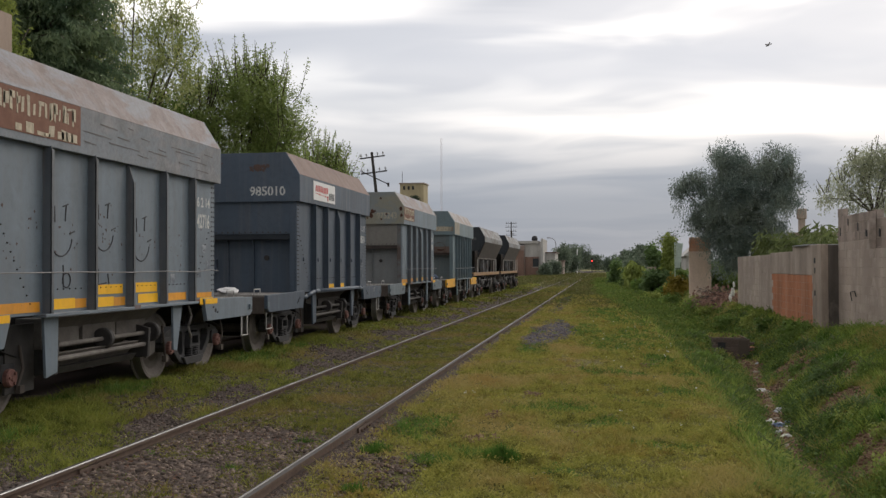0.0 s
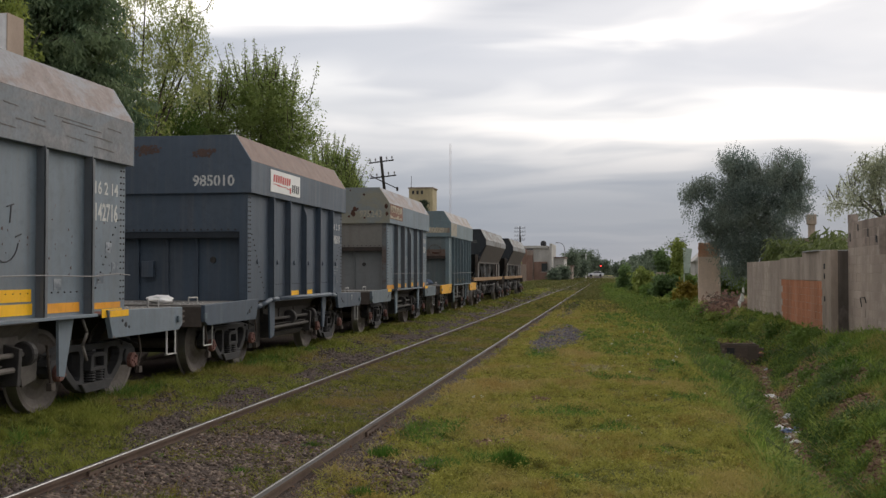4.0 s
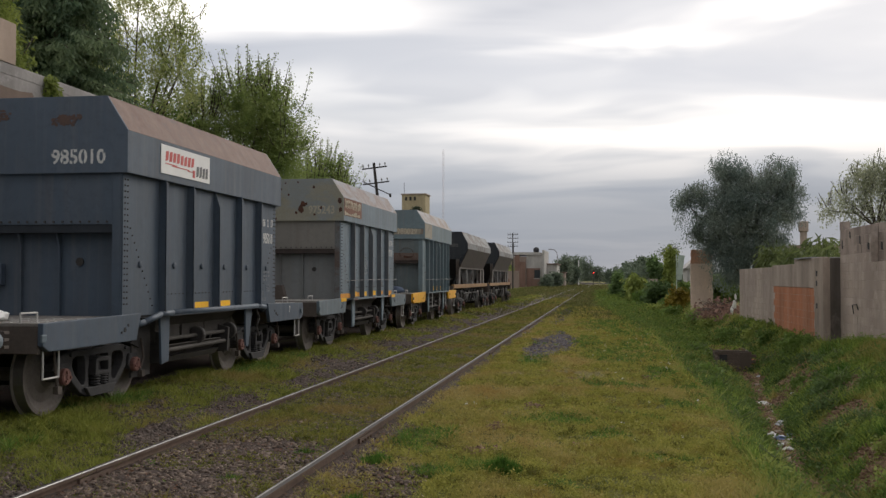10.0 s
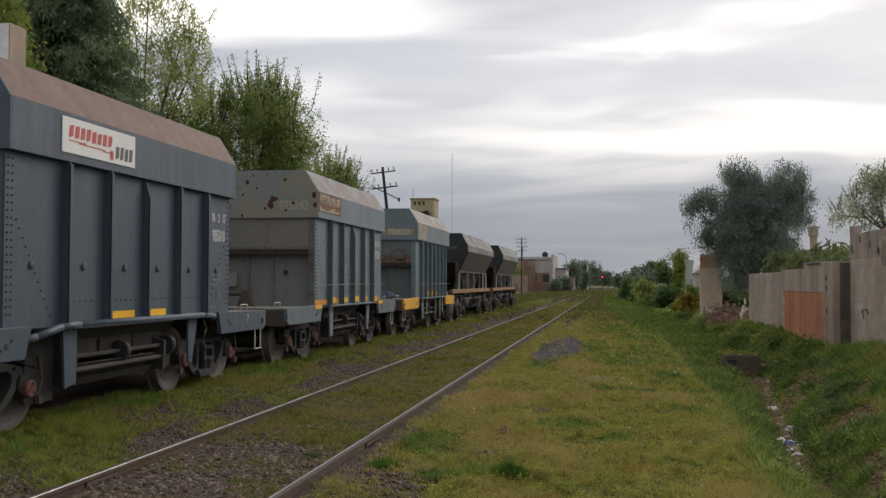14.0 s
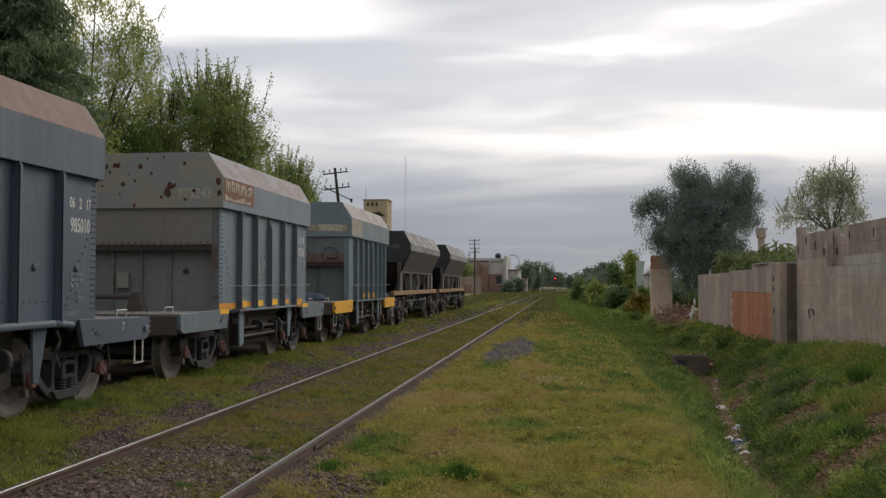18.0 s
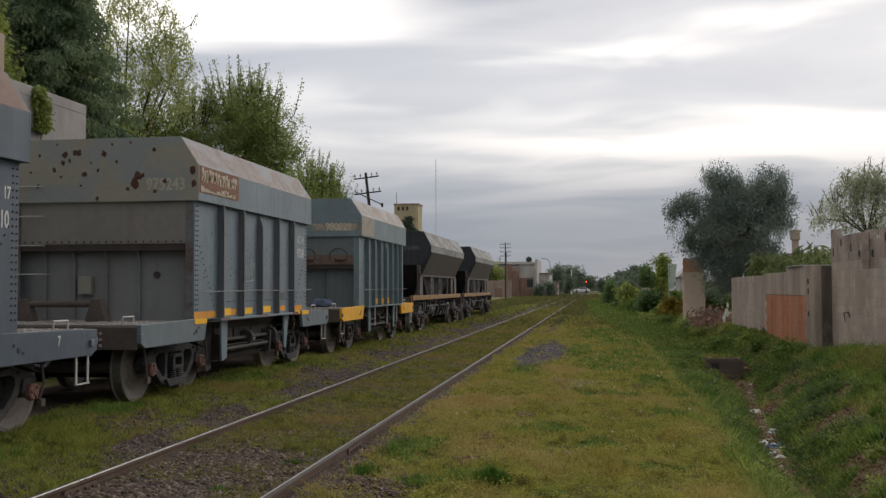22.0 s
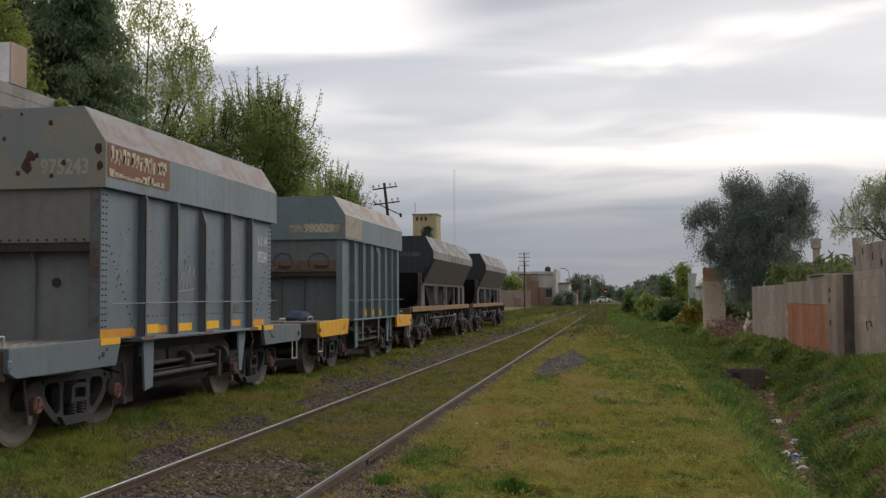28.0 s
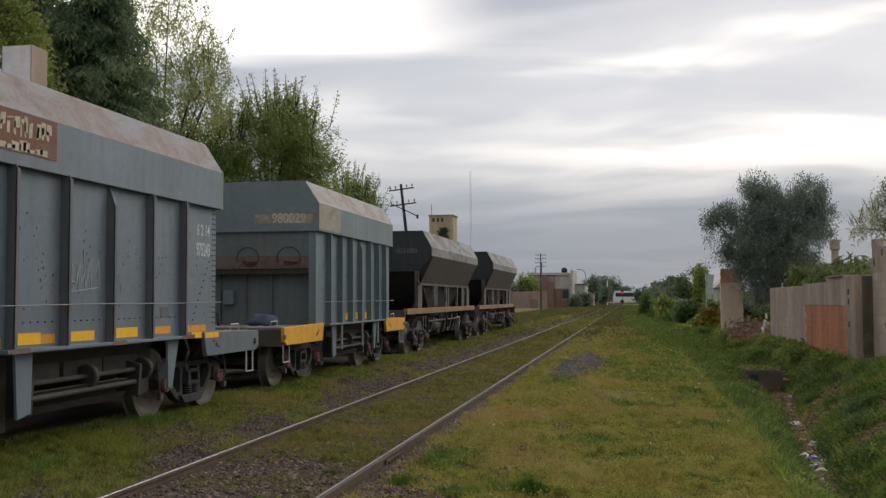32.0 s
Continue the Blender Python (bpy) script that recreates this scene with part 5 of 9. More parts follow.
# pale blue-grey wagon
bm = bmesh.new()
box(bm, HOOD_X - 0.001, HOOD_X + 0.003, 0.04, 1.6, 2.86, 3.235)
sign = part("sign_patch", bm, M_BROWN_SIGN, wagon_3, "rust-brown sign patch with flaked pale paint")
flaked_sign(sign, 0.1, 1.56, 2.87, 3.2, 8)
letters("975243", 0.24, M_FAINT, wagon_3, end_m(0.98, -0.001, 2.97), "end_number", "faint flaked number", 0.82)
letters("6 2 14", 0.2, M_WHITE, wagon_3, side_m(SIDE_X, 5.2, 2.42), "side_number", "faded white stencilled number", 0.8)
letters("975243", 0.24, M_WHITE, wagon_3, side_m(SIDE_X, 5.2, 2.16), "side_number", "faded white stencilled number", 0.6)
rust_spots(wagon_3, [(-0.55, 3.42, 0.045), (-0.4, 3.46, 0.04), (-0.34, 3.45, 0.05), (-0.58, 3.31, 0.04), (-0.48, 3.34, 0.025), (0.05, 3.43, 0.045), (-0.71, 3.21, 0.035), (-0.25, 3.14, 0.04), (-0.04, 3.19, 0.025),
                     (-0.94, 3.42, 0.022), (-0.96, 2.98, 0.03), (0.41, 2.92, 0.035), (0.52, 3.0, 0.075), (0.57, 3.1, 0.06), (0.81, 3.47, 0.032), (0.97, 3.02, 0.035), (0.82, 2.88, 0.03), (0.24, 3.31, 0.025),
                     (0.17, 3.56, 0.02), (-0.67, 3.58, 0.018), (-1.07, 3.18, 0.02), (0.64, 3.11, 0.03), (-0.15, 3.3, 0.018), (-0.61, 3.11, 0.02), (-0.3, 2.98, 0.02), (1.38, 3.18, 0.06), (1.4, 2.98, 0.05), (0.45, 3.58, 0.02), (-0.05, 2.79, 0.035)], 0.0)
for a, b, c, d, worn in ((0.06, 0.88, 1.07, 1.17, True), (1.0, 1.5, 1.09, 1.2, False), (1.5, 1.74, 1.09, 1.18, True), (1.89, 2.48, 1.09, 1.19, False), (2.78, 3.42, 1.09, 1.2, False), (3.68, 4.25, 1.1, 1.19, True), (4.56, 5.3, 1.09, 1.18, True), (4.86, 5.2, 1.01, 1.085, False)):
    yellow_patch(wagon_3, a, b, c, d, worn)
for w_ in (wagon_1, wagon_3):
    for a, b in ((0.02, 0.46), (HOOD_L - 0.46, HOOD_L - 0.02)):
        bm = bmesh.new()
        box(bm, 1.421, 1.425, a, b, 1.0, 1.075)
        part("yellow_stripe", bm, M_YELLOW, w_, "flaking yellow warning stripe")
rope(wagon_3, [(1.48, 0.15, 1.455), (1.49, 1.2, 1.46), (1.49, 2.6, 1.47), (1.49, 4.2, 1.465), (1.48, 5.62, 1.475)])
scrawl(wagon_3, 1.95, 1.58, [[(0.0, 0.05), (0.02, 0.4), (0.1, 0.3), (0.03, 0.22), (0.12, 0.02)], [(0.16, 0.1), (0.24, 0.3), (0.2, 0.02), (0.32, 0.2)], [(0.3, 0.45), (0.34, 0.05), (0.46, 0.38), (0.44, 0.0)], [(0.5, 0.15), (0.6, 0.35), (0.62, 0.05)], [(-0.05, 0.0), (0.6, 0.06)], [(0, 0.28), (0.03, 0.0), (0.12, 0.05)], [(0.1, 0.3), (0.08, 0.12), (0.16, 0.1), (0.2, 0.3)], [(0.24, 0.0), (0.27, 0.3), (0.36, 0.08), (0.38, 0.3)], [(0.4, 0.1), (0.46, 0.25)], [(0.95, 0.3), (0.92, 0.08), (1.0, 0.05), (1.05, 0.2), (1.08, 0.02)]], M_CHALK, "chalk graffiti scrawl")
bm = bmesh.new()
rod(bm, (-0.86, -0.42, 1.29), (0.2, -0.42, 1.29), 0.045, 10)
part("brake_shaft", bm, M_END_SILL, wagon_3, "brown cross shaft on the deck")
for x in (-0.88, 0.2):
    bm = bmesh.new()
    prism(bm, [(x - 0.16, DECK_TOP), (x + 0.16, DECK_TOP), (x + 0.06, 1.36), (x - 0.06, 1.36)], "y", -0.5, -0.34)
    part("shaft_bracket", bm, M_END_SILL, wagon_3, "brown bracket of the cross shaft", 0.012)
dash_bars(wagon_3, SIDE_X, [(3.98, 4.2, 1.3, 1.42)], M_SIGNGREY, "dark_plate", "small dark plate")

# grey-green wagon
letters("980029", 0.25, M_PALE, wagon_4, end_m(0.9, -0.004, 2.97), "end_number", "faint pale number", 0.86)
M_CREAM = patchy("peeling_cream_paint", (0.33, 0.3, 0.235), (0.15, 0.15, 0.14), (0.24, 0.17, 0.12), 0.45)
bm = bmesh.new()
box(bm, HOOD_X - 0.001, HOOD_X + 0.003, 0.0, 1.35, Z_LOW + 0.04, Z_BEND - 0.01)
part("cream_patch", bm, M_CREAM, wagon_4, "peeling cream paint on the hood corner")
bm = bmesh.new()
box(bm, 0.25, 1.42, -0.003, 0.001, 2.88, 3.05)
part("cream_patch", bm, M_CREAM, wagon_4, "peeling cream paint under the number")
bm = bmesh.new()
box(bm, 1.05, 1.44, -0.012, 0.0, 3.06, 3.31)
part("end_patch_plate", bm, P_GREENGREY, wagon_4, "welded patch plate", 0.003)
for x, z, r in ((0.1, 2.27, 0.19), (0.88, 2.26, 0.2), (-0.75, 2.28, 0.18)):
    bm = bmesh.new()
    pipe(bm, [(x + r * 1.1 * math.cos(a), 0.045, z + r * math.sin(a)) for a in [math.pi * (-0.15 + 1.3 * i / 14) for i in range(15)]], 0.007, 5)
    part("wire_loop", bm, M_RUSTSPOT, wagon_4, "thin rusty wire loop hanging on the end")
    bm = bmesh.new()
    prism(bm, [(x - 0.1, 2.16), (x + 0.02, 2.13), (x + 0.16, 2.15), (x + 0.18, 2.19), (x, 2.2), (x - 0.08, 2.22)], "y", 0.03, 0.056)
    part("rusted_latch", bm, M_RUSTSPOT, wagon_4, "dark rusted latch on the band")
bm = bmesh.new()
box(bm, -1.36, 1.36, 0.055, 0.068, 2.07, 2.3)
part("rust_band", bm, M_RUST_BAND, wagon_4, "rusty band above the end beam")
for a in (1.98, 2.7, 3.42):
    yellow_patch(wagon_4, a, a + 0.16, 1.1, 1.24)
rope(wagon_4, [(1.48, 0.1, 1.46), (1.49, 2.9, 1.47), (1.48, 5.7, 1.475)])
bm = bmesh.new()
bmesh.ops.create_icosphere(bm, subdivisions=3, radius=0.2)
for v in bm.verts:
    n_ = 1 + noise.noise(v.co * 8 + Vector((2.0, 0, 0))) * 0.4
    v.co = Vector((v.co.x * n_ * 1.35, v.co.y * n_, max(-0.08, v.co.z * n_ * 0.7)))
bmesh.ops.translate(bm, verts=bm.verts, vec=(0.62, -0.5, DECK_TOP + 0.08))
part("deck_bundle", bm, plain("blue_grey_tarpaulin", (0.075, 0.1, 0.15), 0.8), wagon_4, "crumpled blue-grey cloth on the deck", smooth=True)
bm = bmesh.new()
pipe(bm, [(-0.62, -0.6, DECK_TOP), (-0.58, -0.6, DECK_TOP + 0.22), (-0.45, -0.6, DECK_TOP + 0.32), (-0.3, -0.6, DECK_TOP + 0.3), (-0.2, -0.6, DECK_TOP + 0.18), (-0.18, -0.6, DECK_TOP)], 0.025, 8)
part("bent_hose", bm, M_BLACK, wagon_4, "black bent hose standing on the deck", smooth=True)
for yy in (1.5, 3.0, 4.3):
    bm = bmesh.new()
    rod(bm, (1.46, yy, 1.08), (1.46, yy, 0.55), 0.02, 6)
    part("hanging_rod", bm, M_GREY_METAL, wagon_4)
letters("001880", 0.2, plain("dim_sooty_lettering", (0.1, 0.1, 0.095), 0.9, 0, 0.3), wagon_5, end_m(0.66, -0.001, 2.88), "end_number", "dim stencilled number", 1.1)


# ---- walls beside the ditch ----
def masonry(name, tint_a, tint_b, scale=4.0, grime=0.0, washed=0.0):
    m = Mat(name, 0.92, spec=0.2)
    base = m.mix(m.random(), tint_a, tint_b)
    st = m.noise(1.1, 6, 0.65, True, stretch=(1, 1, 0.4))
    base = m.mix(m.ramp(st, [(0.38, 0.6 + 0.3 * grime), (0.62 + 0.06 * grime, 0.0)]), base, scale3(tint_a, 0.58 - 0.18 * grime))
    run = m.noise(1.6, 5, 0.6, True, stretch=(1, 1, 0.09))
    base = m.mix(m.ramp(run, [(0.54 - 0.06 * grime, 0.0), (0.72 - 0.08 * grime, 0.3 + 0.4 * grime)]), base, scale3(tint_a, 0.5 - 0.15 * grime))
    pale = m.noise(1.7, 5, 0.7, True, dist=0.5)
    base = m.mix(m.ramp(pale, [(0.58, 0.0), (0.72, 0.45)]), base, scale3(tint_b, 1.25))
    if washed:
        wash = m.noise(2.0, 3, 0.5, True, stretch=(1, 1, 0.05), dist=0.2)
        base = m.mix(m.ramp(wash, [(0.53, 0.0), (0.6, washed)]), base, (0.56, 0.44, 0.35))
    g = m.noise(scale * 9, 5, 0.7)
    base = m.mix(m.ramp(g, [(0.35, 0.35), (0.6, 0.0)]), base, scale3(tint_a, 0.6))
    m.colour(base)
    m.bump(g, 0.5, 0.012)
    return m.m


M_BLOCK = masonry("weathered_concrete_block", (0.46, 0.375, 0.32), (0.545, 0.455, 0.395), grime=0.15)
M_BLOCK_NEW = masonry("paler_concrete_block", (0.44, 0.4, 0.355), (0.5, 0.455, 0.41))
M_BLOCK_OLD = masonry("mould_stained_block", (0.4, 0.325, 0.28), (0.5, 0.405, 0.35), grime=0.7)
M_CLAY = masonry("orange_hollow_clay_brick", (0.48, 0.2, 0.108), (0.52, 0.222, 0.122), grime=0.2, washed=0.15)
M_MORTAR = plain("grey_mortar", (0.33, 0.275, 0.235), 0.95, 0, 0.35, 5.0, 0.5)
M_CONC = masonry("stained_concrete", (0.44, 0.36, 0.3), (0.44, 0.36, 0.3), 2.0, grime=0.7)
M_CONC_DARK = masonry("mould_dark_concrete", (0.2, 0.172, 0.15), (0.2, 0.172, 0.15), 2.0, grime=1.0)


def piece_mesh(name, lx, ly, lz, material, chip=0.006):
    bm = bmesh.new()
    c = chip
    box(bm, -lx / 2, lx / 2, -ly / 2 + c * 0.1, ly / 2 - c * 0.1, -lz / 2 + c, lz / 2 - c)
    return finish(bm, name, material, 0.004)


def block_wall(name, label, x, y0, y1, z0, top, material, length=0.4, course=0.2, thick=0.15, choose=None, seed=1, joint=0.004):
    """A wall in the plane x along y: a mortar core with single blocks proud of it. top(y) gives its height."""
    wall = empty(name, pose(0, 0, 0), label, "wall", kind="structure")
    rnd = random.Random(seed)
    n = int(round((y1 - y0) / length))
    bm = bmesh.new()
    for i in range(n):
        a = y0 + i * length
        zt = z0 + course * int((min(top(a + 0.1), top(a + length - 0.1)) - z0) / course)
        if zt > z0:
            box(bm, x + 0.005, x + thick - 0.005, a, a + length, z0, zt - 0.012)
    part("mortar_core", bm, M_MORTAR, wall)
    meshes = {}
    rows = int((max(top(y0 + (y1 - y0) * k / 60) for k in range(61)) - z0) / course)
    for r in range(rows):
        zc = z0 + (r + 0.5) * course
        off = length / 2 if r % 2 else 0.0
        for i in range(-1, n + 1):
            a, b = y0 + i * length + off, y0 + (i + 1) * length + off
            a, b = max(a, y0), min(b, y1)
            if b - a < 0.1 or zc + course * 0.45 > top((a + b) / 2) or zc < height(x - 0.2, (a + b) / 2) - 0.15:
                continue
            mat = choose((a + b) / 2, zc, rnd) if choose else material
            key = (round(b - a, 2), mat.name)
            if key not in meshes:
                meshes[key] = piece_mesh("block", thick, b - a - 0.002, course - 0.002, mat, joint if mat != M_CLAY else 0.001)
            o = new("block", meshes[key])
            o.parent = wall
            o.matrix_basis = pose(x + thick / 2 + rnd.uniform(-0.004, 0.004), (a + b) / 2, zc, 0, 0, rnd.uniform(-0.4, 0.4))
    return wall


def clay_or_block(y, z, rnd):
    if 26.3 < y < 32.4 and z < 1.36:
        return M_CLAY
    return M_BLOCK


LOW_WALL_X, HIGH_WALL_X = 7.75, 8.12
block_wall("wall_low", "weathered concrete block wall with an orange clay brick panel", LOW_WALL_X, 26.2, 40.2, -0.24, lambda y: 2.02, M_BLOCK, choose=clay_or_block, joint=0.006)
M_RENDER = masonry("grimy_cement_render", (0.45, 0.37, 0.315), (0.45, 0.37, 0.315), 2.0, grime=0.6)
low_wall = bpy.data.objects["wall_low"]
for y0, y1, z0, z1 in ((28.9, 32.6, 1.365, 2.0), (26.2, 28.897, 1.365, 2.12)):
    bm = bmesh.new()
    box(bm, LOW_WALL_X - 0.012, LOW_WALL_X + 0.165, y0, y1, z0, z1)
    part("render_coat", bm, M_RENDER, low_wall, "stained cement render above the bare clay bricks", 0.01)


def ragged(y):
    return 2.84 - 0.2 * (int(y / 0.4) * 7 % 11 in (0, 4)) + 0.16 * (y > 24.8)


def high_top(y):
    return ragged(y) if y > 22.4 else (2.02 if y > 20.9 else (2.32 if y < 20.1 else 2.2))


def high_choice(y, z, rnd):
    if y > 22.4 and z > 2.1:
        return M_BLOCK_OLD
    return M_BLOCK_NEW if y < 21.2 and z > 1.75 else M_BLOCK


block_wall("wall_high", "grey concrete block wall with paler new top courses", HIGH_WALL_X, 12.4, 25.2, -0.24, high_top, M_BLOCK, choose=high_choice, seed=4)


block_wall("wall_ragged", "taller unfinished block wall with a broken top edge", HIGH_WALL_X + 0.156, 14.0, 22.8, 1.4, ragged, M_BLOCK_OLD, seed=6)
# open joints and knocked-out corners near the top of the unfinished wall
rj = random.Random(19)
for y, z, w, h in ((24.95, 2.3, 0.08, 0.22), (24.2, 2.52, 0.05, 0.17), (23.3, 2.36, 0.07, 0.2), (22.6, 2.22, 0.12, 0.16), (22.15, 2.2, 0.12, 0.18), (21.2, 2.5, 0.06, 0.18), (19.6, 2.46, 0.05, 0.2), (18.1, 2.55, 0.06, 0.18), (16.6, 2.45, 0.05, 0.2)):
    # near-black solid in place of the shaded gap
    bm = bmesh.new()
    pts = [(y - w / 2, z), (y + w / 2 * rj.uniform(0.5, 1), z + 0.02), (y + w / 2, z + h * 0.6), (y + w * 0.3, z + h), (y - w / 2 * rj.uniform(0.6, 1), z + h * 0.9)]
    face = HIGH_WALL_X if y > 22.5 else HIGH_WALL_X + 0.156
    prism(bm, pts, "x", face - 0.012, face + 0.02)
    part("open_joint", bm, M_DARKPIT, bpy.data.objects["wall_high" if y > 22.5 else "wall_ragged"])
# concrete pier between the two walls
bm = bmesh.new()
box(bm, LOW_WALL_X - 0.03, LOW_WALL_X + 0.14, 25.2, 26.2, -0.3, 2.12)
pier = thing("wall_pier", bm, M_CONC, "stained concrete pier between two block walls", "wall", kind="structure", bevel=0.015)
bm = bmesh.new()
box(bm, LOW_WALL_X + 0.14, HIGH_WALL_X + 0.2, 25.203, 25.36, -0.3, 2.1)
part("pier_return", bm, M_CONC_DARK, pier, "mould-darkened side of the pier", 0.01)
for z, w in ((1.42, 0.05), (1.66, 0.07), (0.86, 0.05)):
    # near-black box in place of the shade inside the notch
    bm = bmesh.new()
    box(bm, LOW_WALL_X - 0.04, LOW_WALL_X - 0.025, 25.9 - w, 25.9 + w, z, z + 0.13)
    part("pier_notch", bm, M_DARKPIT, pier)
bm = bmesh.new()
box(bm, 7.68, 8.5, 26.6, 28.6, 2.121, 2.15)
tagged(thing("roof_sheet", bm, plain("grey_tin_sheet", (0.3, 0.3, 0.31), 0.5, 0.3), "thin grey metal sheet lying on the wall", "metal sheet"))
# bent wire bracket on the high wall
bm = bmesh.new()
pipe(bm, [(HIGH_WALL_X - 0.02, 23.85, 0.8), (HIGH_WALL_X - 0.05, 23.85, 1.0), (HIGH_WALL_X - 0.05, 23.45, 1.02), (HIGH_WALL_X - 0.02, 23.45, 0.9)], 0.011, 6)
thing("wall_bracket", bm, M_DARKPIT, "bent dark iron bracket on the block wall", "bracket")

# standing end of a plastered brick wall further on
def build_wall_end():
    wall = empty("wall_end", pose(0, 0, 0), "plastered wall end with bare orange bricks at its top", "wall", kind="structure")
    bm = bmesh.new()
    box(bm, 6.92, 8.0, 52.0, 52.25, -0.2, 2.35)
    box(bm, 7.75, 8.0, 52.25, 62.0, -0.2, 2.0)
    part("plastered_wall", bm, masonry("pinkish_pale_plaster", (0.7, 0.545, 0.445), (0.7, 0.545, 0.445), 1.5), wall, bevel=0.01)
    rnd = random.Random(3)
    bm = bmesh.new()
    box(bm, 6.94, 7.98, 52.02, 52.23, 2.3, 3.05)
    part("brick_core", bm, masonry("orange_mortar", (0.5, 0.29, 0.2), (0.5, 0.29, 0.2)), wall)
    me = piece_mesh("brick", 0.325, 0.24, 0.172, masonry("pale_orange_brick", (0.56, 0.29, 0.19), (0.62, 0.35, 0.24)))
    for r in range(4):
        for i in range(3):
            o = new("brick", me)
            o.parent = wall
            o.matrix_basis = pose(7.08 + i * 0.34 + (0.06 if r % 2 else 0), 52.12 + rnd.uniform(-0.01, 0.01), 2.44 + r * 0.18)


build_wall_end()


# ---- buildings ----
M_PLASTER_W = masonry("grimy_white_plaster", (0.5, 0.48, 0.45), (0.5, 0.48, 0.45), 0.6)
M_PLASTER_B = masonry("brown_bare_plaster", (0.33, 0.26, 0.22), (0.33, 0.26, 0.22), 0.6)
M_REDBRICK = masonry("dull_red_brick_face", (0.26, 0.165, 0.13), (0.26, 0.165, 0.13), 1.0)
M_YELLOW_WALL = masonry("pale_yellow_plaster", (0.46, 0.39, 0.25), (0.46, 0.39, 0.25), 0.5)
M_GLASS_DARK = plain("dark_window_glass", (0.03, 0.035, 0.04), 0.15)
M_ROOFTILE = plain("dull_brown_roof", (0.16, 0.11, 0.09), 0.9)

# concrete building behind the train
M_CONC_GREY = masonry("raw_grey_concrete", (0.35, 0.328, 0.315), (0.39, 0.37, 0.355), 2.0, grime=0.4)
house = empty("concrete_building", pose(0, 0, 0), "raw concrete building with a stained parapet behind the train", "building")
bm = bmesh.new()
box(bm, -17.0, -9.0, 4.0, 21.35, -0.1, 5.55)
part("wall", bm, M_CONC_GREY, house)
bm = bmesh.new()
box(bm, -17.02, -8.994, 3.9, 21.37, 5.55, 5.78)
part("parapet", bm, M_CONC_GREY, house, "rain-stained concrete parapet", 0.02)
rs = random.Random(8)
outline = [(4.0, 4.2)] + [(18.6 + 0.5 * math.sin(k * 1.1) * rs.random() + 0.03 * k, 4.2 + k * 0.13) for k in range(8)] + [(18.7 - k * 0.42, 5.3 + rs.uniform(-0.12, 0.14)) for k in range(34)] + [(4.0, 5.4)]
bm = bmesh.new()
prism(bm, outline, "x", -8.995, -8.992)
part("rust_stain", bm, masonry("red_brown_stained_render", (0.22, 0.165, 0.135), (0.22, 0.165, 0.135)), house, "ragged red-brown stain on the render")
bm = bmesh.new()
box(bm, -9.62, -8.98, 17.55, 18.1, 5.78, 6.6)
col = part("roof_pillar", bm, masonry("brown_stained_render", (0.46, 0.36, 0.29), (0.46, 0.36, 0.29)), house, "square rendered pillar on the roof, stained brown", 0.015)
bm = bmesh.new()
box(bm, -9.6, -9.0, 17.53, 17.548, 5.8, 6.58)
part("white_face", bm, masonry("whitewash", (0.74, 0.73, 0.72), (0.74, 0.73, 0.72), 0.8), col, "whitewashed face of the pillar")

# yard wall before the far houses
bm = bmesh.new()
box(bm, -18.6, -10.7, 160.8, 161.1, -0.2, 2.75)
yard = thing("wall_yard", bm, M_PLASTER_B, "stained plaster yard wall before the far houses", "wall", kind="structure", bevel=0.02)
bm = bmesh.new()
box(bm, -13.4, -12.2, 160.74, 160.8, -0.2, 1.5)
part("brick_patch", bm, M_REDBRICK, yard, "bare brick patch in the plaster")
bm = bmesh.new()
box(bm, -18.0, -16.4, 160.74, 160.8, -0.2, 2.5)
part("yard_gate", bm, M_RUST_BAND, yard, "rusty sheet gate")
# two-storey houses far up the line
far_house = empty("far_house", pose(0, 0, 0), "two-storey house of bare plaster and brick with a white end wall", "house")
for nm, m_, dims in (("wall", M_PLASTER_B, (-16.2, -10.4, 172, 184, -0.1, 5.3)), ("wall", M_PLASTER_W, (-10.4, -7.6, 172.5, 184, -0.1, 5.6)), ("end_wall", M_PLASTER_W, (-7.6, -7.2, 171.5, 185, -0.1, 6.4)),
                     ("pilaster", M_REDBRICK, (-12.3, -11.5, 171.8, 172.0, -0.1, 5.5)), ("lean_to", M_REDBRICK, (-19.5, -16.2, 168, 175, -0.1, 3.0)), ("roof_slab", M_PLASTER_W, (-15.0, -8.0, 172.2, 184, 5.6, 6.05))):
    bm = bmesh.new()
    box(bm, *dims)
    part(nm, bm, m_, far_house)
bm = bmesh.new()
box(bm, -10.35, -8.0, 172.38, 172.5, -0.1, 3.3)
part("brick_front", bm, M_REDBRICK, far_house)
bm = bmesh.new()
box(bm, -11.48, -10.5, 171.85, 172.0, -0.1, 4.4)
part("brick_front", bm, M_REDBRICK, far_house)
for a, b, c, d, yf in ((-9.0, -8.0, 1.6, 3.0, 172.36), (-13.6, -12.6, 2.6, 3.8, 171.98)):
    bm = bmesh.new()
    box(bm, a, b, yf - 0.05, yf + 0.02, c, d)
    wn = part("window", bm, M_GLASS_DARK, far_house)
    bm = bmesh.new()
    box(bm, a - 0.1, b + 0.1, yf - 0.07, yf - 0.02, c - 0.12, c - 0.02)
    part("sill", bm, M_PLASTER_W, wn)
bm = bmesh.new()
bmesh.ops.create_icosphere(bm, subdivisions=2, radius=0.55, matrix=Matrix.Translation((-8.9, 176, 6.5)))
part("water_tank", bm, M_DARKPIT, far_house, "small dark roof water tank")
bm = bmesh.new()
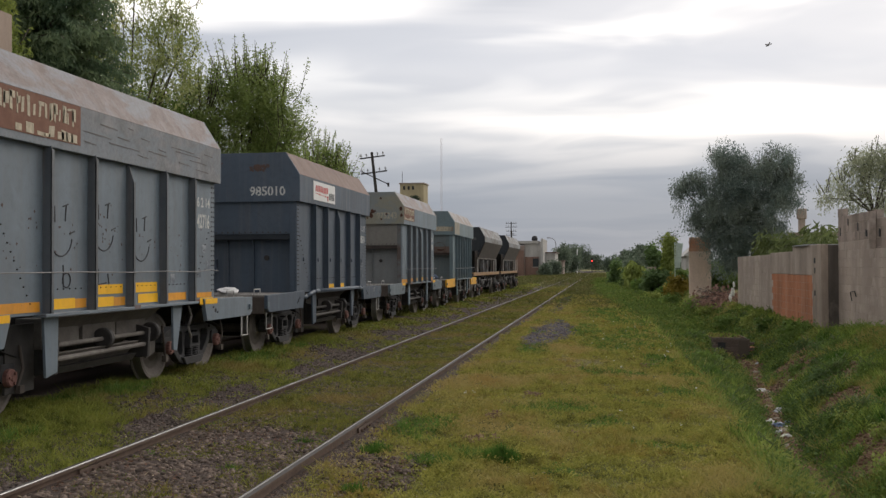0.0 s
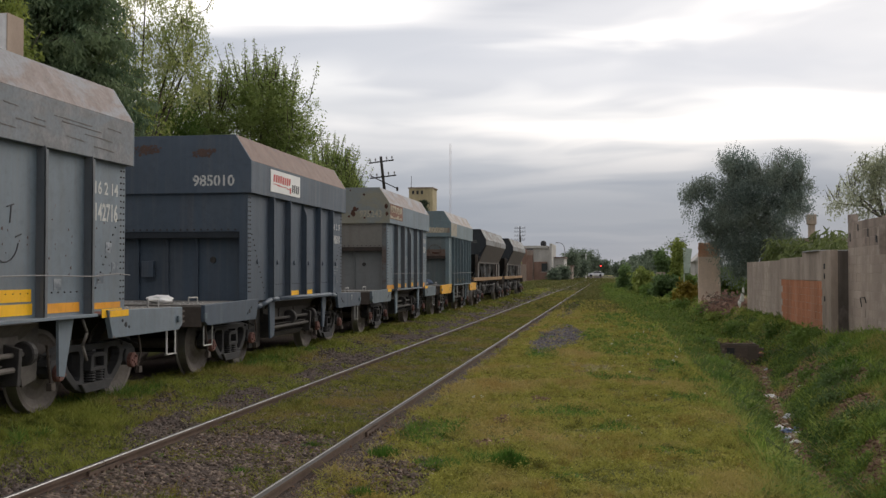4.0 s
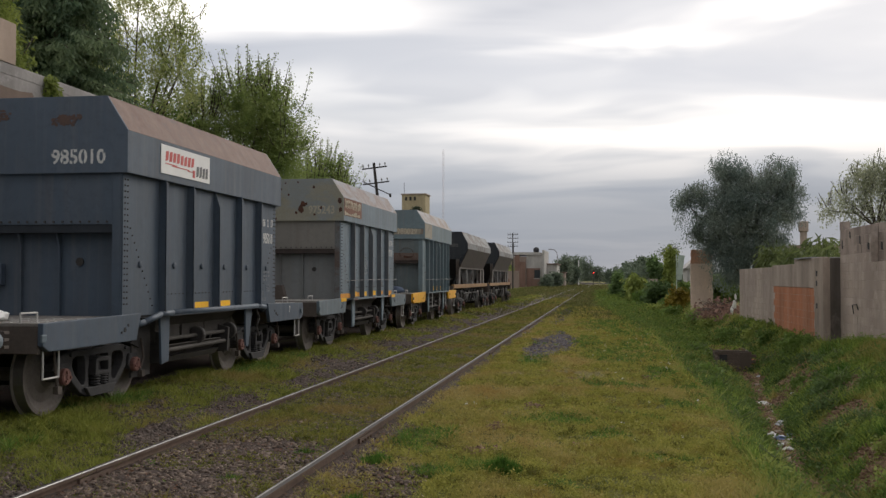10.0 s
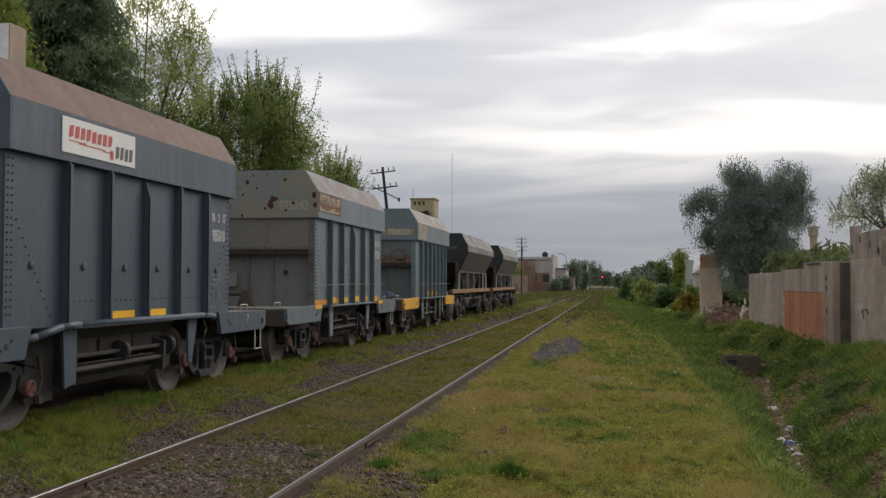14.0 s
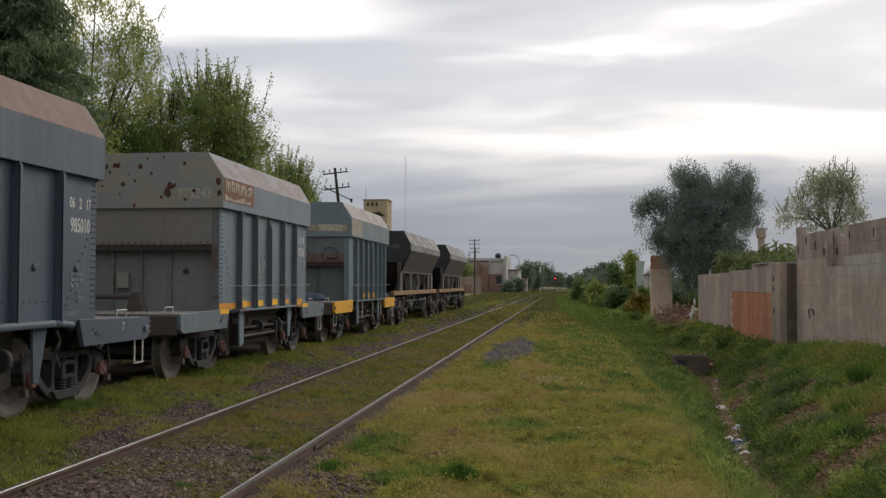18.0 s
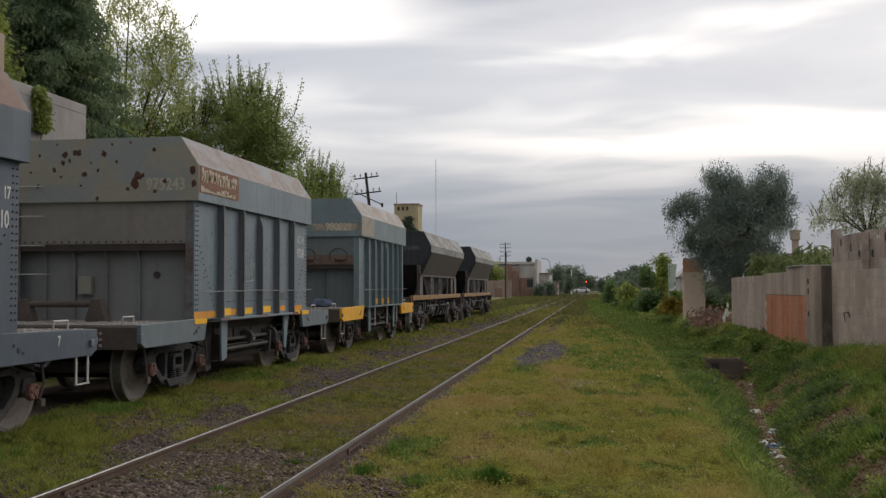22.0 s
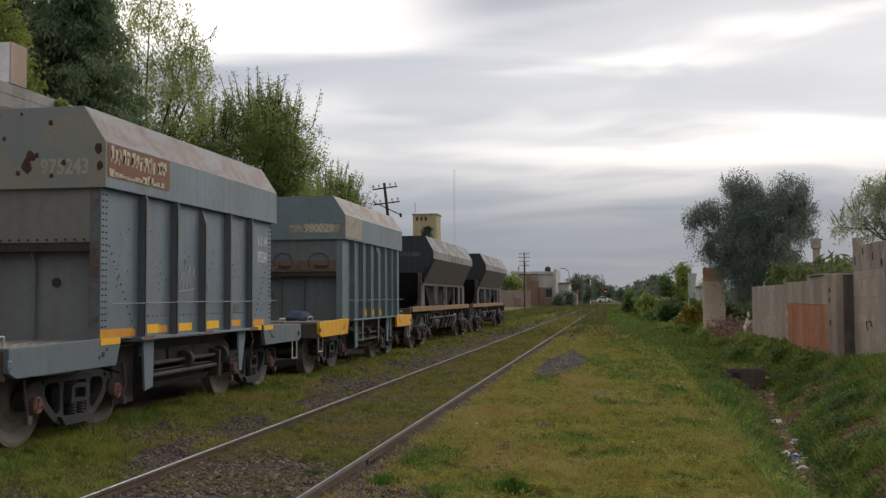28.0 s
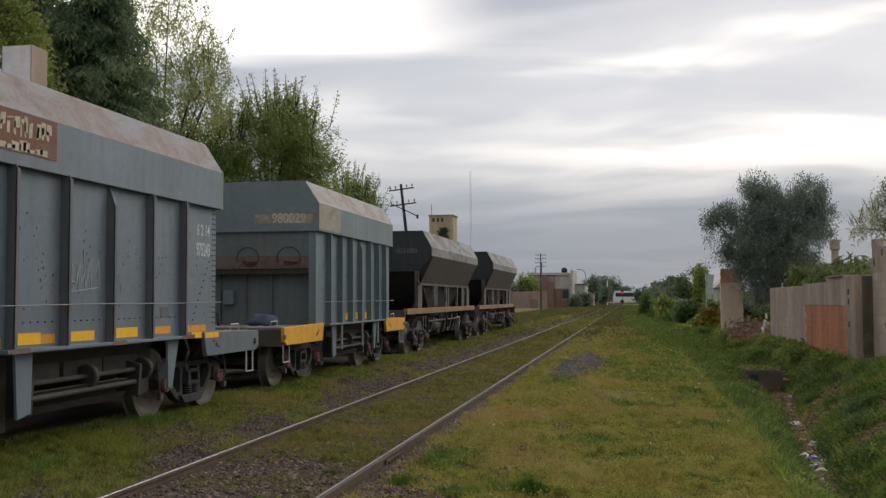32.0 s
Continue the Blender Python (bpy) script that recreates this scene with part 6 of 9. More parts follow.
for x, h in ((-12.7, 7.8), (-13.8, 7.0)):
    rod(bm, (x, 174, 5.9), (x, 174, h), 0.06, 5)
    rod(bm, (x - 0.4, 174, h - 0.4), (x + 0.4, 174, h - 0.4), 0.03, 5)
part("aerial", bm, M_STEEL, far_house)
for dims, m_, lab in (((-7.2, -5.4, 178, 190, -0.1, 4.0), M_PLASTER_W, "low whitish house beyond the tall end wall"), ((-28, -20, 165, 176, -0.1, 3.4), M_REDBRICK, "low red brick house among shrubs"), ((-5.6, -4.6, 195, 204, -0.1, 2.6), M_PLASTER_B, "low brown plastered outbuilding beside the line")):
    bm = bmesh.new()
    box(bm, *dims)
    h_ = thing("small_house", bm, m_, lab, "house")
    bm = bmesh.new()
    box(bm, dims[0] - 0.2, dims[1] + 0.2, dims[2] - 0.2, dims[3] + 0.2, dims[5], dims[5] + 0.2)
    part("roof", bm, M_ROOFTILE, h_)

tower = empty("water_tower", pose(0, 0, 0), "pale yellow plastered water tower with small openings", "tower")
bm = bmesh.new()
box(bm, -21.7, -18.75, 120, 123, -0.1, 11.75)
part("shaft", bm, M_YELLOW_WALL, tower)
bm = bmesh.new()
box(bm, -21.8, -18.65, 119.9, 123.1, 11.75, 11.9)
part("cap_slab", bm, M_CONC, tower)
for x in (-21.3, -20.75, -20.2):
    bm = bmesh.new()
    box(bm, x, x + 0.26, 119.97, 120.1, 11.05, 11.5)
    part("opening", bm, M_DARKPIT, tower)
bm = bmesh.new()
rod(bm, (-21.5, 120.5, 11.9), (-21.5, 120.5, 13.3), 0.03, 5)
part("aerial", bm, M_STEEL, tower)

mast = empty("radio_mast", pose(-45.1, 300, 0), "slender red and white lattice radio mast far off", "mast")
# one pale tone, the far haze mixed into the mast's colour
M_MAST = plain("haze_paled_mast_steel", (0.62, 0.56, 0.57), 0.7)
for a in range(3):
    bm = bmesh.new()
    c, s = 0.25 * math.cos(a * 2.094), 0.25 * math.sin(a * 2.094)
    rod(bm, (c, s, 0), (c, s, 40.7), 0.035, 4)
    part("leg", bm, M_MAST, mast)
bm = bmesh.new()
for k in range(80):
    z = k * 0.5
    a = k * 2.094
    rod(bm, (0.25 * math.cos(a), 0.25 * math.sin(a), z), (0.25 * math.cos(a + 2.094), 0.25 * math.sin(a + 2.094), z + 0.5), 0.02, 4)
tagged(part("lattice", bm, M_MAST, mast), kind="stuff")

chimney = empty("tank_tower", pose(19.65, 90, 0), "small round concrete water tank on a pillar", "water tank")
bm = bmesh.new()
lathe(bm, [(-0.1, 0.3), (5.6, 0.3)], "z", 14)
part("pillar", bm, M_CONC, chimney)
bm = bmesh.new()
lathe(bm, [(5.6, 0.3), (5.68, 0.42), (6.5, 0.42), (6.53, 0.36)], "z", 16)
part("tank", bm, M_CONC, chimney)
bm = bmesh.new()
box(bm, 19, 34, 92, 104, -0.1, 4.3)
shed = thing("flat_shed", bm, M_PLASTER_W, "low whitish flat-roofed shed beyond the walls", "shed")
bm = bmesh.new()
box(bm, 18.8, 34.2, 91.8, 104.2, 4.3, 4.55)
part("roof", bm, M_CONC, shed)
bm = bmesh.new()
prism(bm, [(6.6, 2.4), (8.3, 4.0), (9.9, 2.4)], "y", 150, 158)
box(bm, 6.8, 9.7, 150.2, 157.8, -0.1, 2.42)
thing("gabled_house", bm, M_ROOFTILE, "brown gabled house roof among trees", "house")


# ---- poles, signals, crossing ----
M_POLE = plain("dark_tarred_pole", (0.045, 0.04, 0.037), 0.9, 0, 0.3)
M_INSUL = plain("grey_insulator", (0.25, 0.25, 0.25), 0.4)


def telegraph_pole(x, y, top, arms, lean, label, brace=False):
    p = empty("telegraph_pole", pose(x, y, -0.1, 0, lean, 0), label, "pole", "telegraph poles")
    bm = bmesh.new()
    rod(bm, (0, 0, -0.4), (0, 0, top), 0.12, 10, 0.07)
    part("post", bm, M_POLE, p)
    for z, half in arms:
        bm = bmesh.new()
        box(bm, -half, half, -0.045, 0.045, z - 0.03, z + 0.03)
        arm = part("crossarm", bm, M_POLE, p)
        for k in range(4):
            xx = (-half + 0.08, -half * 0.45, half * 0.45, half - 0.08)[k]
            bm = bmesh.new()
            lathe(bm, [(0.04, 0.018), (0.1, 0.018), (0.11, 0.042), (0.2, 0.04), (0.23, 0.015)], "z", 8, (xx, 0, z))
            part("insulator", bm, M_INSUL, arm)
    if brace:
        bm = bmesh.new()
        rod(bm, (-0.6, -0.1, arms[1][0] + 0.1), (0.75, -0.1, arms[1][0] - 0.75), 0.028, 6)
        part("brace", bm, M_POLE, p, "slanting broken brace")
        bm = bmesh.new()
        lathe(bm, [(-0.11, 0.05), (0.09, 0.075)], "z", 8, (0.72, -0.1, arms[1][0] - 0.75))
        part("junction_pot", bm, M_POLE, p)
    return p


telegraph_pole(-8.66, 52, 7.88, ((7.61, 0.68), (6.79, 0.72)), -6.4, "dark wooden telegraph pole, leaning, with two crossarms", True)
telegraph_pole(-9.5, 136, 7.85, ((7.6, 0.74), (7.1, 0.76), (6.55, 0.74), (6.0, 0.7)), 0, "dark telegraph pole with four crossarms")

M_GLOW = Mat("red_signal_glow", 0.4)
M_GLOW.b.inputs["Emission Color"].default_value = (1.0, 0.05, 0.04, 1)
M_GLOW.b.inputs["Emission Strength"].default_value = 4.0
M_GLOW.colour((0.6, 0.02, 0.02))
sig = empty("railway_signal", pose(0.35, 260, 0), "railway signal showing a red light", "signal")
bm = bmesh.new()
rod(bm, (0, 0, -0.2), (0, 0, 4.0), 0.08, 8)
part("post", bm, M_POLE, sig)
bm = bmesh.new()
box(bm, -0.3, 0.3, -0.15, 0.15, 2.5, 3.7)
part("housing", bm, M_POLE, sig, bevel=0.05)
bm = bmesh.new()
lathe(bm, [(-0.2, 0.04), (-0.19, 0.12), (-0.14, 0.15)], "y", 14, (0, 0, 3.05))
part("red_lamp", bm, M_GLOW.m, sig, "glowing red lamp")
sig = empty("crossing_signal", pose(-6.4, 225, 0), "dark two-headed level crossing signal", "signal")
bm = bmesh.new()
rod(bm, (0, 0, -0.2), (0, 0, 5.6), 0.09, 8)
part("post", bm, M_POLE, sig)
for s in (-1, 1):
    bm = bmesh.new()
    box(bm, s * 0.55 - 0.38, s * 0.55 + 0.38, -0.15, 0.1, 4.6, 5.5)
    part("lamp_head", bm, M_POLE, sig, bevel=0.06)
sig = empty("white_post", pose(-2.7, 228, 0), "thin white post beside the line", "post")
bm = bmesh.new()
rod(bm, (0, 0, -0.2), (0, 0, 5.6), 0.1, 8)
part("post", bm, M_SIGN, sig)
sig = empty("warning_sign", pose(-3.85, 226, 0), "yellow warning sign on a post", "sign")
bm = bmesh.new()
rod(bm, (0, 0, -0.2), (0, 0, 3.4), 0.06, 6)
part("post", bm, M_POLE, sig)
bm = bmesh.new()
box(bm, -0.24, 0.24, -0.1, -0.06, 3.0, 3.5)
part("panel", bm, plain("orange_yellow_panel", (0.4, 0.19, 0.03), 0.6), sig)
sig = empty("street_lamp", pose(-5.7, 188, 0), "thin grey street lamp with a curved arm beside the houses", "street lamp")
bm = bmesh.new()
pipe(bm, [(0, 0, -0.2), (0, 0, 5.6), (-0.15, 0, 6.4), (-0.6, 0, 6.9), (-1.2, 0, 7.0)], 0.06, 6)
part("post", bm, M_ROPE, sig, smooth=True)
bm = bmesh.new()
box(bm, -1.7, -1.15, -0.14, 0.14, 6.93, 7.06)
part("lamp_head", bm, M_ROPE, sig, "flat grey lamp head", 0.03)
bm = bmesh.new()
box(bm, -60, 60, 264, 272, 0.12, 0.28)
thing("crossing_road", bm, plain("grey_asphalt", (0.06, 0.06, 0.06), 0.9), "grey asphalt road across the line", "road", kind="structure")


# ---- trees and shrubs ----
def leaf_material(name, a, b, c=None):
    m = Mat(name, 0.6, spec=0.25)
    col = m.mix(m.island(), a, b)
    n = m.noise(0.7, 3, 0.6, True)
    col = m.mix(m.ramp(n, [(0.4, 0.0), (0.65, 1.0)]), col, c or scale3(b, 1.3))
    m.colour(col)
    tr = m.t.nodes.new("ShaderNodeBsdfTranslucent")
    m.link(col, tr.inputs[0])
    mx = m.t.nodes.new("ShaderNodeMixShader")
    mx.inputs[0].default_value = 0.42
    m.link(m.b.outputs[0], mx.inputs[1])
    m.link(tr.outputs[0], mx.inputs[2])
    m.link(mx.outputs[0], m.t.nodes["Material Output"].inputs[0])
    return m.m


M_BARK = plain("rough_grey_bark", (0.09, 0.072, 0.058), 0.95, 0, 0.35, 6.0, 0.6)
L_WILLOW = leaf_material("fresh_green_leaves", (0.14, 0.205, 0.056), (0.275, 0.345, 0.1), (0.325, 0.38, 0.13))
L_AIRY = leaf_material("yellowish_airy_leaves", (0.22, 0.28, 0.09), (0.42, 0.46, 0.175), (0.48, 0.49, 0.21))
L_CONIFER = leaf_material("dark_conifer_needles", (0.07, 0.12, 0.07), (0.15, 0.21, 0.112), (0.2, 0.255, 0.13))
# this and the olive below are lightened to paint in thin haze
L_EUCA = leaf_material("dull_blue_green_leaves", (0.122, 0.162, 0.146), (0.2, 0.25, 0.216), (0.225, 0.262, 0.212))
L_OLIVE = leaf_material("olive_leaves", (0.25, 0.278, 0.19), (0.39, 0.408, 0.28))
L_SHRUB = leaf_material("yellow_green_shrub_leaves", (0.125, 0.175, 0.035), (0.24, 0.28, 0.07))
L_DARK = leaf_material("dark_shrub_leaves", (0.06, 0.1, 0.038), (0.115, 0.175, 0.06))
L_WEED = leaf_material("fresh_weed_leaves", (0.07, 0.13, 0.028), (0.15, 0.22, 0.052))
# weed greens darkened to paint the shade in and along the ditch
L_DITCH_SHADE = leaf_material("shade_darkened_ditch_leaves", (0.04, 0.08, 0.022), (0.085, 0.135, 0.036))
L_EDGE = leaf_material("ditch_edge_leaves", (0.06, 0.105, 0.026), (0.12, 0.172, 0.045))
L_WALLTOP = leaf_material("olive_green_shrub_leaves", (0.065, 0.092, 0.032), (0.135, 0.165, 0.058))
L_GOLD = leaf_material("golden_shrub_leaves", (0.13, 0.11, 0.02), (0.23, 0.18, 0.03))
# leaf green greyed to paint in the haze of distance
L_HAZE = leaf_material("haze_greyed_leaves", (0.085, 0.12, 0.085), (0.145, 0.18, 0.125))
L_DEAD = leaf_material("dead_brown_leaves", (0.15, 0.08, 0.062), (0.27, 0.165, 0.13))


def leaf_cloud(points, size, rng, droop=0.0, aspect=0.45, spread=0.6):
    """Leaf-shaped quads at points; droop turns them downward."""
    n = len(points)
    d = rng.normal(size=(n, 3))
    d[:, 2] = d[:, 2] * (1 - droop) - droop * 2.2
    d /= np.linalg.norm(d, axis=1)[:, None]
    u = np.cross(d, rng.normal(size=(n, 3)))
    u /= np.linalg.norm(u, axis=1)[:, None]
    ln = size * rng.uniform(1 - spread * 0.5, 1 + spread, n)[:, None]
    w = ln * aspect * 0.5
    p = points
    v = np.stack([p, p + d * ln * 0.5 + u * w, p + d * ln, p + d * ln * 0.5 - u * w], 1).reshape(-1, 3)
    f = np.arange(4 * n).reshape(n, 4)
    return v, f


def crown_points(lobes, clumps, per, sigma, rng, shell=0.45, tall=1.0):
    """Clumps of leaf places in and near the surface of the lobes."""
    vol = np.array([l[3] * l[4] * l[5] for l in lobes]) ** 0.7
    pick = rng.choice(len(lobes), clumps, p=vol / vol.sum())
    d = rng.normal(size=(clumps, 3))
    d /= np.linalg.norm(d, axis=1)[:, None]
    r = rng.uniform(0, 1, clumps) ** shell
    L = np.array(lobes)[pick]
    c = L[:, :3] + d * r[:, None] * L[:, 3:]
    q = rng.normal(size=(clumps * per, 3))
    q *= (rng.uniform(0, 1, clumps * per) ** 0.5 * 2.1 / np.linalg.norm(q, axis=1))[:, None]
    q *= np.repeat(rng.uniform(0.55, 1.4, clumps), per)[:, None]
    pts = np.repeat(c, per, 0) + q * (sigma * np.array([1.0, 1.0, tall]))
    return c, pts


def tree(name, label, x, y, lobes, leaf, clumps=500, per=26, size=0.13, sigma=0.22, trunk=0.16, droop=0.25, seed=1, shoots=0, shoot_len=1.2, base=None, group="", shell=0.45, aspect=0.45, gap_limbs=26, tall=1.0, bark=None):
    """Trunk, limbs and a crown of many small leaves. lobes: (dx, dy, z, rx, ry, rz) about the trunk's foot."""
    rng = np.random.default_rng(seed)
    z0 = height(x, y) - 0.15 if base is None else base
    t = empty(name, pose(x, y, z0), label, "tree" if trunk > 0.05 else "shrub", group)
    bm = bmesh.new()
    top = max(l[2] for l in lobes)
    fork = min(l[2] - l[5] * 0.6 for l in lobes)
    fork = max(fork, 0.3)
    rod(bm, (0, 0, -0.2), (0.05, 0.03, fork), trunk, 8, trunk * 0.8)
    centres, pts = crown_points(lobes, clumps, per, sigma, rng, shell, tall)
    for l in lobes:
        a = Vector((0.05, 0.03, fork))
        b = Vector(l[:3])
        mid = (a + b) / 2 + Vector((rng.uniform(-0.2, 0.2), rng.uniform(-0.2, 0.2), 0.2))
        rod(bm, a, mid, trunk * 0.6, 6, trunk * 0.42)
        rod(bm, mid, b, trunk * 0.42, 6, trunk * 0.2)
    for c in centres[:gap_limbs * len(lobes)]:
        l = min(lobes, key=lambda q: sum((q[i] - c[i]) ** 2 for i in range(3)))
        o = Vector(l[:3])
        b = Vector(c)
        mid = o.lerp(b, 0.5) + Vector((0, 0, 0.1))
        rod(bm, o, mid, trunk * 0.17, 4, trunk * 0.1)
        rod(bm, mid, b, trunk * 0.1, 4, trunk * 0.04)
    extra = []
    for _ in range(shoots):
        l = lobes[rng.integers(len(lobes))]
        a = rng.uniform(0, 2 * math.pi)
        q = rng.uniform(0.1, 0.95)
        o = Vector((l[0] + l[3] * q * math.cos(a), l[1] + l[4] * q * math.sin(a), l[2] + l[5] * math.sqrt(1 - q * q) * 0.8))
        e = o + Vector((math.cos(a) * q * 0.6, math.sin(a) * q * 0.6, 1.1)).normalized() * shoot_len * rng.uniform(0.5, 1.2) + Vector((rng.normal() * 0.1, rng.normal() * 0.1, 0))
        rod(bm, Vector(l[:3]).lerp(o, 0.6), o, 0.014, 4, 0.018)
        rod(bm, o, e, 0.022, 4, 0.008)
        k = int(34 * shoot_len)
        extra.append(np.array(o)[None, :] + (np.array(e) - np.array(o))[None, :] * rng.uniform(0, 1, (k, 1)) + rng.normal(size=(k, 3)) * 0.06)
    part("trunk", bm, bark or M_BARK, t, smooth=True)
    if extra:
        pts = np.concatenate([pts] + extra)
    pts[:, 2] = np.maximum(pts[:, 2], 0.05)
    v, f = leaf_cloud(pts, size, rng, droop, aspect)
    part("crown", raw_mesh("crown", v, f, leaf), leaf, t)
    return t


M_STEM = plain("green_weed_stem", (0.09, 0.12, 0.035), 0.8)


def shrub(label, x, y, r, h, leaf, clumps=90, per=24, size=0.13, seed=1, base=None, group="", sigma=0.16, aspect=0.45, droop=0.1, ragged=False):
    rng = random.Random(seed)
    lobes = [(rng.uniform(-0.45, 0.45) * r, rng.uniform(-0.45, 0.45) * r, h * rng.uniform(0.4, 0.62), r * rng.uniform(0.5, 0.75), r * rng.uniform(0.5, 0.75), h * rng.uniform(0.34, 0.42)) for _ in range(4)]
    if ragged:
        lobes = [(rng.uniform(-0.8, 0.8) * r, rng.uniform(-0.8, 0.8) * r, h * rng.uniform(0.12, 0.78), r * rng.uniform(0.3, 0.55), r * rng.uniform(0.3, 0.55), h * rng.uniform(0.14, 0.26)) for _ in range(9)]
    return tree("shrub", label, x, y, lobes, leaf, clumps, per, size, sigma, min(0.035, 0.045 * r), droop, seed, base=base, group=group, aspect=aspect, gap_limbs=5 if h > 1.0 else 0, bark=None if h > 1.0 else M_STEM)


# row behind the train
tree("willow_tree", "broad green tree with upright twigs behind the train", -12.7, 40.5, [(0.1, 0, 9.0, 1.9, 1.9, 1.5), (-1.9, -0.4, 7.9, 1.2, 1.4, 1.7), (-2.0, 0.2, 6.3, 1.2, 1.4, 1.4), (1.7, 0.6, 8.2, 1.3, 1.4, 1.8), (1.0, 0, 9.0, 1.2, 1.3, 1.2), (1.9, 0.4, 6.6, 1.1, 1.3, 1.5), (0, 0, 8.0, 2.0, 2.2, 1.9), (0.9, 1.4, 7.2, 1.5, 1.8, 2.0), (-1.0, -1.4, 7.4, 1.6, 1.6, 1.9), (0.3, 0.4, 5.6, 2.3, 2.6, 2.1), (0.6, 2.4, 5.8, 1.5, 1.6, 1.9), (-1.2, -1.0, 5.4, 1.6, 1.8, 2.0)], L_WILLOW, 1650, 46, 0.1, 0.17, 0.13, 0.1, 3, 230, 1.2, gap_limbs=9, shell=0.5, tall=1.3, aspect=0.42)
tree("willow_tree", "smaller green tree with thin upright shoots", -12.5, 52.5, [(0.9, 0, 5.6, 1.0, 1.2, 1.2), (0, 0, 6.5, 1.4, 1.7, 1.5), (0.5, 1.2, 5.7, 1.2, 1.5, 1.4), (-0.2, -1.6, 5.8, 1.4, 1.5, 1.5)], L_WILLOW, 1050, 44, 0.1, 0.18, 0.13, 0.15, 5, 110, 1.5)
tree("poplar_tree", "tall airy tree with yellowish leaves and open gaps", -15.0, 35.5, [(1.3, 0.6, 11.3, 1.0, 1.2, 1.4), (1.3, 0.8, 9.4, 0.9, 1.1, 1.0), (-0.4, 0, 11.0, 1.8, 1.9, 2.2), (1.2, 0.6, 9.6, 1.5, 1.7, 1.9), (-0.8, -0.8, 8.6, 1.7, 1.8, 2.0), (0.2, -0.2, 13.0, 1.5, 1.6, 1.4), (0.0, 0.8, 6.2, 1.7, 2.0, 1.5), (-1.6, -0.4, 10.0, 1.3, 1.5, 1.8), (1.6, 0.8, 10.2, 0.7, 0.9, 0.9)], L_AIRY, 540, 42, 0.1, 0.17, 0.085, 0.7, 8, 40, 0.7, aspect=0.42, shell=0.45, tall=1.6, gap_limbs=9)


def conifer(x, y, top, wide, seed, label, foot=3.2, leaf=0.16, needles=None, density=1.0):
    """Straight trunk with tiers of long boughs, their needle fronds hanging."""
    rng = np.random.default_rng(seed)
    t = empty("cedar_tree", pose(x, y, height(x, y) - 0.1), label, "tree")
    bm = bmesh.new()
    rod(bm, (0, 0, 0), (0, 0, top), 0.24, 8, 0.03)
    part("trunk", bm, M_BARK, t, smooth=True)
    boughs = bmesh.new()
    pts = []
    z = foot
    while z < top - 0.3:
        reach = wide * (1 - z / (top + 0.6)) ** 0.75 + 0.2
        for k in range(11):
            a = rng.uniform(0, 2 * math.pi)
            ln = reach * rng.uniform(0.7, 1.2)
            d = np.array([math.cos(a), math.sin(a), 0.0])
            o = np.array([0, 0, z + rng.uniform(-0.25, 0.25)])
            e = o + d * ln + np.array([0, 0, -0.34 * ln])
            rod(boughs, Vector(o), Vector(e), 0.03, 4, 0.01)
            n = int((185 * ln + 40) * density)
            u = rng.uniform(0.03, 1.0, (n, 1)) ** 0.8
            side = np.array([-d[1], d[0], 0.0])
            p = o + (e - o) * u + side * rng.normal(0, 0.15, (n, 1)) * (0.4 + u) + np.array([0, 0, 0.16]) * u * (1 - u) * 4
            p[:, 2] -= np.abs(rng.normal(0, 0.2, n))
            pts.append(p)
        z += 0.44
    part("boughs", boughs, M_BARK, t, smooth=True)
    v, f = leaf_cloud(np.concatenate(pts), leaf, rng, 0.62, 0.28)
    part("needles", raw_mesh("needles", v, f, needles or L_CONIFER), needles or L_CONIFER, t)


conifer(-13.4, 27.2, 14.2, 3.7, 12, "dark drooping conifer rising behind the concrete building")
tree("birch_tree", "pale green tree beside the dark conifer", -14.5, 31.0, [(0, 0, 8.2, 1.7, 1.8, 1.8), (0.2, 0.6, 6.4, 2.0, 2.2, 1.6), (0, -0.6, 10.4, 1.4, 1.5, 1.6)], L_SHRUB, 480, 30, 0.1, 0.2, 0.16, 0.4, 15, shell=0.65, tall=1.8)
tree("bush_tree", "yellow-green leafy tree by the rendered pillar", -12.5, 22.6, [(0.35, 0, 7.5, 0.45, 0.5, 0.42), (0.1, 0, 8.1, 0.55, 0.6, 0.45), (-0.4, 0, 8.7, 0.7, 0.7, 0.6), (0.55, 0.1, 7.0, 0.4, 0.5, 0.35), (-0.9, 0, 9.2, 0.7, 0.7, 0.6)], L_SHRUB, 330, 30, 0.1, 0.13, 0.12, 0.4, 18, 14, 0.5, gap_limbs=6)
conifer(-16.4, 29.5, 13.2, 3.2, 14, "second dark conifer beside the tall one")
for i, (x, y, r, h, lf) in enumerate(((-12.9, 35.0, 1.5, 6.0, L_WILLOW), (-13.6, 33.0, 1.3, 6.8, L_WILLOW), (-12.6, 36.5, 1.4, 6.6, L_SHRUB), (-11.3, 45.5, 1.7, 5.0, L_WILLOW), (-11.0, 32.5, 1.6, 5.2, L_WILLOW), (-12.5, 48.6, 1.6, 5.4, L_WILLOW), (-11.6, 57.0, 1.8, 4.6, L_WILLOW), (-11.5, 63.0, 2.0, 4.0, L_HAZE))):
    shrub("leafy green shrub behind the train", x, y, r, h, lf, 200, 24, 0.14, 30 + i)
